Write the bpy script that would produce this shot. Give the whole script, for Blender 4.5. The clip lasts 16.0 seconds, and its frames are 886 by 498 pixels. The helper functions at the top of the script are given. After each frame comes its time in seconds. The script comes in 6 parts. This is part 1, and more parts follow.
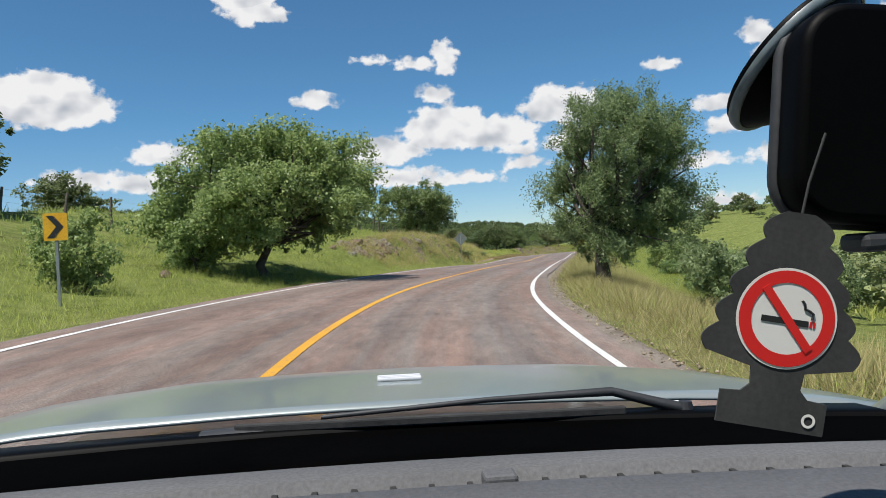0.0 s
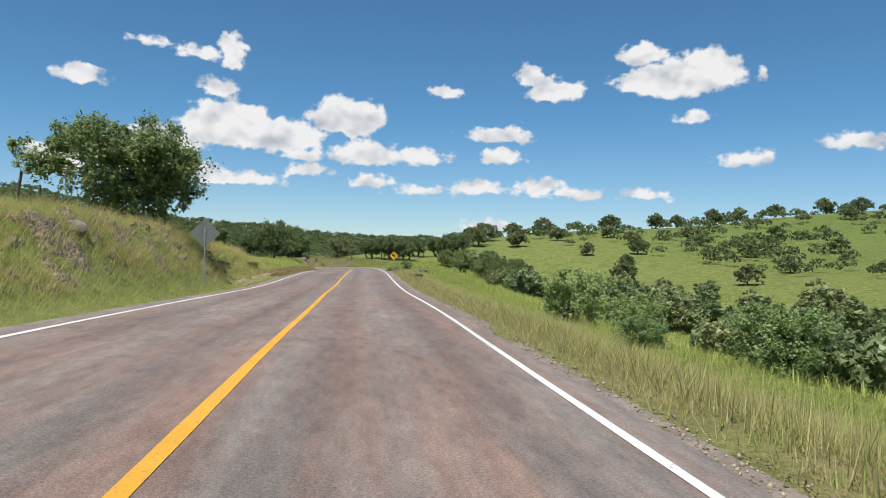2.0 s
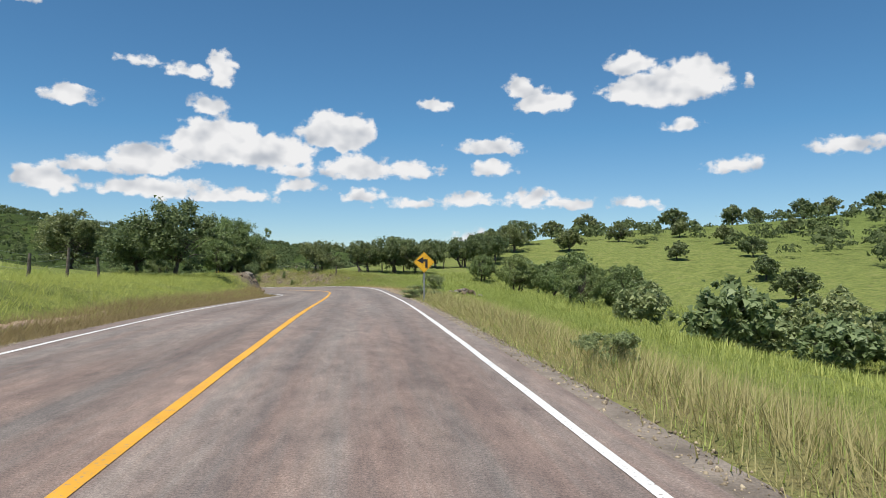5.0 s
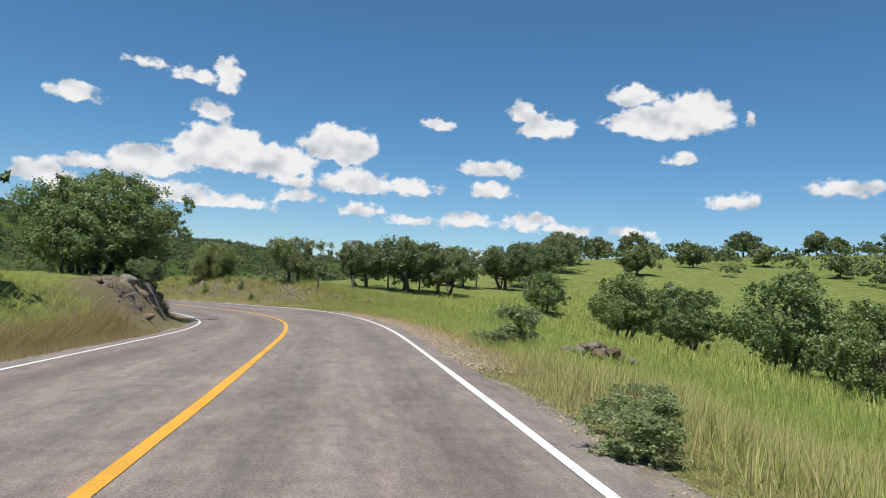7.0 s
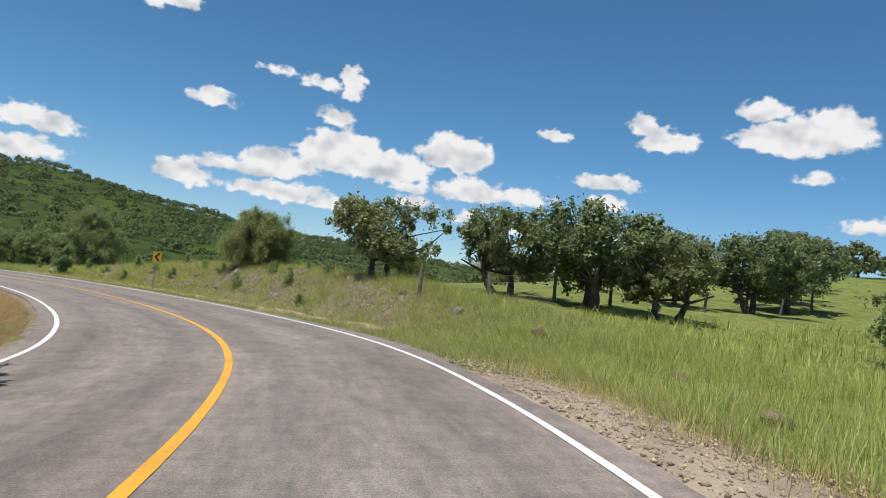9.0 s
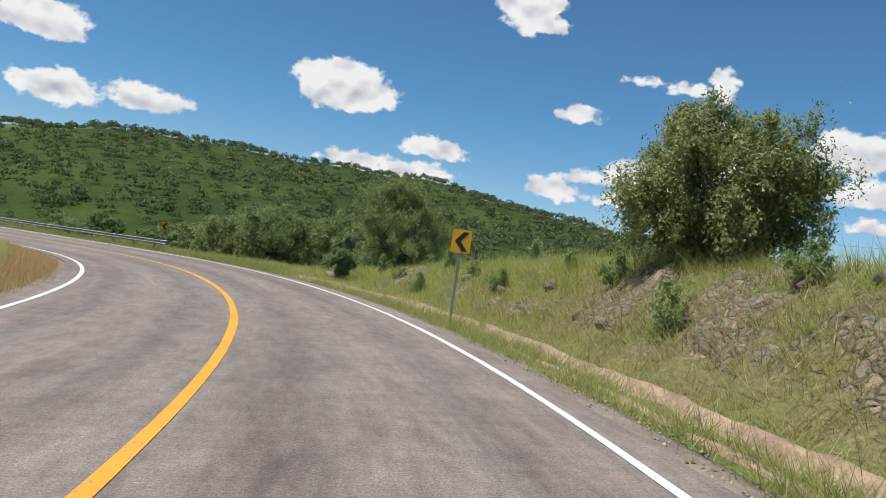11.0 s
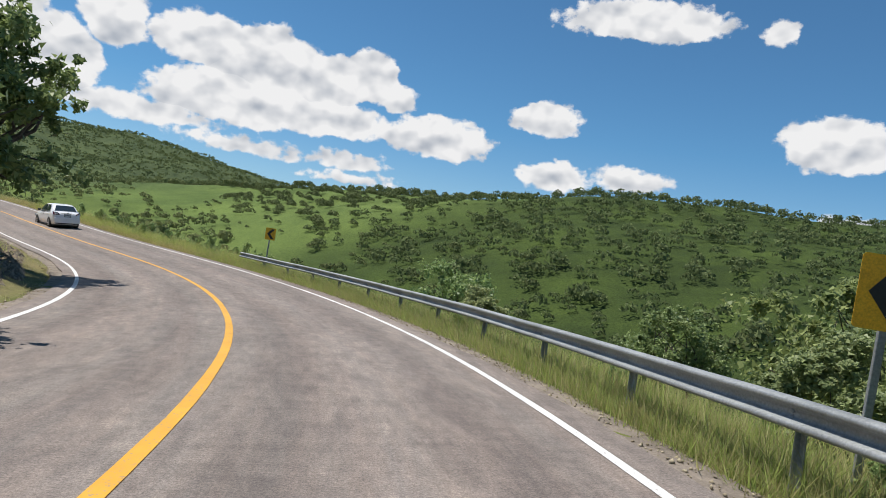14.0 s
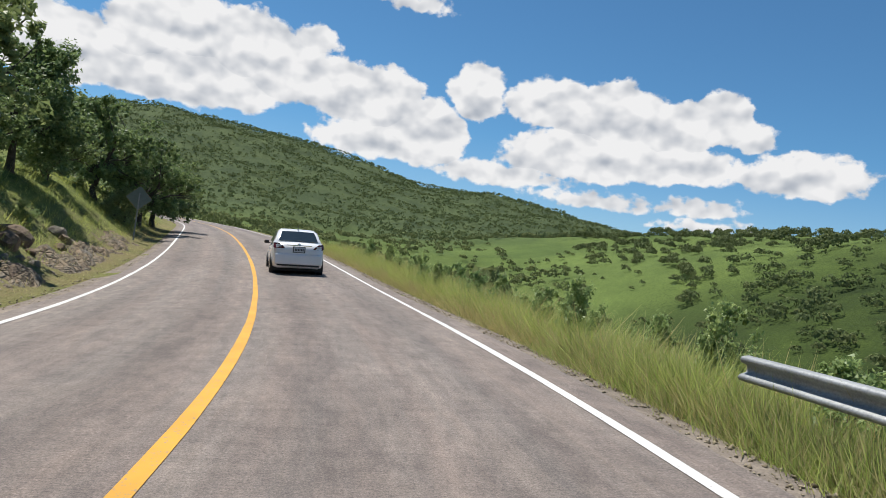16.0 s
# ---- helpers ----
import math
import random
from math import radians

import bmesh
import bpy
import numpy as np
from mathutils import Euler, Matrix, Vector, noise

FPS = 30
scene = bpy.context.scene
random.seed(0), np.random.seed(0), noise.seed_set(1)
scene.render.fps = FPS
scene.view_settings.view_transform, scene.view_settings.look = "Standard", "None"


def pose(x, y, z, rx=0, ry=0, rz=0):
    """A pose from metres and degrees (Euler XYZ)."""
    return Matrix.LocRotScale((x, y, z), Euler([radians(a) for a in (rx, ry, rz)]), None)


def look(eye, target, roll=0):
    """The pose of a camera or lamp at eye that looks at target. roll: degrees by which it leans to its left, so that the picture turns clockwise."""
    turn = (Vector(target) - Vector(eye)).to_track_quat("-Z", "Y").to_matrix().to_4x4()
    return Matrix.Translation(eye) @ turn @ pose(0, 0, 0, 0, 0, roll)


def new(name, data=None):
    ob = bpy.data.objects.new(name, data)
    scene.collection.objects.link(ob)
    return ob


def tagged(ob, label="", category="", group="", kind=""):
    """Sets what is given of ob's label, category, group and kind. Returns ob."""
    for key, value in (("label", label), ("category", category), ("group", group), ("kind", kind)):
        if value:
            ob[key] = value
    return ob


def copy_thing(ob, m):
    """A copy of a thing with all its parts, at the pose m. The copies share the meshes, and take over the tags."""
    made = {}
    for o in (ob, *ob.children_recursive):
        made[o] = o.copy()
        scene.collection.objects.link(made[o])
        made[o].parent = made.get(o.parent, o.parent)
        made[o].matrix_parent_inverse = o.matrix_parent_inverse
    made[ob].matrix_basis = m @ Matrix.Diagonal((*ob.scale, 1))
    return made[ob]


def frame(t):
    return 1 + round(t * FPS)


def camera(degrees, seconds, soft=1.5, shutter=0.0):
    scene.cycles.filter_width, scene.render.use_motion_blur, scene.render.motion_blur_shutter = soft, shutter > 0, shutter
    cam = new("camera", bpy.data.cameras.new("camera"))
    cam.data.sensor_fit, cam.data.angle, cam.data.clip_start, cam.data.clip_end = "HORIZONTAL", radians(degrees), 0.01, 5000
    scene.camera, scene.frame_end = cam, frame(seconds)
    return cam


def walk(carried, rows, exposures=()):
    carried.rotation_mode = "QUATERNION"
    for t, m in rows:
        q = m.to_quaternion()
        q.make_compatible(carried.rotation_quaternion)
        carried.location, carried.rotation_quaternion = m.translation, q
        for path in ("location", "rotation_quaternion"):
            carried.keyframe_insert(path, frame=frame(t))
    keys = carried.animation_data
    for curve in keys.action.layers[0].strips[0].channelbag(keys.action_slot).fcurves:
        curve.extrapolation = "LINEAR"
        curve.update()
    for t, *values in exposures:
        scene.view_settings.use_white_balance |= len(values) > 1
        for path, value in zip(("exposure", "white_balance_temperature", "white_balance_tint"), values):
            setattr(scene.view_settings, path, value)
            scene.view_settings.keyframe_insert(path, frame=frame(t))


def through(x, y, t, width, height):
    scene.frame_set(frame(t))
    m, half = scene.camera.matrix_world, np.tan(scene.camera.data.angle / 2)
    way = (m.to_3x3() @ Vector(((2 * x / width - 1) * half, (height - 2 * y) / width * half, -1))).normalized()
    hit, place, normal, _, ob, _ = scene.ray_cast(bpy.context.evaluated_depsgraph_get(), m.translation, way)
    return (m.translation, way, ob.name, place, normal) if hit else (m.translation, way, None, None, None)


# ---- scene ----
cam = camera(63.91, 16.0, 0.6)
PATH = [
    (0.0, pose(0.0, 0.0, 1.25, 90.19, 3.52, -0.01)),
    (0.5, pose(-0.43, 7.35, 1.43, 90.23, 2.57, -4.71)),
    (1.0, pose(-0.23, 14.68, 1.5, 90.3, 0.81, -9.19)),
    (1.5, pose(0.55, 21.92, 1.49, 89.58, 2.58, -14.42)),
    (2.0, pose(1.8, 29.04, 1.48, 90.66, -1.3, -17.96)),
    (2.5, pose(3.32, 36.04, 1.45, 91.22, -2.92, -20.91)),
    (3.0, pose(4.92, 42.95, 1.4, 91.0, 1.77, -21.81)),
    (3.5, pose(6.46, 49.8, 1.34, 90.72, -2.11, -22.04)),
    (4.0, pose(7.89, 56.64, 1.24, 91.13, 1.27, -19.69)),
    (4.6, pose(9.47, 64.84, 1.17, 91.37, 0.76, -18.8)),
    (5.2, pose(11.0, 73.04, 1.19, 91.9, -0.38, -18.5)),
    (5.8, pose(12.6, 81.2, 1.24, 92.45, -1.56, -18.8)),
    (6.5, pose(14.59, 90.63, 1.25, 92.76, -2.23, -19.28)),
    (7.0, pose(16.02, 97.29, 1.2, 93.24, -3.41, -19.04)),
    (7.5, pose(17.38, 103.88, 1.12, 93.0, -2.74, -17.98)),
    (8.0, pose(18.6, 110.36, 1.05, 93.38, -3.3, -16.85)),
    (8.5, pose(19.65, 116.79, 0.98, 93.62, -6.64, -13.55)),
    (9.0, pose(20.42, 123.21, 0.9, 93.24, -6.81, -10.29)),
    (9.5, pose(20.71, 129.65, 0.8, 92.34, -7.2, -4.75)),
    (10.0, pose(20.28, 136.07, 0.69, 91.3, -7.66, 2.65)),
    (10.5, pose(18.98, 142.4, 0.55, 90.47, -8.02, 10.85)),
    (10.9, pose(17.29, 147.31, 0.45, 90.22, -8.13, 17.23)),
    (11.0, pose(16.79, 148.51, 0.42, 90.54, -7.81, 18.77)),
    (11.5, pose(13.8, 154.36, 0.3, 91.9, -7.56, 24.81)),
    (12.0, pose(10.12, 159.94, 0.2, 91.5, -7.28, 31.16)),
    (12.5, pose(5.83, 165.2, 0.09, 90.76, -7.04, 36.19)),
    (13.0, pose(0.96, 170.05, -0.03, 90.81, -8.47, 42.42)),
    (13.5, pose(-4.49, 174.38, -0.17, 91.1, -8.46, 49.04)),
    (14.0, pose(-10.44, 178.11, -0.35, 91.13, -8.47, 56.4)),
    (14.5, pose(-16.85, 181.16, -0.52, 91.54, -6.09, 62.27)),
    (15.0, pose(-23.66, 183.43, -0.67, 91.47, -6.57, 68.54)),
    (15.5, pose(-30.73, 184.84, -0.78, 90.86, -7.52, 76.63)),
    (16.0, pose(-37.95, 185.45, -0.82, 91.43, -7.56, 84.38)),
]
walk(cam, PATH)

# the road's course: headings every half second of travel, the rest every second
HEAD = [16.3, 11.0, 5.8, 0.8, -3.9, -8.2, -11.4, -12.9, -13.0, -12.2, -11.3, -10.7, -10.6, -11.1, -11.7, -12.2, -12.0, -11.2, -10.1, -8.3, -5.1, 0.3, 7.6, 15.7, 23.5, 30.4, 36.3, 42.1, 48.2, 54.7, 61.2, 68.0, 75.2, 82.1, 88.2, 93.6, 97.9, 100.2, 101.4, 102.3, 103.0, 103.6, 104.0, 104.5, 105.0]
SPEED = [14.81, 14.75, 14.62, 14.40, 14.10, 13.94, 13.90, 13.80, 13.55, 13.10, 12.90, 12.90, 13.06, 13.48, 13.85, 14.13, 14.41, 14.50, 14.49, 14.49, 14.48, 14.48, 14.48]
SLOPE = [0.0254, 0.0294, 0.0020, -0.0031, -0.0073, -0.0139, 0.0054, 0.0027, -0.0113, -0.0097, -0.0141, -0.0196, -0.0201, -0.0143, -0.0193, -0.0257, -0.0178, -0.0007, 0.0180, 0.0450, 0.0400, 0.0280, 0.0250]
BANK = [-3.4, -3.8, -3.1, -2.8, -1.7, -0.5, -0.7, -0.5, 0.4, 1.8, 3.9, 5.1, 3.4, 2.2, 2.5, 3.2, 3.7, 4.1, 4.7, 3.7, 2.9, 2.5, 2.3]
CENTRE = [-1.36, -1.27, -1.17, -1.14, -1.52, -1.81, -1.60, -1.41, -1.48, -1.50, -1.29, -1.14, -1.23, -0.97, -1.03, -1.17, -1.08, -1.05, -1.34, -1.39, -1.53, -1.58, -1.61]
LANE = 3.28

# ---- world and sun ----
SUN_AZ, SUN_EL = 222.0, 68.0   # degrees; azimuth clockwise from +y
sun_from = Vector((math.sin(radians(SUN_AZ)) * math.cos(radians(SUN_EL)), math.cos(radians(SUN_AZ)) * math.cos(radians(SUN_EL)), math.sin(radians(SUN_EL))))
sun = new("sun", bpy.data.lights.new("sun", "SUN"))
sun.data.energy, sun.data.angle, sun.data.color = 5.0, radians(0.55), (1.0, 0.96, 0.90)
sun.matrix_world = look(sun_from * 300, (0, 0, 0))
scene.view_settings.exposure = 0.35

world = bpy.data.worlds.new("sky")
scene.world = world
world.use_nodes = True
wt = world.node_tree
wt.nodes.clear()


def wn(kind, **kw):
    n = wt.nodes.new(kind)
    for k, v in kw.items():
        if k == "op":
            n.operation = v
        elif k == "vals":
            for i, x in v.items():
                n.inputs[i].default_value = x
    return n


def wl(a, b):
    wt.links.new(a, b)


def wmath(op, a, b=0.0, clamp=False):
    n = wt.nodes.new("ShaderNodeMath")
    n.operation, n.use_clamp = op, clamp
    for i, x in enumerate((a, b)):
        if isinstance(x, (int, float)):
            n.inputs[i].default_value = x
        else:
            wl(x, n.inputs[i])
    return n.outputs[0]


sky = wt.nodes.new("ShaderNodeTexSky")
sky.sky_type, sky.sun_disc = "NISHITA", False
sky.sun_elevation, sky.sun_rotation = radians(SUN_EL), radians(SUN_AZ)
sky.altitude, sky.air_density, sky.dust_density, sky.ozone_density = 1900, 1.0, 0.6, 1.6
tc = wt.nodes.new("ShaderNodeTexCoord")
sep = wt.nodes.new("ShaderNodeSeparateXYZ")
wl(tc.outputs["Generated"], sep.inputs[0])
az = wmath("MULTIPLY", wmath("ARCTAN2", wmath("MULTIPLY", sep.outputs[0], -1.0), sep.outputs[1]), 180 / math.pi)
el = wmath("MULTIPLY", wmath("ARCSINE", sep.outputs[2]), 180 / math.pi)
flat = wt.nodes.new("ShaderNodeCombineXYZ")
wl(az, flat.inputs[0])
wl(el, flat.inputs[1])


def wnoise(scale, detail, rough=0.6, offset=0.0):
    m = wt.nodes.new("ShaderNodeMapping")
    m.inputs["Location"].default_value = (offset, offset * 0.7, offset * 0.3)
    m.inputs["Scale"].default_value = (scale, scale * 1.25, 1.0)
    wl(flat.outputs[0], m.inputs[0])
    n = wt.nodes.new("ShaderNodeTexNoise")
    n.inputs["Scale"].default_value, n.inputs["Detail"].default_value, n.inputs["Roughness"].default_value = 1.0, detail, rough
    wl(m.outputs[0], n.inputs["Vector"])
    return n


# cauliflower edges: the sky's coordinates are pushed about before they meet the clouds
push = wnoise(0.42, 2.6, 0.5)
centred = wn("ShaderNodeVectorMath", op="SUBTRACT", vals={1: (0.5, 0.5, 0.5)})
wl(push.outputs["Color"], centred.inputs[0])
spread = wn("ShaderNodeVectorMath", op="MULTIPLY", vals={1: (1.9, 1.25, 0.0)})
wl(centred.outputs[0], spread.inputs[0])
bent = wn("ShaderNodeVectorMath", op="ADD")
wl(flat.outputs[0], bent.inputs[0])
wl(spread.outputs[0], bent.inputs[1])
nearest, lowest = None, None


def cloud(a, e, w, h):
    """A cumulus at azimuth a and elevation e, of half width w and half height h, in degrees."""
    global nearest, lowest
    w, h = w * 1.0, h * 1.02
    m = wt.nodes.new("ShaderNodeMapping")
    m.inputs["Location"].default_value = (-a / w, -e / h, 0)
    m.inputs["Scale"].default_value = (1 / w, 1 / h, 0)
    wl(bent.outputs[0], m.inputs[0])
    # the underside is flatter than the top
    s = wt.nodes.new("ShaderNodeSeparateXYZ")
    wl(m.outputs[0], s.inputs[0])
    y = s.outputs[1]
    y2 = wmath("ADD", y, wmath("MULTIPLY", wmath("MINIMUM", y, 0.0), 0.45))
    flat_y = wt.nodes.new("ShaderNodeCombineXYZ")
    wl(s.outputs[0], flat_y.inputs[0])
    wl(y2, flat_y.inputs[1])
    ln = wn("ShaderNodeVectorMath", op="LENGTH")
    wl(flat_y.outputs[0], ln.inputs[0])
    # distance to the outline, in degrees
    d = wmath("MULTIPLY", wmath("SUBTRACT", ln.outputs["Value"], 1.0), min(w, h))
    up = wmath("MULTIPLY", y, min(1.0, h / 2.0))
    if nearest is None:
        nearest, lowest = d, up
    else:
        first = wmath("LESS_THAN", d, nearest)
        lowest = wmath("ADD", lowest, wmath("MULTIPLY", first, wmath("SUBTRACT", up, lowest)))
        n = wt.nodes.new("ShaderNodeMath")
        n.operation = "SMOOTH_MIN"
        wl(nearest, n.inputs[0])
        wl(d, n.inputs[1])
        n.inputs[2].default_value = 0.25
        nearest = n.outputs[0]


cloud(4.6, 15.3, 1.31, 0.47)
cloud(1.3, 14.8, 1.51, 0.61)
cloud(-1.2, 14.9, 1.03, 1.57)
cloud(-0.1, 12.3, 1.27, 0.83)
cloud(9.3, 12.2, 1.64, 0.76)
cloud(8.4, 7.5, 1.50, 0.70)
cloud(10.0, 6.0, 1.16, 0.69)
cloud(4.0, 8.1, 3.28, 1.38)
cloud(-1.0, 9.5, 3.84, 2.10)
cloud(-4.9, 9.0, 3.40, 1.47)
cloud(-10.0, 10.6, 3.04, 1.84)
cloud(3.9, 6.1, 4.02, 0.86)
cloud(-1.3, 5.8, 3.93, 0.64)
cloud(-6.8, 7.8, 1.94, 0.65)
cloud(-7.2, 6.6, 1.68, 0.61)
cloud(-11.5, 8.1, 2.60, 1.02)
cloud(-15.6, 7.9, 2.63, 0.76)
cloud(-12.0, 6.0, 1.80, 0.63)
cloud(-15.8, 5.3, 2.09, 0.41)
cloud(-20.6, 5.6, 2.19, 0.64)
cloud(-25.5, 5.7, 1.91, 0.68)
cloud(-28.3, 5.2, 2.04, 0.54)
cloud(-22.3, 9.8, 2.56, 0.86)
cloud(-22.3, 8.0, 1.83, 0.72)
cloud(-18.0, 13.0, 1.19, 0.53)
cloud(-24.9, 14.3, 1.37, 0.97)
cloud(-26.8, 13.1, 2.37, 1.06)
cloud(-33.5, 15.7, 1.88, 1.04)
cloud(-36.1, 13.6, 4.70, 1.55)
cloud(-38.0, 14.7, 2.46, 1.28)
cloud(-37.3, 10.9, 1.19, 0.56)
cloud(-41.8, 13.8, 0.56, 0.58)
cloud(-40.8, 7.9, 1.82, 0.60)
cloud(-48.3, 8.6, 2.38, 0.69)
cloud(-33.6, 5.2, 1.70, 0.49)
cloud(-21.5, 2.5, 2.51, 0.59)
cloud(13.9, 18.8, 2.62, 1.09)
cloud(28.1, 11.6, 3.99, 2.05)
cloud(22.3, 6.3, 3.65, 0.80)
cloud(21.0, 8.3, 2.28, 0.91)
cloud(10.9, 6.4, 1.78, 1.14)
cloud(49.9, 12.3, 2.74, 1.60)
cloud(48.7, 7.8, 2.74, 1.37)
cloud(42.7, 8.4, 3.12, 1.05)
cloud(28.8, 12.4, 3.60, 1.94)
cloud(14.4, 20.3, 2.85, 2.05)
cloud(33.3, 19.7, 1.14, 1.14)
cloud(26.9, 6.6, 2.96, 0.80)
cloud(20.7, 8.3, 2.85, 1.21)
cloud(43.3, 20.1, 6.56, 1.82)
cloud(109.3, 13.9, 3.07, 3.28)
cloud(105.6, 14.6, 3.37, 3.08)
cloud(101.8, 14.1, 3.91, 3.32)
cloud(106.0, 11.4, 7.61, 2.82)
cloud(98.8, 13.0, 4.20, 3.04)
cloud(97.0, 15.8, 1.97, 1.39)
cloud(94.0, 12.5, 4.03, 2.69)
cloud(90.7, 12.2, 3.26, 3.13)
cloud(87.5, 10.0, 3.75, 3.16)
cloud(91.3, 9.2, 5.25, 1.82)
cloud(83.4, 13.7, 2.40, 2.65)
cloud(77.0, 13.6, 4.39, 2.27)
cloud(72.7, 13.1, 4.71, 2.84)
cloud(67.8, 12.4, 3.69, 2.43)
cloud(64.2, 13.2, 2.34, 2.48)
cloud(61.9, 12.3, 1.69, 1.44)
cloud(74.0, 9.8, 7.09, 2.51)
cloud(67.9, 9.7, 6.45, 1.76)
cloud(81.0, 7.8, 5.27, 1.22)
cloud(73.6, 6.7, 4.94, 0.80)
cloud(65.1, 6.8, 3.28, 0.73)
cloud(64.6, 5.6, 3.35, 0.51)
cloud(58.4, 9.5, 4.53, 1.97)
cloud(89.4, 20.1, 2.79, 0.81)
cloud(114.5, 11.4, 5.01, 3.16)
fine = wnoise(1.0, 5.0, 0.55, 3.0)
ragged = wmath("ADD", nearest, wmath("MULTIPLY", wmath("SUBTRACT", fine.outputs["Fac"], 0.5), 1.5))
mask = wt.nodes.new("ShaderNodeMapRange")
mask.interpolation_type = "SMOOTHSTEP"
wl(ragged, mask.inputs["Value"])
for i, x in ((1, 0.16), (2, -0.26), (3, 0.0), (4, 1.0)):
    mask.inputs[i].default_value = x
# sunlit tops and grey undersides: the billows' slope towards the light
def wnoise_at(scale, detail, rough, offset, shift):
    n = wnoise(scale, detail, rough, offset)
    n.inputs["Vector"].links[0].from_node.inputs["Location"].default_value = (offset + shift[0] * scale, offset * 0.7 + shift[1] * scale * 1.25, offset * 0.3)
    return n.outputs["Fac"]


relief_ = wmath("SUBTRACT", wnoise_at(0.42, 2.4, 0.45, 3.0, (0, 0)), wnoise_at(0.42, 2.4, 0.45, 3.0, (0.3, 0.8)))
thick = wmath("MULTIPLY", wmath("MAXIMUM", wmath("MULTIPLY", nearest, -1.0), 0.0), 0.08)
depth = wt.nodes.new("ShaderNodeMapRange")
under = wmath("MULTIPLY", wmath("MINIMUM", wmath("SUBTRACT", lowest, 0.15), 0.0), 0.26)
wl(wmath("ADD", wmath("SUBTRACT", wmath("ADD", wmath("MULTIPLY", relief_, 2.6), 0.94), thick), under), depth.inputs["Value"])
for i, x in ((1, 0.0), (2, 1.0), (3, 0.0), (4, 1.0)):
    depth.inputs[i].default_value = x
tone = wt.nodes.new("ShaderNodeMix")
tone.data_type = "RGBA"
tone.inputs["A"].default_value, tone.inputs["B"].default_value = (0.33, 0.36, 0.41, 1), (0.68, 0.68, 0.685, 1)
wl(depth.outputs[0], tone.inputs["Factor"])
sky_gain = wt.nodes.new("ShaderNodeVectorMath")
sky_gain.operation = "SCALE"
sky_gain.inputs["Scale"].default_value = 0.082
wl(sky.outputs[0], sky_gain.inputs[0])
final = wt.nodes.new("ShaderNodeMix")
final.data_type = "RGBA"
wl(mask.outputs[0], final.inputs["Factor"])
blue = wn("ShaderNodeVectorMath", op="MULTIPLY")
wl(sky_gain.outputs[0], blue.inputs[0])
# a clear blue above, paler haze low over the hills
high = wt.nodes.new("ShaderNodeMix")
high.data_type = "RGBA"
high.inputs["A"].default_value, high.inputs["B"].default_value = (0.90, 0.97, 1.02, 1), (0.57, 0.95, 1.09, 1)
wl(wmath("MULTIPLY", el, 1 / 11.0, True), high.inputs["Factor"])
wl(high.outputs["Result"], blue.inputs[1])
wl(blue.outputs[0], final.inputs["A"])
wl(tone.outputs["Result"], final.inputs["B"])
bg = wt.nodes.new("ShaderNodeBackground")
wl(final.outputs["Result"], bg.inputs["Color"])
wo = wt.nodes.new("ShaderNodeOutputWorld")
wl(bg.outputs[0], wo.inputs[0])


# ---- materials ----
def shader(name, rough=0.8, metal=0.0):
    m = bpy.data.materials.new(name)
    m.use_nodes = True
    t = m.node_tree
    b = t.nodes["Principled BSDF"]
    b.inputs["Roughness"].default_value, b.inputs["Metallic"].default_value = rough, metal
    return m, t, b


def mnoise(t, scale, detail=4.0, rough=0.6, coord="Object", stretch=(1, 1, 1)):
    c = t.nodes.new("ShaderNodeTexCoord")
    mp = t.nodes.new("ShaderNodeMapping")
    mp.inputs["Scale"].default_value = stretch
    t.links.new(c.outputs[coord], mp.inputs[0])
    n = t.nodes.new("ShaderNodeTexNoise")
    n.inputs["Scale"].default_value, n.inputs["Detail"].default_value, n.inputs["Roughness"].default_value = scale, detail, rough
    t.links.new(mp.outputs[0], n.inputs["Vector"])
    return n.outputs["Fac"]


def ramp(t, fac, stops):
    r = t.nodes.new("ShaderNodeValToRGB")
    el_ = r.color_ramp.elements
    while len(el_) < len(stops):
        el_.new(0.5)
    for e_, (p, c) in zip(el_, stops):
        e_.position, e_.color = p, (*c, 1)
    if fac is not None:
        t.links.new(fac, r.inputs[0])
    return r.outputs[0]


def mix(t, fac, a, b, kind="MIX"):
    n = t.nodes.new("ShaderNodeMix")
    n.data_type, n.blend_type = "RGBA", kind
    for key, x in (("Factor", fac), ("A", a), ("B", b)):
        s = n.inputs[key] if key != "Factor" else n.inputs[0]
        if isinstance(x, (int, float)):
            s.default_value = x
        elif isinstance(x, tuple):
            s.default_value = (*x, 1)
        else:
            t.links.new(x, s)
    return n.outputs["Result"]


def bump(t, b, height, strength=0.4, distance=0.05):
    n = t.nodes.new("ShaderNodeBump")
    n.inputs["Strength"].default_value, n.inputs["Distance"].default_value = strength, distance
    t.links.new(height, n.inputs["Height"])
    t.links.new(n.outputs[0], b.inputs["Normal"])


def blotchy(name, dark, light, scale=3.0, fine_scale=40.0, rough=0.85, metal=0.0, relief=0.3, dist=0.02):
    """A surface of two tones at two scales, with fine relief."""
    m, t, b = shader(name, rough, metal)
    big = mnoise(t, scale)
    small = mnoise(t, fine_scale, 3.0)
    c1 = ramp(t, big, [(0.3, dark), (0.7, light)])
    c2 = ramp(t, small, [(0.25, (0.72, 0.72, 0.72)), (0.75, (1.2, 1.2, 1.2))])
    t.links.new(mix(t, 1.0, c1, c2, "MULTIPLY"), b.inputs["Base Color"])
    bump(t, b, small, relief, dist)
    return m


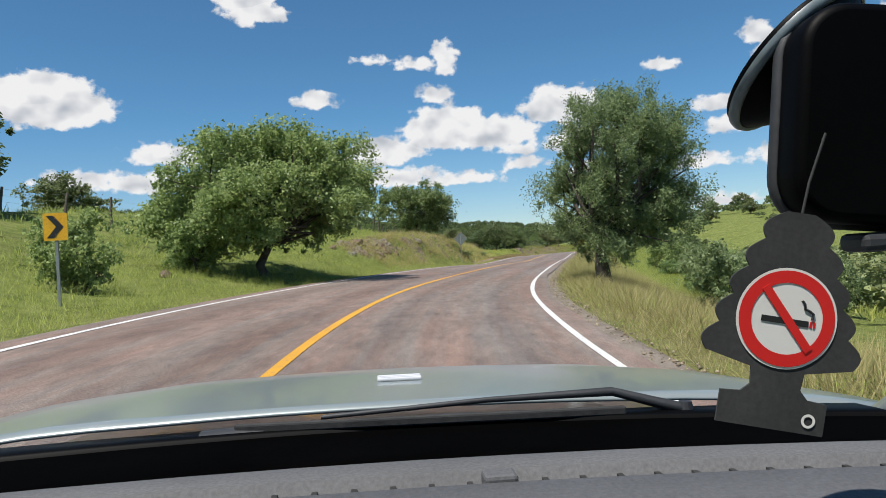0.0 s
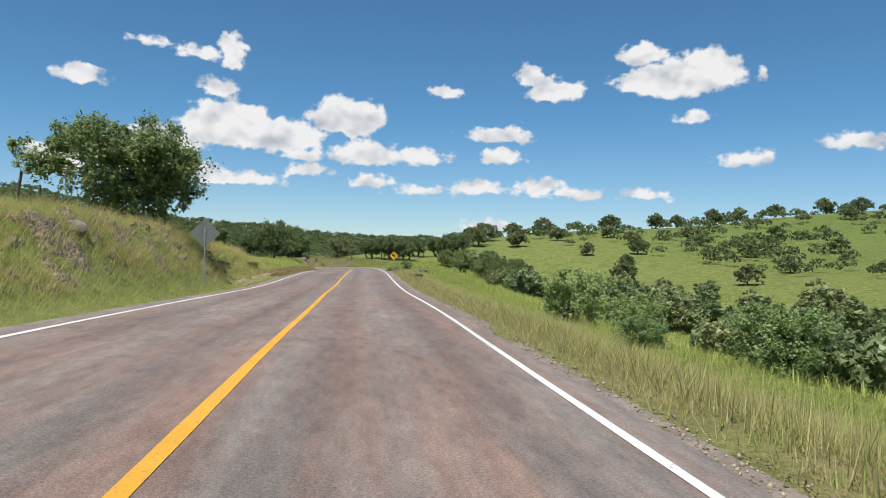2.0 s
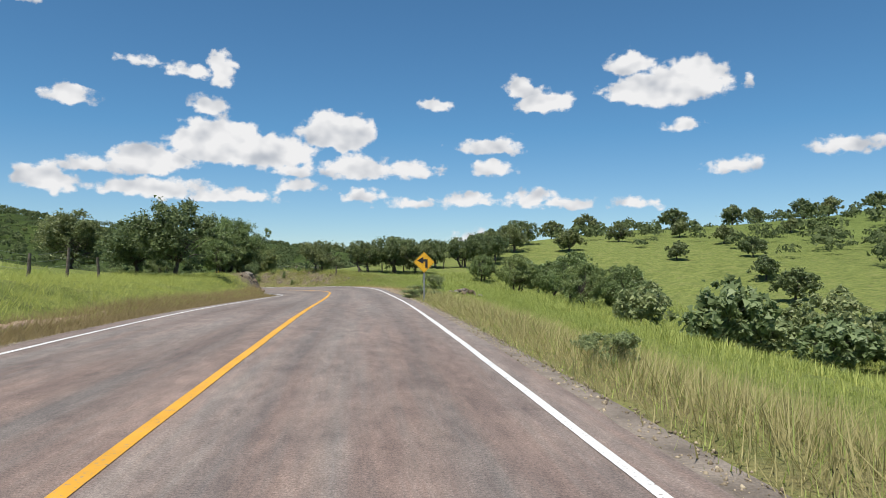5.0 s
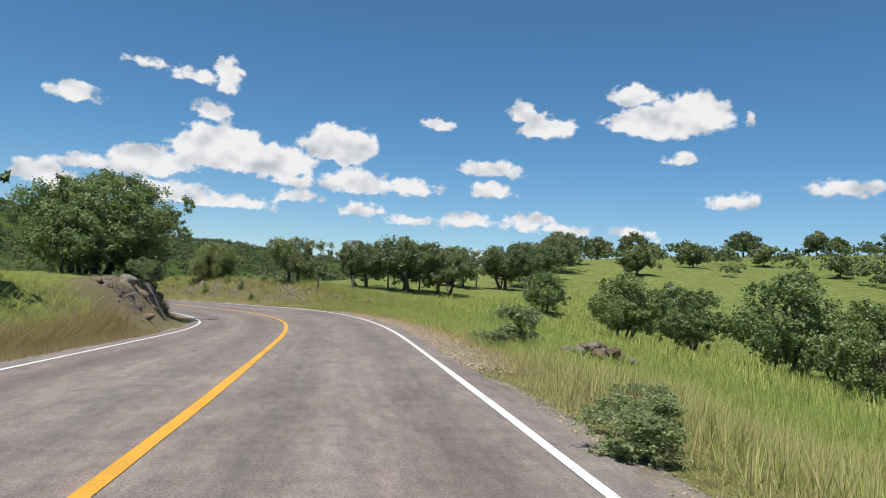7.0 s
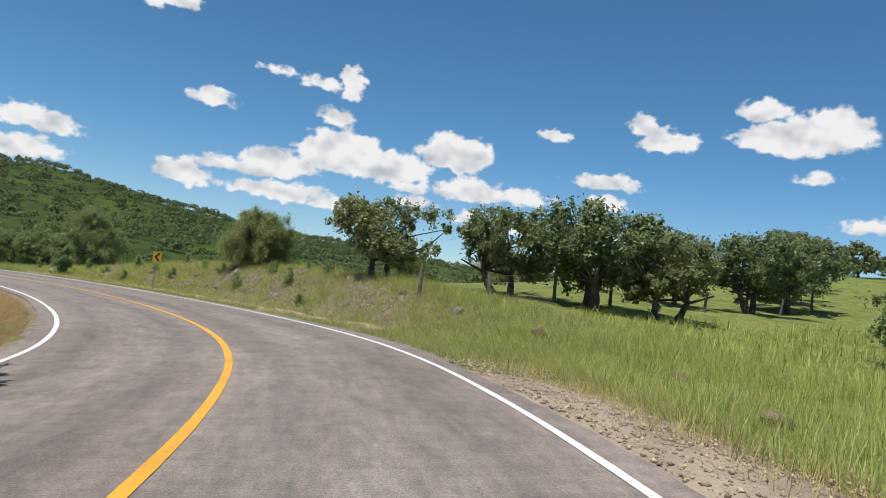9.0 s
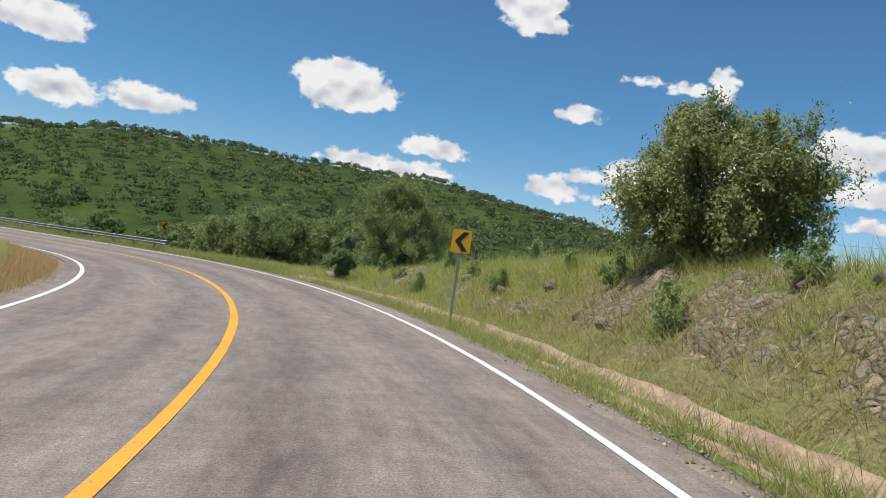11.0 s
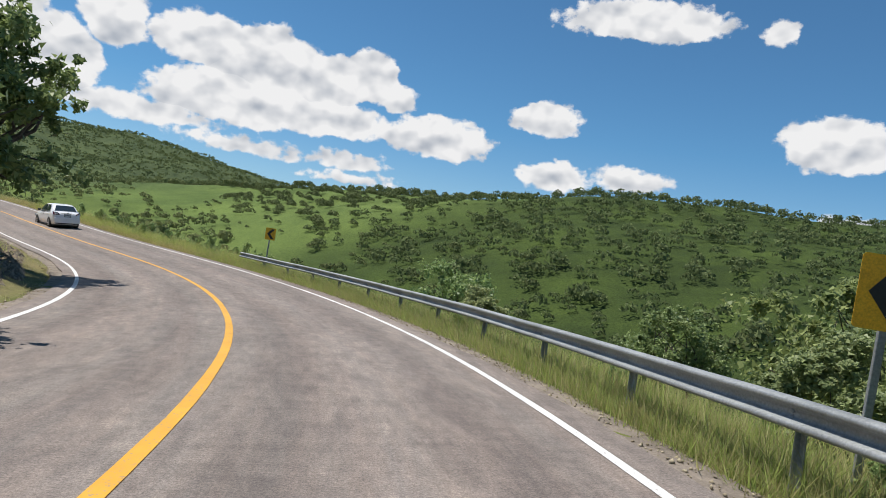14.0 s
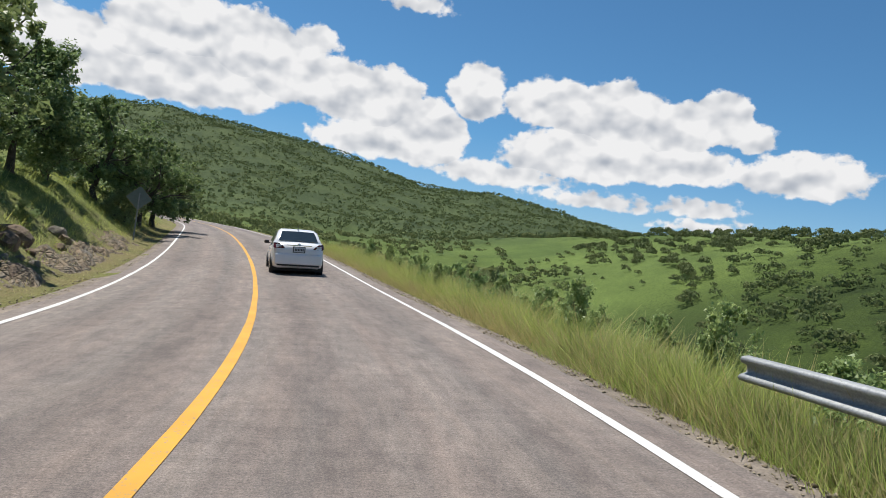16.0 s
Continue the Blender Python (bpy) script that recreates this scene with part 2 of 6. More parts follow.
def stony(name, tones, size=6.0):
    """Broken rock: angular pieces of several tones with dark gaps between them."""
    m, t, b = shader(name, 0.95)
    c = t.nodes.new("ShaderNodeTexCoord")
    warp = t.nodes.new("ShaderNodeTexNoise")
    warp.inputs["Scale"].default_value, warp.inputs["Detail"].default_value = 2.0, 4.0
    t.links.new(c.outputs["Object"], warp.inputs["Vector"])
    add = t.nodes.new("ShaderNodeVectorMath")
    add.operation = "MULTIPLY_ADD"
    t.links.new(warp.outputs["Color"], add.inputs[0])
    add.inputs[1].default_value = (0.5, 0.5, 0.5)
    t.links.new(c.outputs["Object"], add.inputs[2])
    cell, gap = t.nodes.new("ShaderNodeTexVoronoi"), t.nodes.new("ShaderNodeTexVoronoi")
    gap.feature = "DISTANCE_TO_EDGE"
    for n in (cell, gap):
        n.inputs["Scale"].default_value = size
        t.links.new(add.outputs[0], n.inputs["Vector"])
    sep_ = t.nodes.new("ShaderNodeSeparateColor")
    t.links.new(cell.outputs["Color"], sep_.inputs[0])
    col = ramp(t, sep_.outputs[0], [(i / (len(tones) - 1), q) for i, q in enumerate(tones)])
    fine_ = mnoise(t, 24.0, 5.0)
    col = mix(t, 1.0, col, ramp(t, fine_, [(0.25, (0.6, 0.6, 0.6)), (0.75, (1.3, 1.3, 1.3))]), "MULTIPLY")
    col = mix(t, 1.0, col, ramp(t, gap.outputs["Distance"], [(0.0, (0.55, 0.53, 0.5)), (0.10, (1, 1, 1))]), "MULTIPLY")
    t.links.new(col, b.inputs["Base Color"])
    bump(t, b, ramp(t, gap.outputs["Distance"], [(0.0, (0, 0, 0)), (0.25, (1, 1, 1))]), 0.8, 0.06)
    return m


def leafy(name, dark, light, random_by="island", gloss=0.45, through=0.25):
    """Leaves: each leaf (or clump) has its own tint, and some light comes through."""
    m, t, b = shader(name, gloss)
    if random_by == "island":
        src = t.nodes.new("ShaderNodeNewGeometry").outputs["Random Per Island"]
    else:
        src = t.nodes.new("ShaderNodeObjectInfo").outputs["Random"]
    ob_r = t.nodes.new("ShaderNodeObjectInfo").outputs["Random"]
    c = ramp(t, src, [(0.0, dark), (0.55, tuple((p + q) / 2 for p, q in zip(dark, light))), (1.0, light)])
    tint = ramp(t, ob_r, [(0.0, (0.8, 0.86, 0.8)), (1.0, (1.18, 1.08, 1.0))])
    c = mix(t, 1.0, c, tint, "MULTIPLY")
    t.links.new(c, b.inputs["Base Color"])
    b.inputs["Specular IOR Level"].default_value = 0.3 if gloss < 0.9 else 0.1
    tr = t.nodes.new("ShaderNodeBsdfTranslucent")
    t.links.new(c, tr.inputs["Color"])
    ms = t.nodes.new("ShaderNodeMixShader")
    ms.inputs[0].default_value = through
    t.links.new(b.outputs[0], ms.inputs[1])
    t.links.new(tr.outputs[0], ms.inputs[2])
    t.links.new(ms.outputs[0], t.nodes["Material Output"].inputs["Surface"])
    return m


# ---- the road's course ----
def smooth(knots, first, step, t):
    v = np.asarray(knots, float)
    x = np.clip((t - first) / step, 0, len(v) - 1 - 1e-9)
    i = x.astype(int)
    u = x - i
    p = np.concatenate([[2 * v[0] - v[1]], v, [2 * v[-1] - v[-2]]])
    a, b, c, d = p[i], p[i + 1], p[i + 2], p[i + 3]
    return b + 0.5 * u * (c - a + u * (2 * a - 5 * b + 4 * c - d + u * (3 * (b - c) + d - a)))


STEP = 0.05
TT = np.arange(-1, 21.001, STEP)
head = np.radians(smooth(HEAD, -1, 0.5, TT))
speed, slope = smooth(SPEED, -1, 1, TT), smooth(SLOPE, -1, 1, TT)
bank, centre = np.radians(smooth(BANK, -1, 1, TT)), smooth(CENTRE, -1, 1, TT)
vx, vy = -np.sin(head) * speed, np.cos(head) * speed
course = np.stack([np.concatenate([[0], np.cumsum((a[:-1] + a[1:]) / 2 * STEP)]) for a in (vx, vy, slope * speed)], 1)
course -= course[20]
across = np.stack([np.cos(head), np.sin(head), np.tan(bank)], 1)
mid = course + across * centre[:, None]          # the yellow line
# run on straight at both ends
back = mid[0] - np.outer(np.arange(60, 0, -1) * 0.75, np.append(np.array([vx[0], vy[0]]) / speed[0], 0.0))
onward = []
p_, h_ = mid[-1].copy(), head[-1]
for k in range(110):
    h_ += radians(0.42 if k < 50 else -0.5)
    p_ = p_ + np.array([-math.sin(h_), math.cos(h_), 0.035]) * 0.75
    onward.append((*p_, h_))
onward = np.array(onward)
RP = np.concatenate([back, mid, onward[:, :3]])
RH = np.concatenate([np.full(60, head[0]), head, onward[:, 3]])
RB = np.concatenate([np.full(60, bank[0]), bank, np.full(110, bank[-1]) * np.linspace(1, 0, 110)])
RT_ = np.concatenate([np.arange(60, 0, -1) * -0.05 - 1, TT, 21 + np.arange(1, 111) * 0.05])
RS = np.concatenate([[0], np.cumsum(np.hypot(*np.diff(RP[:, :2], axis=0).T))])
RX = np.stack([np.cos(RH), np.sin(RH), np.tan(RB)], 1)


def beside(xy):
    """For points of the plan: travel time along the road, distance to the right of the yellow line, and the road's height and bank there."""
    xy = np.asarray(xy, float).reshape(-1, 2)
    t, d, z, bk = (np.zeros(len(xy)) for _ in range(4))
    for a in range(0, len(xy), 20000):
        q = xy[a:a + 20000]
        i = np.argmin((q[:, None, 0] - RP[None, :, 0]) ** 2 + (q[:, None, 1] - RP[None, :, 1]) ** 2, axis=1)
        r = q - RP[i, :2]
        along = -np.sin(RH[i]) * r[:, 0] + np.cos(RH[i]) * r[:, 1]
        side = np.cos(RH[i]) * r[:, 0] + np.sin(RH[i]) * r[:, 1]
        far = np.hypot(r[:, 0], r[:, 1])
        t[a:a + 20000] = RT_[i] + np.clip(along, -1, 1) * 0.07
        d[a:a + 20000] = np.where(side >= 0, 1, -1) * np.maximum(far * (np.abs(along) > 1.0), np.abs(side))
        z[a:a + 20000], bk[a:a + 20000] = RP[i, 2], RB[i]
    return t, d, z, bk


def on_road(t, d, lift=0.0):
    """The place d metres right of the yellow line at travel time t."""
    p = [np.interp(t, RT_, RP[:, k]) for k in range(3)]
    h, b = np.interp(t, RT_, RH), np.interp(t, RT_, RB)
    return Vector((p[0] + math.cos(h) * d, p[1] + math.sin(h) * d, p[2] + math.tan(b) * max(-3.9, min(3.9, d)) + lift)), h


# ---- the lie of the land ----
EDGE = 3.75


def ridge(xy, pts, width):
    """A ridge (or, with heights below nought, a valley) along a line of (x, y, height)."""
    best = np.full(len(xy), 1e9)
    hgt = np.zeros(len(xy))
    for (ax, ay, ah), (bx, by, bh) in zip(pts[:-1], pts[1:]):
        dx, dy = bx - ax, by - ay
        u = np.clip(((xy[:, 0] - ax) * dx + (xy[:, 1] - ay) * dy) / (dx * dx + dy * dy), 0, 1)
        dist = np.hypot(xy[:, 0] - ax - u * dx, xy[:, 1] - ay - u * dy)
        near = dist < best
        best, hgt = np.where(near, dist, best), np.where(near, ah + u * (bh - ah), hgt)
    return hgt * np.exp(-(best / width) ** 2)


def wavy(xy, size, seed=0.0):
    x, y = xy[:, 0] / size, xy[:, 1] / size
    return (np.sin(x * 1.7 + seed) * np.cos(y * 1.3 - seed * 2) + 0.6 * np.sin(x * 3.1 - y * 2.3 + seed * 3) + 0.4 * np.cos(x * 5.3 + y * 4.1 + seed)) / 2


def far_land(xy):
    up = [
        ridge(xy, [(-60, -120, 9), (-30, -40, 7), (-17, 30, 5.2), (-12, 62, 4.9), (-16, 90, 2.0)], 20),
        ridge(xy, [(-20, 108, 3.0), (-32, 126, 7), (-60, 140, 9), (-110, 130, 12)], 26),
        ridge(xy, [(60, 235, 4), (88, 205, 8), (138, 189, 13), (190, 150, 17), (240, 70, 19), (260, -80, 18)], 62),
        ridge(xy, [(-480, 320, 26), (-351, 357, 29), (-177, 383, 30), (-96, 440, 30), (-40, 480, 22), (40, 520, 16), (160, 560, 12), (400, 600, 12)], 105),
        ridge(xy, [(-700, -700, 120), (-880, -300, 128), (-940, -63, 142), (-938, 91, 126), (-937, 232, 92), (-927, 326, 92), (-907, 418, 78), (-878, 507, 62), (-825, 620, 44), (-800, 800, 36)], 330),
        ridge(xy, [(-3000, 900, 90), (-900, 2300, 60), (900, 2600, 55), (2500, 1500, 70), (3000, -500, 90)], 700),
    ]
    down = ridge(xy, [(20, -40, -4), (25, 20, -4.2), (36, 70, -4.8), (46, 108, -3.6), (46, 134, -2.8), (52, 150, -1.0)], 20) \
        + ridge(xy, [(20, 250, -6), (-14, 232, -11), (-80, 232, -16), (-170, 230, -17), (-300, 220, -9)], 42)
    s = np.sum(np.stack(up) ** 3, 0) ** (1 / 3)
    r = np.hypot(xy[:, 0], xy[:, 1] - 100)
    return s + down + wavy(xy, 9) * 0.25 + wavy(xy, 45, 2) * np.clip(r / 120, 0.3, 6.0)


def ss(x):
    x = np.clip(x, 0, 1)
    return x * x * (3 - 2 * x)


LEFT_T = [-4, 0, 1.6, 2.5, 3.1, 3.5, 4.2, 4.7, 5.2, 5.8, 6.6, 7.6, 8.2, 9.4, 10.2, 11, 12.5, 14, 15, 16, 17, 18.5, 21, 27]
LEFT_H = [0.5, 0.5, 0.7, 1.3, 2.1, 2.5, 2.5, 2.4, 2.1, 1.6, 0.9, 0.9, 1.2, 1.9, 1.8, 0.7, 0.7, 0.9, 1.4, 1.8, 2.4, 2.6, 2.0, 1.5]
LEFT_W = [6, 6, 5, 4.5, 4.2, 3.2, 3.0, 3.0, 3.0, 3.2, 3.6, 3.8, 3.0, 1.6, 1.8, 4, 4, 3.4, 3.6, 4.2, 5.2, 5.2, 5, 5]
RIGHT_T = [-4, 1, 2, 3, 5, 6.5, 7.5, 8.5, 9.5, 10.2, 10.8, 11.4, 11.9, 12.3, 12.8, 13.2, 14, 15, 16, 17, 19, 27]
RIGHT_H = [-0.9, -1.0, -1.3, -1.4, -1.3, -1.2, -0.9, -0.5, -0.1, 0.6, 1.5, 1.9, 1.9, 1.7, 1.2, 0.5, -0.6, -0.9, -0.9, -0.8, -0.6, -0.5]
RIGHT_W = [4, 4.5, 5, 5, 5, 5, 5, 7, 6, 4.2, 3.0, 2.8, 2.9, 3.2, 4, 4, 4, 4, 5, 5, 6, 6]


def land(xy, under_road=True):
    """The ground's height at points of the plan."""
    xy = np.asarray(xy, float).reshape(-1, 2)
    z = far_land(xy)
    near = (np.abs(xy[:, 0] + 40) < 190) & (xy[:, 1] > -90) & (xy[:, 1] < 270)
    q = xy[near]
    t, d, zr, bk = beside(q)
    e = np.abs(d) - EDGE
    left = d < 0
    h = np.where(left, np.interp(t, LEFT_T, LEFT_H), np.interp(t, RIGHT_T, RIGHT_H))
    w = np.where(left, np.interp(t, LEFT_T, LEFT_W), np.interp(t, RIGHT_T, RIGHT_W))
    gutter = np.where(left, 0.0, np.interp(t, [10.0, 10.6, 13.0, 13.4], [0, 1, 1, 0])) + np.where(left, np.interp(t, [4.2, 4.6, 6.2, 6.6], [0, 1, 1, 0]), 0.0)
    begin = 0.5 + gutter * 0.9
    rise = ss((e - begin) / w) * h
    rough = wavy(q, 1.6, 1.0) * 0.14 * np.clip((e - 0.8) / 2, 0, 1)
    zn = zr + np.clip(d, -EDGE, EDGE) * np.tan(bk) - 0.035 - 0.05 * ss(e / 0.5) + rise + rough
    f = ss((e - w - begin + 1.0) / 16.0)
    zz = zn * (1 - f) + z[near] * f
    if under_road:
        zz = np.where(e < -0.25, zr + d * np.tan(bk) - 0.35, zz)
    z[near] = zz
    return z


def ground_z(x, y):
    return float(land([(x, y)])[0])


def mesh_of(name, verts, faces, mats=(), uv=None, smooth_shade=False):
    me = bpy.data.meshes.new(name)
    verts = np.asarray(verts, np.float32)
    faces = np.asarray(faces, np.int32)
    n, k = faces.shape
    me.vertices.add(len(verts))
    me.vertices.foreach_set("co", verts.ravel())
    me.loops.add(n * k)
    me.loops.foreach_set("vertex_index", faces.ravel())
    me.polygons.add(n)
    me.polygons.foreach_set("loop_start", np.arange(0, n * k, k, dtype=np.int32))
    me.polygons.foreach_set("loop_total", np.full(n, k, np.int32))
    if smooth_shade:
        me.polygons.foreach_set("use_smooth", np.ones(n, bool))
    if uv is not None:
        layer = me.uv_layers.new(name="plan")
        layer.data.foreach_set("uv", np.asarray(uv, np.float32)[faces.ravel()].ravel())
    for m in mats:
        me.materials.append(m)
    me.update(calc_edges=True)
    return me


def grid_faces(nu, nv):
    i, j = np.meshgrid(np.arange(nu - 1), np.arange(nv - 1), indexing="ij")
    a = (i * nv + j).ravel()
    return np.stack([a, a + nv, a + nv + 1, a + 1], 1)


def axis(lo, hi, step, reach):
    core = np.arange(lo, hi + 0.01, step)
    out, s, p = [], step, hi
    while p < reach:
        s *= 1.1
        p += s
        out.append(p)
    out2, s, p = [], step, lo
    while p > -reach:
        s *= 1.1
        p -= s
        out2.append(p)
    return np.concatenate([out2[::-1], core, out])


# ---- ground ----
grass_mat, t, b = shader("meadow", 0.95)
b.inputs["Specular IOR Level"].default_value = 0.12
big = mnoise(t, 0.06, 5.0)
mid_n = mnoise(t, 0.7, 5.0)
fine_n = mnoise(t, 14.0, 4.0)
c = ramp(t, mid_n, [(0.3, (0.115, 0.142, 0.038)), (0.55, (0.175, 0.208, 0.056)), (0.8, (0.24, 0.24, 0.088))])
c = mix(t, ramp(t, big, [(0.45, (0, 0, 0)), (0.7, (1, 1, 1))]), c, (0.165, 0.2, 0.055))
c = mix(t, 1.0, c, ramp(t, fine_n, [(0.2, (0.55, 0.55, 0.55)), (0.8, (1.25, 1.25, 1.25))]), "MULTIPLY")
# bare earth and dry tangle between the grass
earth = mnoise(t, 1.1, 6.0, 0.7)
c = mix(t, ramp(t, earth, [(0.54, (0, 0, 0)), (0.70, (0.5, 0.5, 0.5))]), c, ramp(t, fine_n, [(0.3, (0.10, 0.08, 0.045)), (0.7, (0.22, 0.18, 0.095))]))
# dark scrub and rough grass cover the northern hill
tcg = t.nodes.new("ShaderNodeTexCoord")
spg = t.nodes.new("ShaderNodeSeparateXYZ")
t.links.new(tcg.outputs["Object"], spg.inputs[0])
hill = t.nodes.new("ShaderNodeMapRange")
hill.interpolation_type = "SMOOTHSTEP"
t.links.new(spg.outputs[1], hill.inputs[0])
hill.inputs[1].default_value, hill.inputs[2].default_value, hill.inputs[4].default_value = 195.0, 250.0, 0.92
scrub = ramp(t, mnoise(t, 0.03, 7.0, 0.7), [(0.38, (0.066, 0.1, 0.027)), (0.68, (0.12, 0.168, 0.044))])
c = mix(t, hill.outputs[0], c, scrub)
# ground under the hill's eastern oaks, cloud shadow put into its dark colour
cloud_shade = t.nodes.new("ShaderNodeMapRange")
cloud_shade.interpolation_type = "SMOOTHSTEP"
t.links.new(spg.outputs[0], cloud_shade.inputs[0])
cloud_shade.inputs[1].default_value, cloud_shade.inputs[2].default_value, cloud_shade.inputs[4].default_value = -230.0, -165.0, 1.0
hill_shade = t.nodes.new("ShaderNodeMath")
hill_shade.operation = "MULTIPLY"
t.links.new(cloud_shade.outputs[0], hill_shade.inputs[0])
t.links.new(hill.outputs[0], hill_shade.inputs[1])
c = mix(t, hill_shade.outputs[0], c, ramp(t, mnoise(t, 0.05, 6.0, 0.7), [(0.35, (0.018, 0.03, 0.009)), (0.7, (0.055, 0.082, 0.018))]))
west = t.nodes.new("ShaderNodeMapRange")
west.interpolation_type = "SMOOTHSTEP"
t.links.new(spg.outputs[0], west.inputs[0])
west.inputs[1].default_value, west.inputs[2].default_value, west.inputs[4].default_value = -230.0, -380.0, 0.92
c = mix(t, west.outputs[0], c, scrub)
# a duller, greyer ground tone on the mountain's upper side
upper = t.nodes.new("ShaderNodeMapRange")
upper.interpolation_type = "SMOOTHSTEP"
t.links.new(spg.outputs[0], upper.inputs[0])
upper.inputs[1].default_value, upper.inputs[2].default_value, upper.inputs[4].default_value = -350.0, -520.0, 0.95
c = mix(t, upper.outputs[0], c, ramp(t, mnoise(t, 0.04, 7.0, 0.7), [(0.38, (0.04, 0.058, 0.026)), (0.68, (0.08, 0.105, 0.042))]))
# eastern hill darkened uphill: scrub tone, with some of its shade in the colour
east = t.nodes.new("ShaderNodeMapRange")
east.interpolation_type = "SMOOTHSTEP"
t.links.new(spg.outputs[0], east.inputs[0])
east.inputs[1].default_value, east.inputs[2].default_value, east.inputs[4].default_value = 60.0, 130.0, 0.6
c = mix(t, east.outputs[0], c, scrub)
# tussocks and trodden gaps
tuss = mnoise(t, 2.2, 5.0, 0.7)
c = mix(t, 1.0, c, ramp(t, tuss, [(0.32, (0.55, 0.58, 0.55)), (0.5, (1.0, 1.0, 1.0)), (0.68, (1.32, 1.28, 1.2))]), "MULTIPLY")
# dry thatch along the verges, bare broken earth in the cuttings
cover = t.nodes.new("ShaderNodeUVMap")
cover.uv_map = "plan"
spc = t.nodes.new("ShaderNodeSeparateXYZ")
t.links.new(cover.outputs[0], spc.inputs[0])


def covered(amount, noise_, lo, hi):
    n = t.nodes.new("ShaderNodeMath")
    n.operation = "MULTIPLY"
    t.links.new(amount, n.inputs[0])
    t.links.new(ramp(t, noise_, [(lo, (0.25, 0.25, 0.25)), (hi, (1, 1, 1))]), n.inputs[1])
    return n.outputs[0]


c = mix(t, covered(spc.outputs[0], mid_n, 0.3, 0.6), c, ramp(t, fine_n, [(0.3, (0.13, 0.11, 0.05)), (0.7, (0.27, 0.225, 0.11))]))
c = mix(t, covered(spc.outputs[1], earth, 0.3, 0.55), c, ramp(t, fine_n, [(0.3, (0.10, 0.075, 0.045)), (0.5, (0.165, 0.13, 0.08)), (0.7, (0.26, 0.215, 0.14))]))
t.links.new(c, b.inputs["Base Color"])
bump(t, b, fine_n, 0.8, 0.12)
ax_, ay_ = axis(-92, 46, 0.78, 4600), axis(-4, 200, 0.78, 4600)
gx, gy = np.meshgrid(ax_, ay_, indexing="ij")
gxy = np.stack([gx.ravel(), gy.ravel()], 1)
gz = land(gxy)
g_t, g_d, _, _ = beside(gxy)
thatch = np.where(g_d > 0, ss((g_d - 3.6) / 0.6) * (1 - ss((g_d - 5.8) / 3.0)) * np.interp(g_t, [-1, 7.6, 8.2, 13.2, 14], [0.9, 0.9, 0.5, 0.3, 0.8]), ss((-g_d - 3.6) / 0.5) * (1 - ss((-g_d - 4.9) / 1.2)) * np.interp(g_t, [0, 5.4, 6.0, 18], [0.3, 0.4, 0.95, 0.95]))
bare = np.where(g_d > 0, ss((g_d - 5.0) / 0.6) * (1 - ss((g_d - 8.0) / 1.0)) * np.interp(g_t, [10.2, 10.7, 12.6, 13.2], [0, 0.8, 0.8, 0]), ss((-g_d - 4.0) / 0.5) * (1 - ss((-g_d - 6.6) / 1.0)) * np.interp(g_t, [8.4, 8.8, 10.2, 10.6, 14.2, 14.8, 18.2, 18.8], [0, 1, 1, 0, 0, 0.35, 0.35, 0]))
ground = new("ground", mesh_of("ground", np.column_stack([gxy, gz]), grid_faces(len(ax_), len(ay_)), [grass_mat], np.stack([thatch, bare], 1), True))
tagged(ground, "green summer pasture with dirt verges and hills", "ground", kind="structure")

# ---- road ----
road_mat, t, b = shader("worn asphalt", 0.88)
uvn = t.nodes.new("ShaderNodeUVMap")
uvn.uv_map = "plan"
sp = t.nodes.new("ShaderNodeSeparateXYZ")
t.links.new(uvn.outputs[0], sp.inputs[0])


def uvnoise(scale, detail, sx, sy, rough=0.6):
    mp = t.nodes.new("ShaderNodeMapping")
    mp.inputs["Scale"].default_value = (sx, sy, 1)
    t.links.new(uvn.outputs[0], mp.inputs[0])
    n = t.nodes.new("ShaderNodeTexNoise")
    n.inputs["Scale"].default_value, n.inputs["Detail"].default_value, n.inputs["Roughness"].default_value = scale, detail, rough
    t.links.new(mp.outputs[0], n.inputs["Vector"])
    return n.outputs["Fac"]


patch = uvnoise(0.5, 6.0, 1.0, 0.25)
streak = uvnoise(1.0, 7.0, 1.5, 0.06, 0.7)
grit = uvnoise(38.0, 4.0, 1, 1, 0.75)
stone = uvnoise(9.0, 5.0, 1, 0.25)
red = ramp(t, patch, [(0.3, (0.150, 0.098, 0.077)), (0.7, (0.198, 0.134, 0.108))])
grey = ramp(t, patch, [(0.3, (0.135, 0.115, 0.101)), (0.7, (0.197, 0.171, 0.151))])
c = mix(t, ramp(t, streak, [(0.42, (0, 0, 0)), (0.62, (1, 1, 1))]), red, grey)
# towards the bends the surface turns from reddish to grey
along = t.nodes.new("ShaderNodeMapRange")
t.links.new(sp.outputs[1], along.inputs[0])
along.inputs[1].default_value, along.inputs[2].default_value = 120.0, 165.0
along.inputs[3].default_value, along.inputs[4].default_value = 0.0, 0.75
c = mix(t, along.outputs[0], c, grey)
tyre_path = t.nodes.new("ShaderNodeMath")
tyre_path.operation = "PINGPONG"
t.links.new(sp.outputs[0], tyre_path.inputs[0])
tyre_path.inputs[1].default_value = 0.82
c = mix(t, 1.0, c, ramp(t, tyre_path.outputs[0], [(0.0, (1.1, 1.1, 1.1)), (0.45, (1.0, 1.0, 1.0)), (0.82, (0.8, 0.8, 0.81))]), "MULTIPLY")
drag = uvnoise(1.0, 5.0, 4.0, 0.04, 0.65)
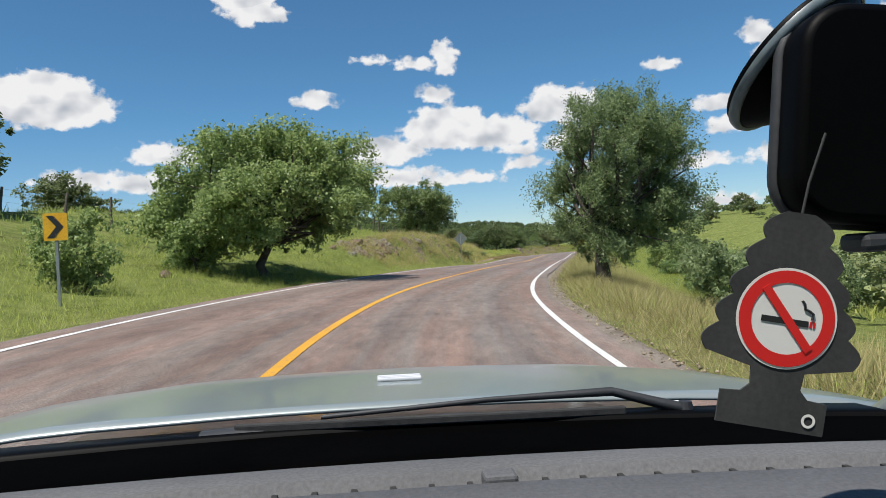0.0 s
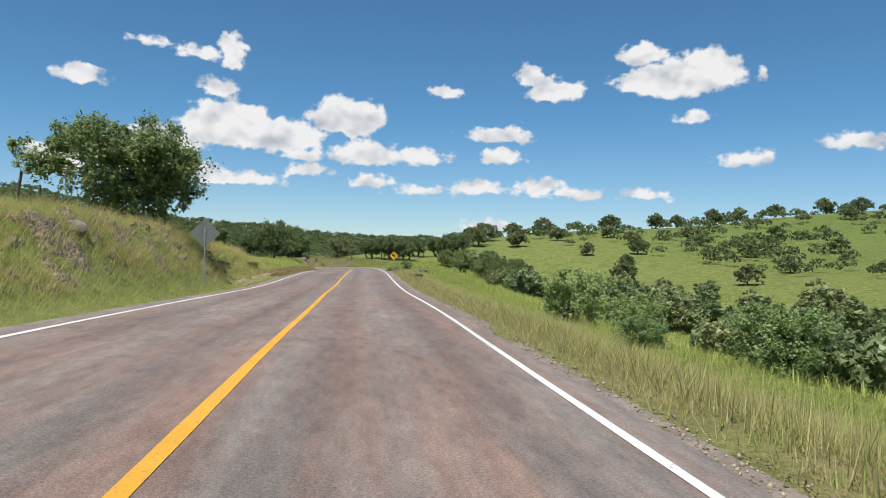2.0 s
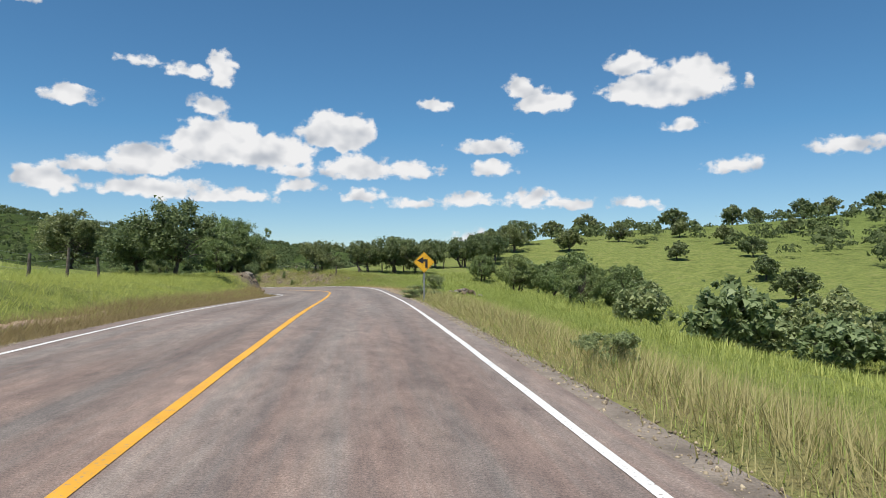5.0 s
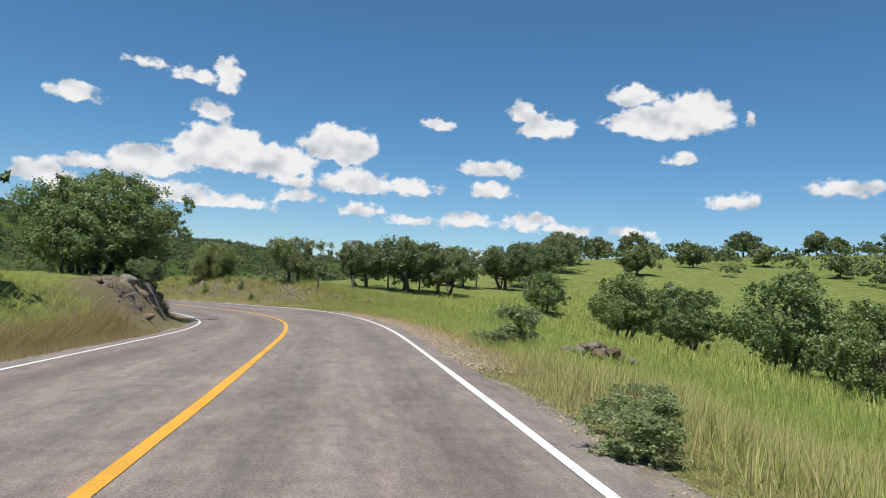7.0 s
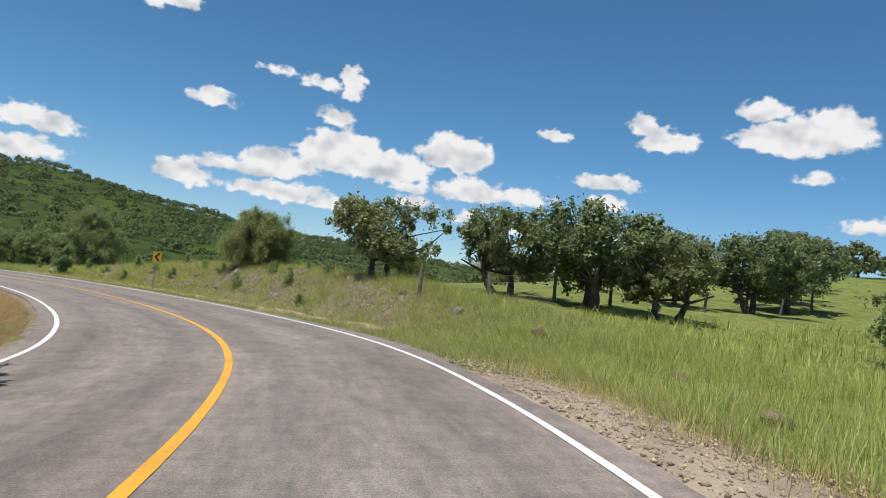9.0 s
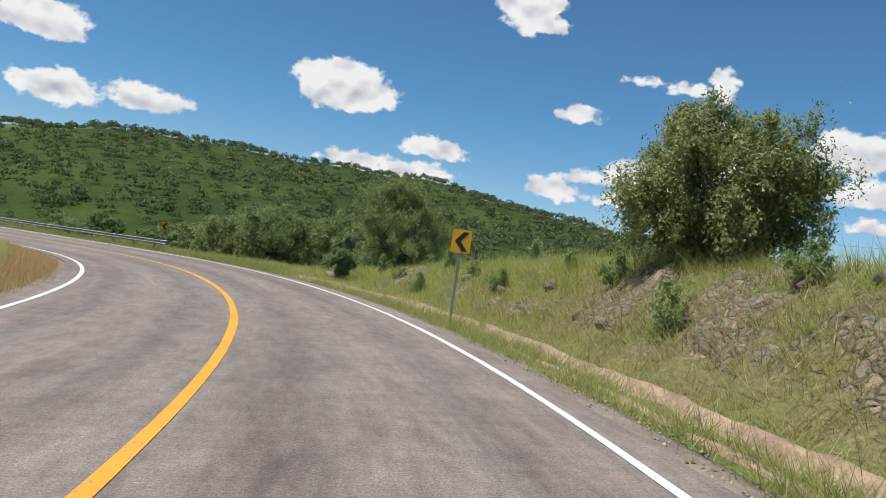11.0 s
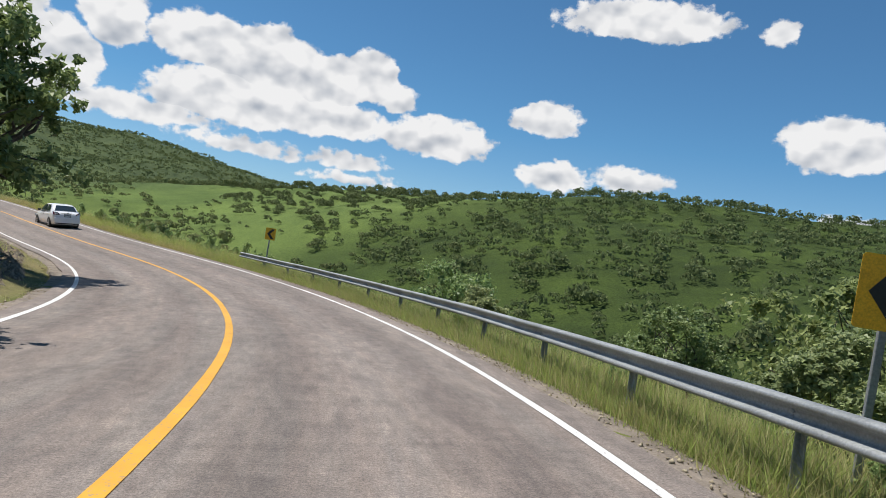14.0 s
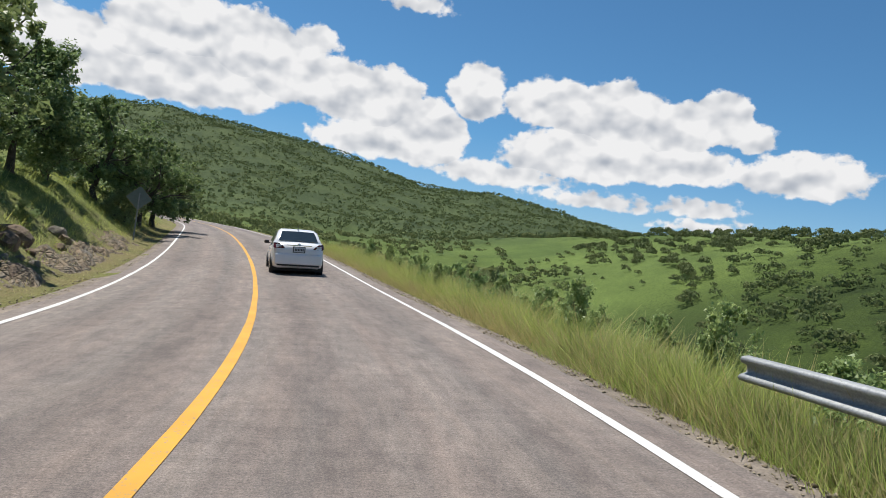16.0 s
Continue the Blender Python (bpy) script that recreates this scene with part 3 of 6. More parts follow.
c = mix(t, 1.0, c, ramp(t, drag, [(0.33, (0.94, 0.94, 0.95)), (0.5, (1.02, 1.02, 1.02)), (0.66, (1.09, 1.08, 1.07))]), "MULTIPLY")
ripple = uvnoise(3.0, 7.0, 1.0, 0.3, 0.7)
c = mix(t, 1.0, c, ramp(t, ripple, [(0.36, (0.93, 0.93, 0.93)), (0.5, (1.0, 1.0, 1.0)), (0.64, (1.05, 1.05, 1.04))]), "MULTIPLY")
crackle = uvnoise(2.2, 8.0, 1.5, 0.35, 0.7)
c = mix(t, 1.0, c, ramp(t, crackle, [(0.40, (0.84, 0.84, 0.85)), (0.5, (1.0, 1.0, 1.0)), (0.62, (1.11, 1.10, 1.08))]), "MULTIPLY")
c = mix(t, 1.0, c, ramp(t, stone, [(0.3, (0.82, 0.82, 0.82)), (0.7, (1.16, 1.16, 1.16))]), "MULTIPLY")
c = mix(t, 1.0, c, ramp(t, grit, [(0.3, (0.6, 0.6, 0.6)), (0.7, (1.36, 1.36, 1.36))]), "MULTIPLY")
# transverse wear on the bends, dark rubbed tracks, pale scuffs
rib = uvnoise(1.0, 6.0, 1.6, 7.0, 0.7)
ribbed = ramp(t, rib, [(0.36, (0.86, 0.85, 0.85)), (0.5, (1.0, 1.0, 1.0)), (0.64, (1.12, 1.11, 1.10))])
c = mix(t, along.outputs[0], c, mix(t, 1.0, c, ribbed, "MULTIPLY"))
scuff = uvnoise(1.0, 8.0, 2.4, 1.1, 0.78)
c = mix(t, 1.0, c, ramp(t, scuff, [(0.34, (0.80, 0.79, 0.79)), (0.46, (1.0, 1.0, 1.0)), (0.55, (1.03, 1.03, 1.03)), (0.68, (1.2, 1.19, 1.18))]), "MULTIPLY")
speck = uvnoise(90.0, 3.0, 1, 0.6, 0.8)
c = mix(t, 1.0, c, ramp(t, speck, [(0.34, (0.62, 0.62, 0.62)), (0.5, (1.0, 1.0, 1.0)), (0.66, (1.34, 1.33, 1.3))]), "MULTIPLY")
t.links.new(c, b.inputs["Base Color"])
bump(t, b, grit, 0.5, 0.008)


def ribbon(name, d0, d1, lift, mat, t0=-4.0, t1=26.4, cuts=1, ragged=0.0, seed=1, bedded=False):
    """A strip along the road between two distances from the yellow line; bedded: it lies on the ground where that falls away."""
    keep = (RT_ >= t0) & (RT_ <= t1)
    p, x, s = RP[keep], RX[keep], RS[keep]
    n = len(p)
    rng = np.random.RandomState(seed)
    cols, uvs = [], []
    for k in range(cuts + 1):
        d = np.full(n, d0 + (d1 - d0) * k / cuts)
        if ragged and k in (0, cuts):
            w = np.convolve(rng.randn(n + 8), np.ones(9) / 3, "valid") * ragged
            d = d + w
        q = p + x * d[:, None]
        q[:, 2] = p[:, 2] + x[:, 2] * np.clip(d, -3.8, 3.8) + lift - 0.03 * np.maximum(np.abs(d) - 3.75, 0)
        if bedded:
            out = np.abs(d) - 3.7
            low_ = land(q[:, :2]) + 0.035 - 0.14 * ss(np.abs(k / cuts - (0 if d1 > 0 else 1)) * 4 - 3)
            low_[[0, 1, -2, -1]] -= 0.12
            q[:, 2] = np.where(out > 0.15, np.minimum(q[:, 2], low_), q[:, 2])
        cols.append(q)
        uvs.append(np.stack([d, s], 1))
    v = np.stack(cols, 1).reshape(-1, 3)
    me = mesh_of(name, v, grid_faces(n, cuts + 1)[:, ::-1], [mat], np.stack(uvs, 1).reshape(-1, 2), True)
    return new(name, me)


road = tagged(ribbon("road", -3.68, 3.68, 0.0, road_mat, cuts=10, ragged=0.04), "worn reddish-grey asphalt two-lane country road", "road", kind="structure")
gravel_mat = blotchy("gravel", (0.13, 0.105, 0.082), (0.27, 0.225, 0.18), 2.0, 34.0, 0.95, relief=0.9, dist=0.03)
tan_gravel = blotchy("tan gravel", (0.20, 0.155, 0.11), (0.36, 0.29, 0.21), 1.2, 26.0, 0.95, relief=1.0, dist=0.04)
for n_verge, (side, t0, t1, wide) in enumerate(((-1, -4.0, 26.4, 4.1), (1, -4.0, 3.0, 4.1), (1, 3.0, 7.95, 4.25), (1, 7.95, 10.0, 5.7), (1, 10.0, 13.2, 4.3), (1, 13.2, 26.4, 4.4))):
    sh = ribbon("verge", *(sorted((side * 3.5, side * wide))), -0.03 - 0.005 * (n_verge % 2), tan_gravel if wide > 5 else gravel_mat, t0=t0 - 0.06, t1=t1, cuts=5, ragged=0.13, seed=5 + side, bedded=True)
    tagged(sh, "crumbling gravel shoulder beside the asphalt", "shoulder", kind="structure")


def paint(name, col):
    m, t, b = shader(name, 0.7)
    n1, n2 = mnoise(t, 1.2, 5.0), mnoise(t, 30.0, 4.0)
    c = mix(t, ramp(t, n2, [(0.30, (1, 1, 1)), (0.42, (0, 0, 0))]), col, (0.25, 0.21, 0.18))
    t.links.new(mix(t, 1.0, c, ramp(t, n1, [(0.3, (0.8, 0.8, 0.8)), (0.7, (1.05, 1.05, 1.05))]), "MULTIPLY"), b.inputs["Base Color"])
    return m


white_paint, yellow_paint = paint("white road paint", (0.62, 0.62, 0.60)), paint("yellow road paint", (0.60, 0.30, 0.02))
tagged(ribbon("centre_line", -0.064, 0.064, 0.006, yellow_paint, ragged=0.006), "solid yellow painted centre line on asphalt", "road marking", kind="structure")
tagged(ribbon("edge_line", LANE - 0.05, LANE + 0.05, 0.006, white_paint, ragged=0.006), "solid white painted edge line on asphalt", "road marking", kind="structure")
tagged(ribbon("edge_line", -LANE - 0.05, -LANE + 0.05, 0.006, white_paint, ragged=0.006, seed=3), "solid white painted edge line on asphalt", "road marking", kind="structure")


# ---- building helpers ----
def part(name, data, material, parent, label=""):
    """One mesh part under a thing or a part; data is a bmesh or a mesh."""
    if isinstance(data, bmesh.types.BMesh):
        me = bpy.data.meshes.new(name)
        data.to_mesh(me)
        data.free()
    else:
        me = data
    if material is not None and not me.materials:
        me.materials.append(material)
    ob = new(name, me)
    ob.parent = parent
    if label:
        ob["label"] = label
    return ob


def thing(name, m, label, category, group=""):
    ob = new(name)
    ob.matrix_world = m
    ob.empty_display_size = 0.3
    return tagged(ob, label, category, group)


def box(bm, size, at=(0, 0, 0), rot=None, bevel=0.0):
    """Adds a box, its edges rounded, to a bmesh."""
    m = Matrix.Translation(at) @ (rot.to_4x4() if rot is not None else Matrix()) @ Matrix.Diagonal((*size, 1))
    got = bmesh.ops.create_cube(bm, size=1.0, matrix=m)["verts"]
    if bevel:
        es = list({e for v in got for e in v.link_edges})
        bmesh.ops.bevel(bm, geom=es, offset=bevel, segments=2, affect="EDGES", profile=0.5)
    return bm


def tube(path, radii, sides=7):
    """Vertices and quads of a tapered tube along a line of points."""
    path = np.asarray(path, float)
    n = len(path)
    v, f = [], []
    d = np.gradient(path, axis=0)
    d /= np.linalg.norm(d, axis=1)[:, None] + 1e-9
    for i in range(n):
        u = np.cross(d[i], (0.31, 0.87, 0.37))
        u /= np.linalg.norm(u)
        w = np.cross(d[i], u)
        for k in range(sides):
            a = 2 * math.pi * k / sides
            v.append(path[i] + radii[i] * (math.cos(a) * u + math.sin(a) * w))
    for i in range(n - 1):
        for k in range(sides):
            a, b = i * sides + k, i * sides + (k + 1) % sides
            f.append((a, b, b + sides, a + sides))
    return np.array(v), np.array(f)


def join(pieces):
    vs, fs, o = [], [], 0
    for v, f in pieces:
        vs.append(v)
        fs.append(np.asarray(f) + o)
        o += len(v)
    return np.concatenate(vs), np.concatenate(fs)


# ---- plants ----
# leaf tones raised above real foliage, partly in place of haze
leaf_oak = leafy("oak leaves", (0.125, 0.18, 0.07), (0.30, 0.365, 0.15), through=0.42)
leaf_bright = leafy("bright leaves", (0.155, 0.24, 0.09), (0.37, 0.465, 0.19), through=0.47)
leaf_dark = leafy("dark leaves", (0.10, 0.135, 0.06), (0.25, 0.295, 0.135), through=0.4)
leaf_juniper = leafy("juniper sprays", (0.17, 0.225, 0.10), (0.36, 0.42, 0.205), through=0.46)
leaf_dull = leafy("dull juniper sprays", (0.14, 0.19, 0.075), (0.31, 0.36, 0.155), through=0.44)
leaf_grey = leafy("grey shrub leaves", (0.17, 0.22, 0.10), (0.36, 0.42, 0.21), through=0.46)
bark = blotchy("bark", (0.045, 0.036, 0.028), (0.13, 0.105, 0.085), 6.0, 38.0, 0.95, relief=0.9, dist=0.03)


def leaves(centres, radii, count, size, rng, squash=0.8, spray=False):
    """Many small leaves on twigs that stand out of uneven clumps, with gaps between them."""
    count *= 2
    n = len(centres)
    w = radii ** 2
    twigs = max(3 * n, count // (110 if spray else 42))
    own_ = rng.choice(n, twigs, p=w / w.sum())
    d = rng.randn(twigs, 3)
    d[:, 2] += 0.6
    d /= np.linalg.norm(d, axis=1)[:, None]
    reach = radii[own_] * (0.3 + 0.85 * rng.rand(twigs) ** 0.7)
    tc_ = centres[own_] + d * reach[:, None] * np.array([1, 1, squash])
    tr = radii[own_] * (0.16 + 0.22 * rng.rand(twigs))
    pick = rng.randint(0, twigs, count)
    off = rng.randn(count, 3) * 0.62
    if spray:
        off[:, 2] *= 1.35
        off += d[pick] * rng.randn(count, 1) * 0.5
    p = tc_[pick] + off * tr[pick][:, None]
    nrm = d[pick] * 0.55 + rng.randn(count, 3) * 0.8 + np.array([0, 0, 0.5])
    nrm /= np.linalg.norm(nrm, axis=1)[:, None]
    a = np.cross(nrm, rng.randn(count, 3))
    if spray:
        a += np.array([0, 0, 0.4])
    a /= np.linalg.norm(a, axis=1)[:, None]
    b = np.cross(nrm, a)
    s = size * (0.55 + 0.9 * rng.rand(count))[:, None]
    lw = 0.42 if spray else 0.66
    v = np.stack([p - a * s * 0.45 + b * s * lw * 0.62, p + a * s * 0.6, p - a * s * 0.45 - b * s * lw * 0.62], 1)
    f = np.arange(count * 3).reshape(-1, 3)
    return v.reshape(-1, 3), f


def crown_shape(rng, height, width, low, clumps, lumpy=0.35, cone=0.0, boxy=2.0):
    """Clump centres through an uneven crown from the height low upwards."""
    c = []
    hz = (height - low) / 2
    while len(c) < clumps:
        d = rng.randn(3)
        d /= np.linalg.norm(d)
        r = 0.35 + 0.6 * rng.rand() ** 0.5
        q = d * r / np.sum(np.abs(d) ** boxy) ** (1 / boxy)
        if q[2] < -0.85:
            continue
        taper = 1.0 - cone * (q[2] * 0.5 + 0.5)
        k = 1 + lumpy * (math.sin(3 * math.atan2(q[1], q[0]) + 5 * q[2]) * 0.5 + rng.randn() * 0.25)
        c.append((q[0] * width / 2 * k * taper * 0.82, q[1] * width / 2 * k * taper * 0.82, low + hz + q[2] * hz * 0.88))
    return np.array(c)


def trunk_and_limbs(rng, height, width, low, centres, girth, stems=1):
    out = []
    fork = max(low * 0.9, 0.25 * height)
    for s in range(stems):
        off = rng.randn(2) * (0.25 if stems > 1 else 0.05) * girth * 4
        lean = rng.randn(2) * 0.10 * height * (1.0 if stems > 1 else 0.15)
        top = np.array([lean[0] + off[0], lean[1] + off[1], fork])
        base = np.array([off[0], off[1], -0.25])
        mid_ = (base + top) / 2 + np.append(rng.randn(2) * 0.03 * height, 0)
        out.append(tube([base, base + (mid_ - base) * 0.35, mid_, top], [girth * 1.45, girth, girth * 0.85, girth * 0.62], 8))
        order = rng.permutation(len(centres))[: max(6, len(centres) // 3)]
        for i in order:
            c = centres[i]
            if stems > 1 and rng.rand() < 0.4:
                continue
            m1 = top + (c - top) * 0.4 + np.append(rng.randn(2) * 0.09 * width, 0.08 * height * rng.rand())
            out.append(tube([top - [0, 0, 0.1], m1, c], [girth * 0.42, girth * 0.25, girth * 0.07], 5))
    return join(out)


def make_tree(name, seed, height, width, low, leaf_mat, count, size, girth, clumps=34, label="", category="tree", cone=0.0, stems=1, spray=False, clump_r=None, squash=0.8, shift=(0, 0), boxy=2.0, lumpy=0.35):
    rng = np.random.RandomState(seed)
    c = crown_shape(rng, height, width, low, clumps, lumpy=lumpy, cone=cone, boxy=boxy)
    c[:, :2] += np.array(shift)
    r = (clump_r or width * 0.15) * (0.45 + 1.0 * rng.rand(len(c)))
    ob = thing(name, Matrix(), label, category)
    v, f = trunk_and_limbs(rng, height, width, low, c, girth, stems)
    part("trunk", mesh_of("trunk", v, f, [bark], smooth_shade=True), None, ob)
    v, f = leaves(c, r, count, size, rng, squash, spray)
    part("crown", mesh_of("crown", v, f, [leaf_mat]), None, ob)
    return ob


def stand(ob, x, y, turn=0.0, scale=(1, 1, 1), sink=0.05):
    """Set a thing on the ground."""
    ob.scale = scale
    ob.matrix_basis = Matrix.LocRotScale((x, y, ground_z(x, y) - sink), Euler((0, 0, radians(turn))), scale)
    return ob


def again(ob, x, y, turn=0.0, scale=(1, 1, 1), sink=0.05, label="", group=""):
    """A repeat of a thing on the ground elsewhere."""
    m = Matrix.LocRotScale((x, y, ground_z(x, y) - sink), Euler((0, 0, radians(turn))), None)
    old = ob.scale.copy()
    ob.scale = scale
    c = copy_thing(ob, m)
    ob.scale = old
    if label:
        c["label"] = label
    if group:
        c["group"] = group
    return c


# trees close to the road, each with its own crown
oak_left = stand(make_tree("oak_tree", 11, 5.5, 8.6, 0.55, leaf_bright, 60000, 0.095, 0.20, 150, "broad leafy green oak beside the road bank", stems=1, clump_r=0.66, boxy=2.6), -6.25, 25.8, 0)
juniper_right = stand(make_tree("juniper_tree", 12, 6.8, 5.9, 0.35, leaf_juniper, 80000, 0.075, 0.27, 215, "tall feathery grey-green juniper at the road verge", spray=True, cone=0.12, clump_r=0.52, shift=(0.8, 0.2), boxy=3.2, lumpy=0.12), 5.3, 23.4, 0)
bank_oak = stand(make_tree("oak_tree", 13, 5.9, 9.2, 0.4, leaf_oak, 20000, 0.14, 0.17, 90, "round dense oak on top of the rocky bank", clump_r=0.75), -2.4, 65.0, 40)
bend_oak = stand(make_tree("oak_tree", 14, 4.9, 7.0, 0.1, leaf_oak, 34000, 0.092, 0.17, 140, "shaggy oak on the inside of the bend", clump_r=0.55, stems=2, boxy=2.8), 12.1, 130.6, 0)
inner_oak = stand(make_tree("oak_tree", 27, 5.2, 5.3, -0.3, leaf_oak, 9500, 0.13, 0.17, 110, "shaggy oak on the bank inside the bend", clump_r=0.55, boxy=3.0), -22.0, 175.2, 30)
field_oak = stand(make_tree("oak_tree", 15, 4.6, 5.4, 0.4, leaf_dark, 8000, 0.14, 0.16, 60, "leafy oak standing in the roadside pasture", clump_r=0.65), 8.9, 116.4, 70)
round_tree = stand(make_tree("juniper_tree", 16, 3.3, 4.9, -0.2, leaf_dull, 46000, 0.072, 0.15, 80, "round juniper above the stony cutting", spray=True, clump_r=0.46, cone=0.3, boxy=2.4, lumpy=0.18, stems=3), 17.3, 163.0, 0)
cut_tree = stand(make_tree("juniper_tree", 17, 4.6, 6.4, -0.3, leaf_dull, 36000, 0.07, 0.15, 72, "dark juniper behind the bank", spray=True, cone=0.5, clump_r=0.5, boxy=2.4, stems=2), 4.4, 178.8, 0)
big_bush = stand(make_tree("thicket", 18, 3.9, 5.4, 0.1, leaf_oak, 21000, 0.072, 0.10, 90, "dense leafy thicket beside the guardrail", "bush", stems=3, clump_r=0.5), -4.2, 181.6, 0)
low_thicket = stand(make_tree("thicket", 28, 3.9, 5.4, 0.0, leaf_oak, 7500, 0.115, 0.10, 70, "dense leafy thicket below the road", "bush", stems=3, clump_r=0.55), -5.5, 188.5, 60)
low_bush = stand(make_tree("bush", 19, 2.1, 1.35, -0.1, leaf_grey, 9000, 0.05, 0.022, 26, "slim dark bush at the edge of the ditch", "bush", stems=3), 4.1, 173.65, 0)
grey_bush = stand(make_tree("bush", 20, 1.5, 1.7, 0.05, leaf_grey, 4200, 0.055, 0.03, 20, "thin-leaved roadside bush in the grass", "bush", stems=4), 25.6, 117.6, 0)
wide_oak = stand(make_tree("oak_tree", 21, 4.1, 6.0, 0.5, leaf_dark, 8000, 0.12, 0.17, 40, "spreading oak at the edge of the meadow", clump_r=0.55, stems=2), 23.3, 154.0, 0)
hill_oak = stand(make_tree("oak_tree", 22, 4.4, 5.4, 0.4, leaf_dark, 1900, 0.30, 0.17, 40, "dark oak on the hillside pasture"), 84.6, 199.0, 0)
shrub = stand(make_tree("shrub", 23, 2.2, 2.9, 0.0, leaf_grey, 4200, 0.085, 0.05, 44, "dense green shrub on the slope below the road", "shrub", stems=3), 12.5, 33.0, 0)
shrub_grey = stand(make_tree("shrub", 24, 1.9, 2.8, 0.0, leaf_bright, 4200, 0.08, 0.05, 44, "grey-green shrub on the slope below the road", "shrub", stems=3), 14.5, 38.0, 0)

weed_clump = stand(make_tree("leafy_plant", 29, 0.9, 0.9, 0.0, leaf_bright, 2200, 0.036, 0.012, 20, "pale leafy plant in the tall verge grass", "plant", stems=4, clump_r=0.16), -47.0, 190.6, 0)
side_bush = stand(make_tree("bush", 26, 2.3, 2.6, 0.0, leaf_bright, 6000, 0.09, 0.05, 60, "bright leafy bush crowding under the oak", "bush", stems=3, clump_r=0.42), -8.5, 24.6, 0)
far_shrub = stand(make_tree("shrub", 25, 2.0, 2.9, 0.0, leaf_grey, 1100, 0.21, 0.05, 26, "dense green shrub on the slope below the road", "shrub", stems=2), 30.0, 52.0, 0)
row = "oaks along the meadow's edge"
for x, y, turn, s in ((28.2, 152.0, 60, 0.95), (31.0, 149.6, 140, 1.1), (33.6, 148.6, 210, 0.9), (38.0, 156.5, 20, 0.95), (41.5, 155.0, 90, 1.0), (45.5, 158.0, 120, 1.1), (35.5, 163.0, 40, 1.0), (49, 163, 0, 1.05), (55, 170, 20, 1.1), (60, 178, 60, 1.1)):
    again(wide_oak, x, y, turn, (s, s, s * 1.02), label="spreading oak in a row along the meadow", group=row)
for x, y, turn, s in ((25.5, 163.4, 80, 0.4), (32, 168, 30, 0.7)):
    again(cut_tree, x, y, turn, (s, s, s), label="small round juniper above the cutting")
for x, y, turn, s in ((2.0, 124.0, 30, 0.95), (6.2, 120.2, 130, 0.85), (-25.5, 48.5, 0, 1.05), (-22.0, 31.0, 60, 1.35)):
    again(field_oak, x, y, turn, (s * 1.05, s * 1.05, s * 0.9), label="leafy oak on the pasture above the road")
for x, y, turn, s in ((-34.2, 177.3, 130, 1.3), (-47.0, 174.4, 10, 1.05), (-56.0, 173.5, 160, 1.25), (-64.5, 172.2, 250, 1.0), (-75.0, 171.4, 20, 1.05), (-80.0, 172.0, 60, 1.05), (-86.0, 171.0, 40, 1.1)):
    again(inner_oak, x, y, turn, (s, s, s), label="shaggy oak on the bank inside the bend", group="oaks on the inner bank")
for x, y, turn, s in ((-8.2, 184.0, 50, 0.9), (-1.0, 184.0, 200, 1.0)):
    again(big_bush, x, y, turn, (s, s, s), label="dense leafy thicket below the road", group="thickets below the road")
for x, y, turn, s in ((-11.2, 186.6, 140, 0.75), (1.4, 182.6, 20, 0.75), (-15.4, 189.0, 90, 0.75), (-21.0, 192.0, 10, 0.6)):
    again(low_thicket, x, y, turn, (s, s, s), label="dense leafy thicket below the road", group="thickets below the road")
for x, y, turn, s in ((11.4, 126.6, 30, 0.65), (11.8, 128.4, 120, 0.85), (13.2, 132.0, 200, 0.7), (-52.5, 174.5, 80, 0.8), (-60.0, 173.0, 20, 0.8), (-69.0, 171.4, 200, 0.75), (-53.6, 176.0, 130, 0.6)):
    again(low_thicket, x, y, turn, (s, s, s), label="dense thicket on the bank inside the bend", group="thickets on the inner bank")
for x, y, turn, s in ((19.65, 102.5, 30, 0.5), (20.3, 103.4, 120, 0.55), (21.8, 105.5, 60, 0.5), (23.6, 115.0, 60, 0.6), (16.2, 79.6, 90, 0.6), (-52.0, 190.4, 30, 0.8), (-58.5, 190.0, 70, 0.85), (4.3, 78.5, 30, 0.7), (2.2, 68.5, 60, 0.7)):
    again(grey_bush, x, y, turn, (s, s, s * 0.7))
for x, y, s in ((-50.0, 174.6, 0.9), (-61.0, 172.4, 0.7), (-46.0, 176.0, 0.8), (-75.0, 172.8, 0.9), (-38.0, 177.0, 0.8)):
    again(shrub, x, y, x * 41 % 360, (s, s, s), label="dark shrub on the grassy bank above the road")
again(shrub, 14.1, 130.2, 40, (0.6, 0.6, 0.6), label="grey-green shrub at the foot of the low cliff")
again(shrub, 13.8, 127.6, 140, (0.5, 0.5, 0.45), label="grey-green shrub at the foot of the low cliff")
for k in range(22):
    p, h = on_road(11.2 + 0.105 * k, 6.0 + 3.0 * (k * 0.618 % 1))
    again(weed_clump, p.x, p.y, k * 131 % 360, (0.75, 0.75, 0.6 + 0.2 * (k % 3)), label="leafy green plant on the stony cutting", group="leafy plants on the cutting")
for k in range(14):
    p, h = on_road(14.3 + 0.15 * k, 4.9 + 1.2 * (k * 0.618 % 1))
    again(weed_clump, p.x, p.y, k * 97 % 360, (0.6, 0.6, 0.6 + 0.15 * (k % 3)), label="leafy plant growing under the guardrail", group="leafy plants under the guardrail")
for k in range(12):
    p, h = on_road(16.6 + 0.1 * k, -6.2 - 2.2 * (k * 0.618 % 1))
    again(weed_clump, p.x, p.y, k * 119 % 360, (0.8, 0.8, 0.6 + 0.2 * (k % 3)), label="leafy plant on the bank inside the bend", group="leafy plants on the inner bank")
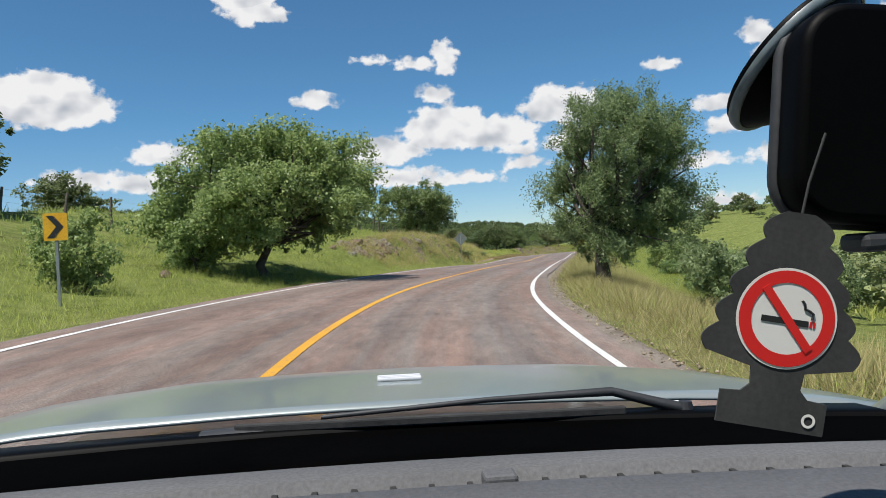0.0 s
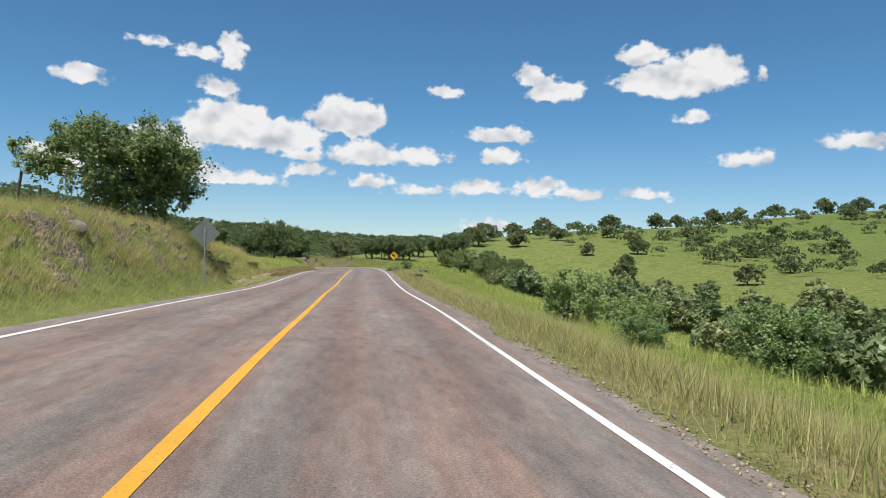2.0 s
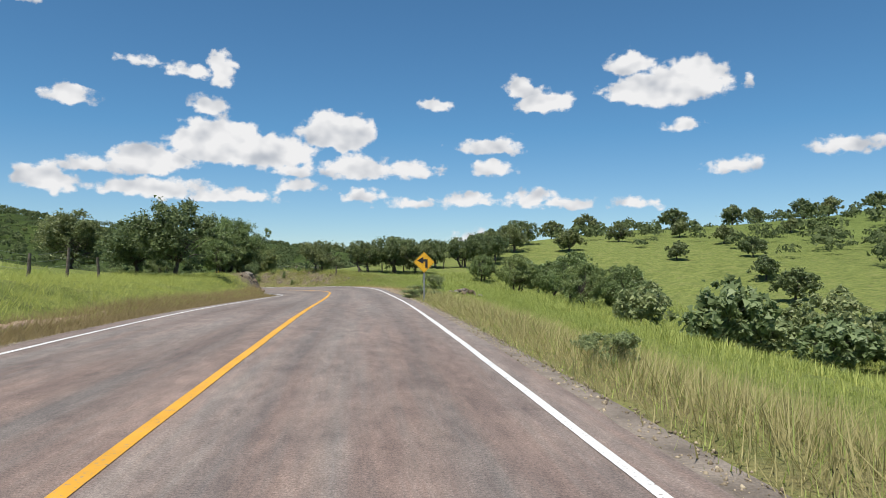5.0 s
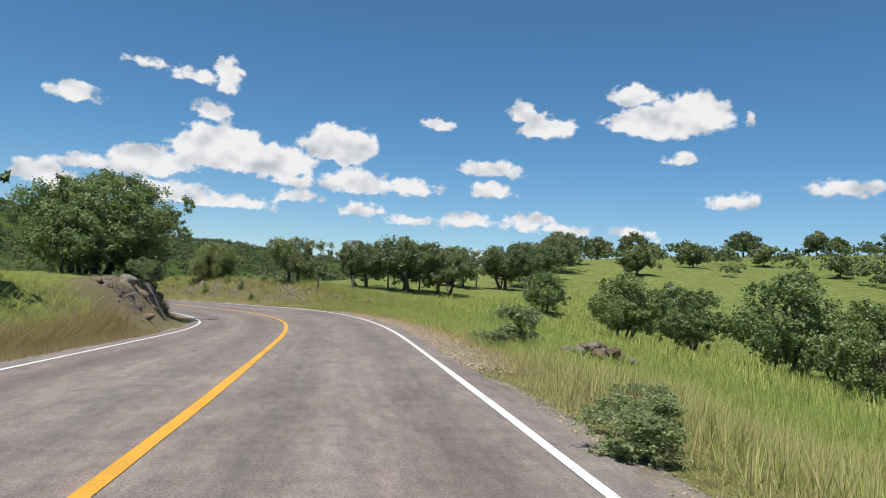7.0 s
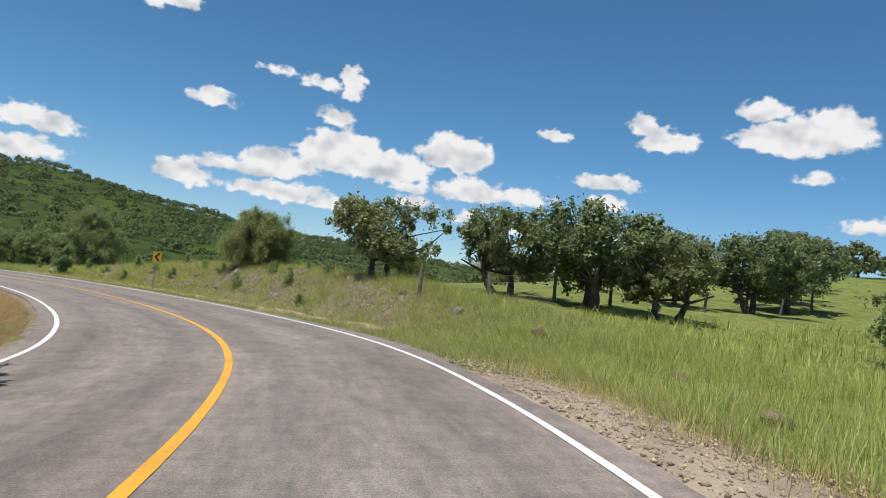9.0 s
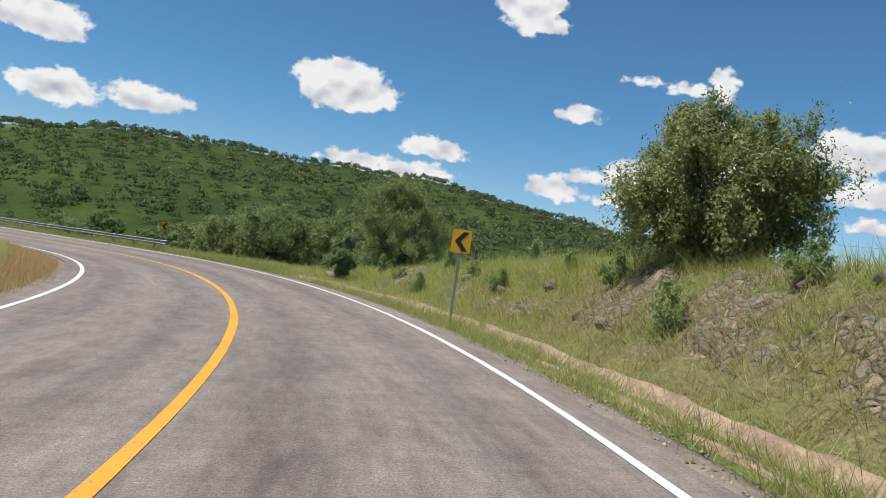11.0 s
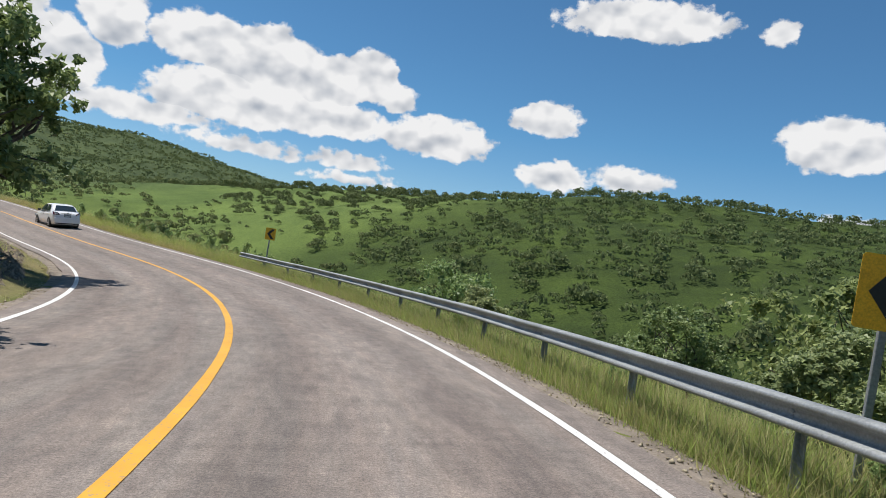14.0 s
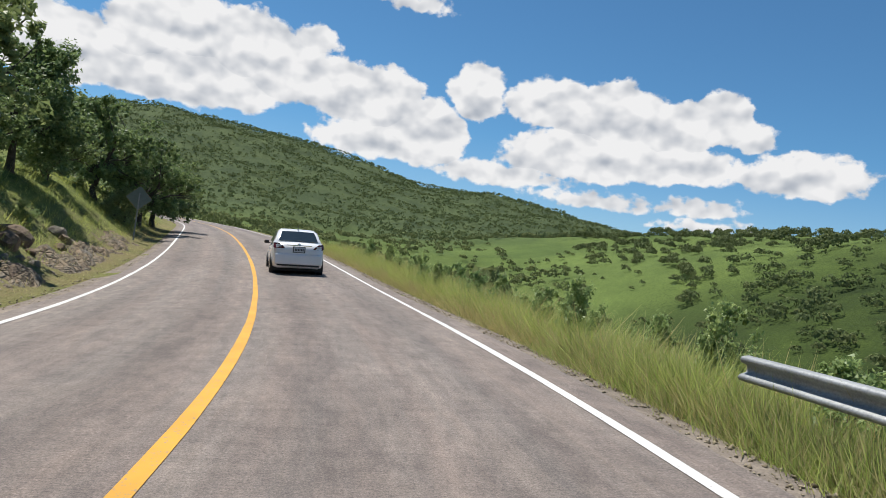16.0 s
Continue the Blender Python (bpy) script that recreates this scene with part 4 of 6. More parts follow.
again(side_bush, -8.7, 16.8, 200, (0.72, 0.72, 0.85), label="leafy green bush beside the sign post")
again(side_bush, -27.8, 190.2, 60, (0.9, 0.9, 0.9), label="pale leafy bush below the guardrail")
for k in range(24):
    p, h = on_road(16.40 + 0.09 * k, 5.6 + 2.0 * (k * 0.618 % 1))
    again(weed_clump, p.x, p.y, k * 77 % 360, (1.15, 1.15, 1.1 + 0.25 * (k % 3)), group="leafy plants beyond the guardrail")
again(low_bush, -14.5, 186.2, 40, (1.1, 1.1, 0.9), label="pale leafy bush behind the guardrail")
again(low_bush, -24.0, 188.4, 140, (1.0, 1.0, 0.7), label="pale leafy bush behind the guardrail")

# shrubs on the slope right of the first straight
rng = np.random.RandomState(5)
slope_group = "shrubs on the slope below the road"
n_ = 0
again(shrub_grey, 18.8, 60.5, 20, (1.35, 1.35, 1.4), label="tall light-green shrub below the road verge", group=slope_group)
again(shrub_grey, 20.8, 57.6, 140, (1.1, 1.1, 1.1), label="tall light-green shrub below the road verge", group=slope_group)
while n_ < 135:
    tt_, dd_ = (rng.uniform(0.3, 4.0) if n_ % 3 else rng.uniform(4.4, 8.6)), 7.6 + 34 * rng.rand() ** 0.9
    if (tt_ > 6.9 and dd_ < 15) or (tt_ > 4.0 and dd_ < 13):
        continue
    if 4.3 < tt_ < 6.7 and dd_ < 26 and rng.rand() < 0.7:
        continue
    p, h = on_road(tt_, dd_)
    if p.y > 132 and p.x < 32:
        continue
    s = rng.uniform(0.65, 1.3) * (1.25 if dd_ > 13 else 0.85)
    again((shrub, shrub_grey)[n_ % 2] if dd_ < 15 else far_shrub, p.x, p.y, rng.uniform(0, 360), (s, s, s * rng.uniform(0.8, 1.15)), group=slope_group)
    n_ += 1
for x, y, s in ((37.4, 118.6, 1.9), (40.5, 117.0, 1.8), (37.8, 130.2, 1.7), (40, 127.5, 1.6), (34.5, 112.5, 1.4), (46.4, 137.6, 1.7), (43.5, 139.5, 1.5), (39.0, 142.0, 1.4), (44, 123, 1.7)):
    again(far_shrub if x > 42 else low_thicket, x, y, x * 37 % 360, (s, s, s) if x > 42 else (s * 0.52, s * 0.52, s * 0.55), label="big dark thicket on the slope below the meadow", group=slope_group)
# single trees on the right-hand hill
for x, y, s in ((99, 190, 0.95), (62, 165, 0.75), (78, 145, 0.6), (90, 176, 0.7), (110, 186, 0.9), (120, 191, 0.8), (128, 186, 1.0), (138, 189, 1.0), (146, 184, 0.9), (155, 176, 1.0), (163, 172, 0.9), (172, 165, 1.0), (184, 156, 1.0), (72, 190, 0.8), (66, 205, 0.9), (58, 215, 0.9), (52, 222, 1.0), (45, 226, 0.9), (38, 232, 1.0), (30, 236, 1.0), (22, 240, 0.9), (70, 150, 0.6), (86, 160, 0.65), (96, 150, 0.55), (104, 165, 0.6), (75, 172, 0.7), (115, 150, 0.6), (66, 130, 0.6), (92, 132, 0.6), (58, 118, 0.65), (105, 125, 0.6), (80, 110, 0.6), (120, 120, 0.7), (64, 100, 0.6), (96, 100, 0.6), (135, 150, 0.7), (150, 140, 0.7), (12, 244, 1.0), (4, 252, 1.0), (-6, 262, 1.0), (196, 140, 1.0), (204, 126, 1.0), (212, 112, 0.9)):
    again(hill_oak, x, y, x * 53 % 360, (s * 1.1, s * 1.1, s), group="oaks on the hill")


# ---- far woods: one joined mesh for each hill ----
def woods(name, label, area, count, seed, size, mat, leaves_each, keep, scrap=0.19):
    rng = np.random.RandomState(seed)
    x0, x1, y0, y1 = area
    xy = np.stack([rng.uniform(x0, x1, count), rng.uniform(y0, y1, count)], 1)
    xy = xy[keep(xy, rng)]
    z = land(xy)
    n = len(xy)
    s = size * (0.55 + 0.8 * rng.rand(n))
    # every tree: leaves_each bent scraps of foliage over an uneven dome, on a short stem
    d = rng.randn(n, leaves_each, 3)
    d /= np.linalg.norm(d, axis=2)[:, :, None]
    d[:, :, 2] = np.abs(d[:, :, 2]) * 0.9 - 0.15
    r = 0.6 + 0.35 * rng.rand(n, leaves_each, 1) + 0.10 * np.sin(d[:, :, :1] * 5 + s[:, None, None] * 40)
    p = d * r * s[:, None, None] * np.array([1, 1, 1.0])
    p[:, :, 2] += s[:, None] * 0.65
    p[:, :, :2] += xy[:, None, :]
    p[:, :, 2] += z[:, None]
    p = p.reshape(-1, 3)
    m = len(p)
    nrm = d.reshape(-1, 3) + rng.randn(m, 3) * 0.4
    nrm /= np.linalg.norm(nrm, axis=1)[:, None]
    a = np.cross(nrm, rng.randn(m, 3))
    a /= np.linalg.norm(a, axis=1)[:, None]
    b = np.cross(nrm, a)
    k = np.repeat(s, leaves_each)[:, None] * scrap
    v = np.stack([p - a * k, p + a * k * 0.8 - b * k * 0.8, p + a * k * 0.4 + b * k], 1).reshape(-1, 3)
    ob = new(name, mesh_of(name, v, np.arange(m * 3).reshape(-1, 3), [mat]))
    return tagged(ob, label, "woods", kind="stuff")


woods_mat = leafy("far woods", (0.09, 0.115, 0.052), (0.195, 0.225, 0.105), gloss=0.95, through=0.38)


def north_keep(xy, rng):
    hgt = far_land(xy)
    dense = 0.5 + 0.9 * ss((xy[:, 0] + 225) / 60)      # oaks closer on the eastern part, darkening it in place of cloud shadow
    patchy = 0.5 + 0.5 * wavy(xy, 26, 4.0)
    return (rng.rand(len(xy)) < dense * (0.42 + 0.35 * patchy)) & (xy[:, 1] > 252 + np.clip((-xy[:, 0] - 120) * 0.1, 0, 40)) & (hgt > -11) & (xy[:, 0] > -205 - 25 * rng.rand(len(xy)))


woods("hill_woods", "scattered oaks and dense scrub on the green hill", (-520, 330, 245, 560), 13500, 31, 1.75, woods_mat, 46, north_keep)


def pasture_keep(xy, rng):
    near = xy[:, 1] > 252 + np.clip((-xy[:, 0] - 120) * 0.1, 0, 40)
    return (rng.rand(len(xy)) < 0.45 + 0.5 * wavy(xy, 34, 9.0)) & near & (far_land(xy) > -11)


woods("hill_bushes", "round dark oaks scattered over the green pasture hill", (-520, -205, 245, 560), 3900, 35, 2.1, woods_mat, 110, pasture_keep, 0.17)


def west_keep(xy, rng):
    patchy = 0.55 + 0.5 * wavy(xy, 40, 1.0)
    top = far_land(xy) / 110
    return (rng.rand(len(xy)) < np.clip(0.25 + patchy * 0.6 + top * 0.8, 0, 1)) & (xy[:, 0] < -150 - np.clip(xy[:, 1] - 200, 0, 120) * 0.3) & ~((xy[:, 1] > 245) & (xy[:, 0] > -430)) & (np.hypot(xy[:, 0] + 150, (xy[:, 1] - 160) * 0.8) > 95)


# leaves lighter than on the hill, put in for distance haze
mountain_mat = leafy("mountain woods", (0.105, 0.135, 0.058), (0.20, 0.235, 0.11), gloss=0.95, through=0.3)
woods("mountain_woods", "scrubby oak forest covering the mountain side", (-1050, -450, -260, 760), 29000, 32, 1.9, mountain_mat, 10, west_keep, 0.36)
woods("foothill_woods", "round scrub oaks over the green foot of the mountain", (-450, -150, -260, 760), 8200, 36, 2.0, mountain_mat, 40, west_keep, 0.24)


def east_keep(xy, rng):
    t_, d_, _, _ = beside(xy)
    return (rng.rand(len(xy)) < 0.35 + 0.4 * wavy(xy, 22, 3.0)) & (d_ > 58)


woods("east_woods", "loose scrub over the eastern hill", (50, 330, -60, 250), 8000, 33, 1.5, woods_mat, 50, east_keep)


def valley_keep(xy, rng):
    t_, d_, _, _ = beside(xy)
    return (rng.rand(len(xy)) < 0.3 + 0.14 * wavy(xy, 18, 6.0)) & (d_ > 14) & ((xy[:, 1] > 190) | (xy[:, 0] < -110))


woods("valley_scrub", "loose green scrub in the valley below the road", (-330, 10, 110, 275), 2900, 34, 1.6, woods_mat, 60, valley_keep)


# ---- grass ----
def grass(name, label, mat, count, seed, place, tall, blades=8, width=0.0065, lean=1.25):
    """Tufts of bent blades; place(rng, n) gives points of the plan and a height factor."""
    rng = np.random.RandomState(seed)
    xy, f = place(rng, count)
    z = land(xy)
    n = len(xy)
    a = rng.uniform(0, 2 * math.pi, (n, blades))
    r = rng.rand(n, blades) * 0.42 * (tall + 0.2)
    bx = xy[:, 0, None] + np.cos(a) * r
    by = xy[:, 1, None] + np.sin(a) * r
    h = tall * f[:, None] * (0.35 + 0.95 * rng.rand(n, blades) ** 1.3)
    tilt = lean * (0.2 + rng.rand(n, blades)) * h
    dirx, diry = np.cos(a + rng.randn(n, blades)), np.sin(a + rng.randn(n, blades))
    w = width * (0.6 + 0.8 * rng.rand(n, blades)) * (0.6 + 0.7 * h)
    sx, sy = -diry * w, dirx * w
    z0 = np.repeat(z[:, None], blades, 1)
    base = np.stack([bx, by, z0 - 0.03], -1)
    tip = base + np.stack([dirx * tilt, diry * tilt, h], -1)
    side = np.stack([sx, sy, 0 * sx], -1)
    v = np.stack([base + side, tip, base - side], 2).reshape(-1, 3)
    me = mesh_of(name, v, np.arange(n * blades * 3).reshape(-1, 3), [mat])
    return tagged(new(name, me), label, "grass", kind="stuff")


grass_green = leafy("green grass blades", (0.215, 0.275, 0.06), (0.47, 0.51, 0.16), gloss=0.6, through=0.5)
grass_olive = leafy("olive weed blades", (0.16, 0.19, 0.06), (0.38, 0.40, 0.16), gloss=0.6, through=0.5)
grass_dry = leafy("dry grass blades", (0.28, 0.245, 0.105), (0.52, 0.45, 0.225), gloss=0.7, through=0.45)
grass_rust = leafy("reddish seed grass", (0.23, 0.165, 0.085), (0.40, 0.30, 0.155), gloss=0.7, through=0.45)


def along_road(t0, t1, d0, d1, bias=1.0, patch=None):
    def place(rng, n):
        t = rng.uniform(t0, t1, n)
        d = d0 + (d1 - d0) * rng.rand(n) ** bias
        x = np.interp(t, RT_, RP[:, 0]) + np.cos(np.interp(t, RT_, RH)) * d
        y = np.interp(t, RT_, RP[:, 1]) + np.sin(np.interp(t, RT_, RH)) * d
        xy = np.stack([x, y], 1)
        f = np.clip((np.abs(d) - 3.7) / 1.2, 0.5, 1.0)
        if patch is not None:
            ok = rng.rand(n) < np.clip(0.5 + 0.9 * wavy(xy, patch, t0), 0.08, 1.0)
            xy, f = xy[ok], f[ok]
        t_, d_, _, _ = beside(xy)
        ok = np.abs(d_) > 3.72
        return xy[ok], f[ok]
    return place


grass("left_grass", "fresh green grass on the bank beside the road", grass_green, 17000, 41, along_road(-0.6, 5.8, -4.0, -13.0, 1.2), 0.3)
grass("bank_grass", "fresh green grass on the low bank", grass_green, 8000, 65, along_road(5.6, 8.7, -4.7, -13.0, 1.3), 0.3)
grass("right_grass", "tall green grass on the verge beside the road", grass_green, 13000, 42, along_road(6.9, 10.3, 5.3, 13.0, 1.1), 0.36)
grass("slope_grass", "tall green grass on the slope below the road", grass_green, 10000, 59, along_road(2.2, 7.0, 6.0, 13.0, 1.1), 0.36)
grass("near_right_grass", "short green grass on the verge beside the road", grass_green, 3500, 43, along_road(-0.6, 7.6, 4.0, 7.0, 1.0), 0.36)
grass("dry_grass", "straw-coloured dry grass along the road verge", grass_dry, 19000, 44, along_road(-0.5, 8.1, 4.05, 8.4, 0.9), 0.42)
grass("bank_straw", "pale dry tussocks on top of the rocky bank", grass_dry, 5500, 73, along_road(2.6, 5.9, -5.2, -9.0, 1.0, 1.6), 0.46)
grass("straw_grass", "straw-coloured dry grass among green tufts", grass_dry, 5000, 45, along_road(5.0, 20.0, 4.4, 8.0, 1.2, 2.5), 0.4)
grass("rust_grass", "reddish seeding grass at the inner road edge", grass_rust, 9000, 46, along_road(5.4, 8.8, -3.95, -5.3, 1.3), 0.4)
grass("bend_rust", "reddish seeding grass at the inner edge of the bend", grass_rust, 6500, 74, along_road(9.6, 14.0, -3.95, -5.2, 1.3), 0.36)
grass("bend_grass", "green weeds on the bank above the ditch", grass_olive, 15000, 47, along_road(10.0, 13.6, 5.1, 12.0, 1.2), 0.3)
grass("cutting_green", "short green weeds over the stony cutting", grass_green, 7000, 75, along_road(10.2, 13.4, 5.2, 9.0, 1.0, 1.4), 0.24)
grass("ditch_grass", "rough weeds on the road side of the ditch", grass_olive, 6500, 66, along_road(10.0, 13.6, 3.95, 4.75, 1.0, 1.2), 0.42)
grass("rail_grass", "mixed weeds below the guardrail", grass_olive, 12000, 48, along_road(13.3, 20.0, 4.3, 9.0, 1.2), 0.42)
grass("rail_straw", "tawny seeding grass below the guardrail", grass_dry, 11000, 49, along_road(13.3, 20.0, 4.3, 7.0, 1.2, 2.5), 0.45)
grass("cutting_straw", "dull dry grass over the stony cutting", grass_dry, 3500, 60, along_road(10.1, 13.4, 5.2, 9.0, 1.0, 2.5), 0.26)
grass("inner_grass", "green grass on the bank inside the bend", grass_green, 9000, 50, along_road(10.0, 20.0, -5.3, -12.0, 1.1), 0.34)
grass("inner_straw", "dry grass on the bank inside the bend", grass_dry, 2500, 51, along_road(10.0, 20.0, -4.0, -6.0, 1.3, 1.2), 0.30)
grass("meadow_grass", "long green meadow grass beyond the verge", grass_green, 9000, 52, along_road(6.4, 10.6, 12.0, 32.0, 1.0), 0.4, blades=6, width=0.02)
grass("pasture_grass", "green pasture grass on the rise above the road", grass_green, 9000, 53, along_road(-0.6, 8.0, -12.0, -32.0, 1.2), 0.36, blades=6, width=0.02)
grass("slope_tufts", "rough green tussocks on the slope below the road", grass_green, 9000, 71, along_road(-0.5, 8.0, 12.0, 42.0, 1.0), 0.42, 6, 0.022)
grass("cutting_weeds", "lush green weeds over the end of the cutting", grass_green, 5500, 72, along_road(12.0, 13.6, 5.2, 9.5, 1.0), 0.28)
grass("tall_weeds", "tall seeding weeds beyond the guardrail's end", grass_green, 8500, 54, along_road(16.35, 19.0, 4.7, 8.0, 1.0, 1.3), 0.7, 10, 0.006)
grass("tall_straw", "tall tawny seed heads beyond the guardrail's end", grass_dry, 2400, 55, along_road(16.3, 19.0, 5.2, 8.0, 1.0, 1.2), 0.8, 10, 0.005)
grass("edge_straw", "tawny dry grass at the road edge", grass_dry, 3500, 68, along_road(16.4, 19.5, 4.3, 5.4, 1.0), 0.4)
grass("bank_top_weeds", "tall weeds on top of the cutting", grass_green, 1300, 56, along_road(10.4, 12.8, 8.0, 9.6, 1.0), 0.5, 8, 0.006, 0.6)
grass("rail_edge_grass", "short weeds round the guardrail posts", grass_green, 8500, 57, along_road(13.2, 16.7, 4.2, 5.3, 1.0), 0.48)
grass("rail_edge_straw", "tawny dry grass along the guardrail", grass_dry, 6000, 67, along_road(13.4, 16.7, 4.2, 5.2, 1.0), 0.5)
grass("pebble_weeds", "sparse dry weeds in the wide gravel shoulder", grass_dry, 1800, 58, along_road(7.9, 10.0, 4.4, 6.0, 0.6), 0.22)


# ---- loose stones of the shoulders ----
def pebbles(name, label, mat, count, seed, t0, t1, d0, d1, s0, s1):
    """Small broken stones, each of eight faces, strewn along a shoulder."""
    rng = np.random.RandomState(seed)
    xy, _ = along_road(t0, t1, d0, d1)(rng, count)
    n = len(xy)
    base = np.array([(1, 0, 0), (0, 1, 0), (-1, 0, 0), (0, -1, 0), (0, 0, 0.8), (0, 0, -0.8)])
    tri_ = np.array([(0, 1, 4), (1, 2, 4), (2, 3, 4), (3, 0, 4), (1, 0, 5), (2, 1, 5), (3, 2, 5), (0, 3, 5)])
    size = s0 + (s1 - s0) * rng.rand(n, 1, 1) ** 2.5
    v = (base[None] * (0.6 + 0.7 * rng.rand(n, 6, 1)) + rng.randn(n, 6, 3) * 0.15) * size
    a = rng.uniform(0, 6.28, n)
    x = v[:, :, 0] * np.cos(a)[:, None] - v[:, :, 1] * np.sin(a)[:, None] + xy[:, 0, None]
    y = v[:, :, 0] * np.sin(a)[:, None] + v[:, :, 1] * np.cos(a)[:, None] + xy[:, 1, None]
    t_, d_, zr, bk = beside(xy)
    z = v[:, :, 2] + np.maximum(land(xy), zr + np.clip(d_, -3.8, 3.8) * np.tan(bk) - 0.03 - 0.03 * np.maximum(np.abs(d_) - 3.75, 0))[:, None]
    vv = np.stack([x, y, z], -1).reshape(-1, 3)
    ff = (tri_[None] + (np.arange(n) * 6)[:, None, None]).reshape(-1, 3)
    return tagged(new(name, mesh_of(name, vv, ff, [mat])), label, "gravel", kind="stuff")


stone_mat = leafy("shoulder stones", (0.17, 0.13, 0.095), (0.46, 0.375, 0.28), gloss=0.9, through=0.0)
pebbles("shoulder_stones", "tan and reddish broken stones of the wide shoulder", stone_mat, 8000, 61, 7.9, 10.1, 3.75, 5.6, 0.01, 0.036)
pebbles("edge_gravel", "grey-brown loose gravel along the asphalt edge", stone_mat, 6000, 62, -0.5, 7.9, 3.74, 4.15, 0.008, 0.03)
pebbles("bend_gravel", "grey-brown loose gravel along the asphalt edge", stone_mat, 6000, 63, 10.1, 18.5, 3.74, 4.15, 0.008, 0.03)
pebbles("inner_gravel", "grey-brown loose gravel along the inner edge", stone_mat, 6000, 64, 5.0, 18.5, -3.74, -4.2, 0.008, 0.03)


# ---- roadside furniture ----
galv = blotchy("galvanised steel", (0.23, 0.24, 0.24), (0.39, 0.4, 0.4), 1.2, 40.0, 0.58, 0.6, 0.15, 0.004)
sign_yellow = blotchy("yellow reflective sheet", (0.72, 0.36, 0.015), (0.80, 0.43, 0.02), 4.0, 60.0, 0.5, relief=0.05, dist=0.002)
sign_black = blotchy("black sign paint", (0.012, 0.012, 0.012), (0.022, 0.022, 0.022), 5.0, 60.0, 0.5, relief=0.05, dist=0.002)
sign_back = blotchy("grey sign back", (0.14, 0.165, 0.15), (0.20, 0.225, 0.205), 3.0, 40.0, 0.6, 0.3, 0.1, 0.003)
wood_post = blotchy("weathered fence wood", (0.07, 0.055, 0.042), (0.19, 0.155, 0.125), 5.0, 45.0, 0.95, relief=0.8, dist=0.02)
concrete = blotchy("pinkish ditch concrete", (0.20, 0.13, 0.09), (0.44, 0.315, 0.22), 2.2, 18.0, 0.92, relief=0.9, dist=0.03)
rock_mat = blotchy("brown volcanic rock", (0.085, 0.062, 0.042), (0.26, 0.185, 0.125), 1.6, 16.0, 0.95, relief=0.9, dist=0.05)
rock_grey = blotchy("grey field rock", (0.12, 0.104, 0.084), (0.28, 0.245, 0.195), 1.6, 16.0, 0.95, relief=0.9, dist=0.05)


def flat_shape(pts, thick, y=0.0):
    """A plate in the xz plane, its face towards -y."""
    bm = bmesh.new()
    vs = [bm.verts.new((x, y, z)) for x, z in pts]
    f = bm.faces.new(vs)
    got = bmesh.ops.extrude_face_region(bm, geom=[f])["geom"]
    for v in got:
        if isinstance(v, bmesh.types.BMVert):
            v.co.y += thick
    bmesh.ops.recalc_face_normals(bm, faces=bm.faces)
    return bm


def rounded(w, h, r, turn=0.0, n=4):
    pts = []
    for cx, cz, a0 in ((w / 2 - r, h / 2 - r, 0), (-w / 2 + r, h / 2 - r, 90), (-w / 2 + r, -h / 2 + r, 180), (w / 2 - r, -h / 2 + r, 270)):
        for k in range(n + 1):
            a = radians(a0 + 90 * k / n)
            x, z = cx + r * math.cos(a), cz + r * math.sin(a)
            pts.append((x * math.cos(turn) - z * math.sin(turn), x * math.sin(turn) + z * math.cos(turn)))
    return pts


def post_mesh(height, r=0.03):
    bm = bmesh.new()
    box(bm, (r * 2, r * 1.2, height), (0, 0.02, height / 2), bevel=0.006)
    return bm


def chevron_sign(x, y, z_mid, facing, mirror=1, lean=0.0, label=""):
    g0 = ground_z(x, y)
    ob = thing("chevron_sign", pose(x, y, g0, lean, lean * 0.6, facing), label, "road sign", "chevron signs along the bends")
    h = z_mid - g0
    part("post", post_mesh(h + 0.2), galv, ob, "grey steel post")
    pl = part("panel", flat_shape([(a, b + h) for a, b in rounded(0.45, 0.54, 0.03)], 0.004, -0.006), sign_yellow, ob)
    arrow = [(-0.15, 0.0), (0.03, 0.22), (0.165, 0.22), (-0.015, 0.0), (0.165, -0.22), (0.03, -0.22)]
    part("chevron", flat_shape([(a * mirror, b + h) for a, b in arrow], 0.003, -0.0105), sign_black, pl, "black chevron arrow")
    for zz in (-0.16, 0.16):
        bm = bmesh.new()
        bmesh.ops.create_uvsphere(bm, u_segments=8, v_segments=5, radius=0.011, matrix=Matrix.Translation((0, -0.011, h + zz)))
        part("bolt", bm, galv, ob)
    return ob


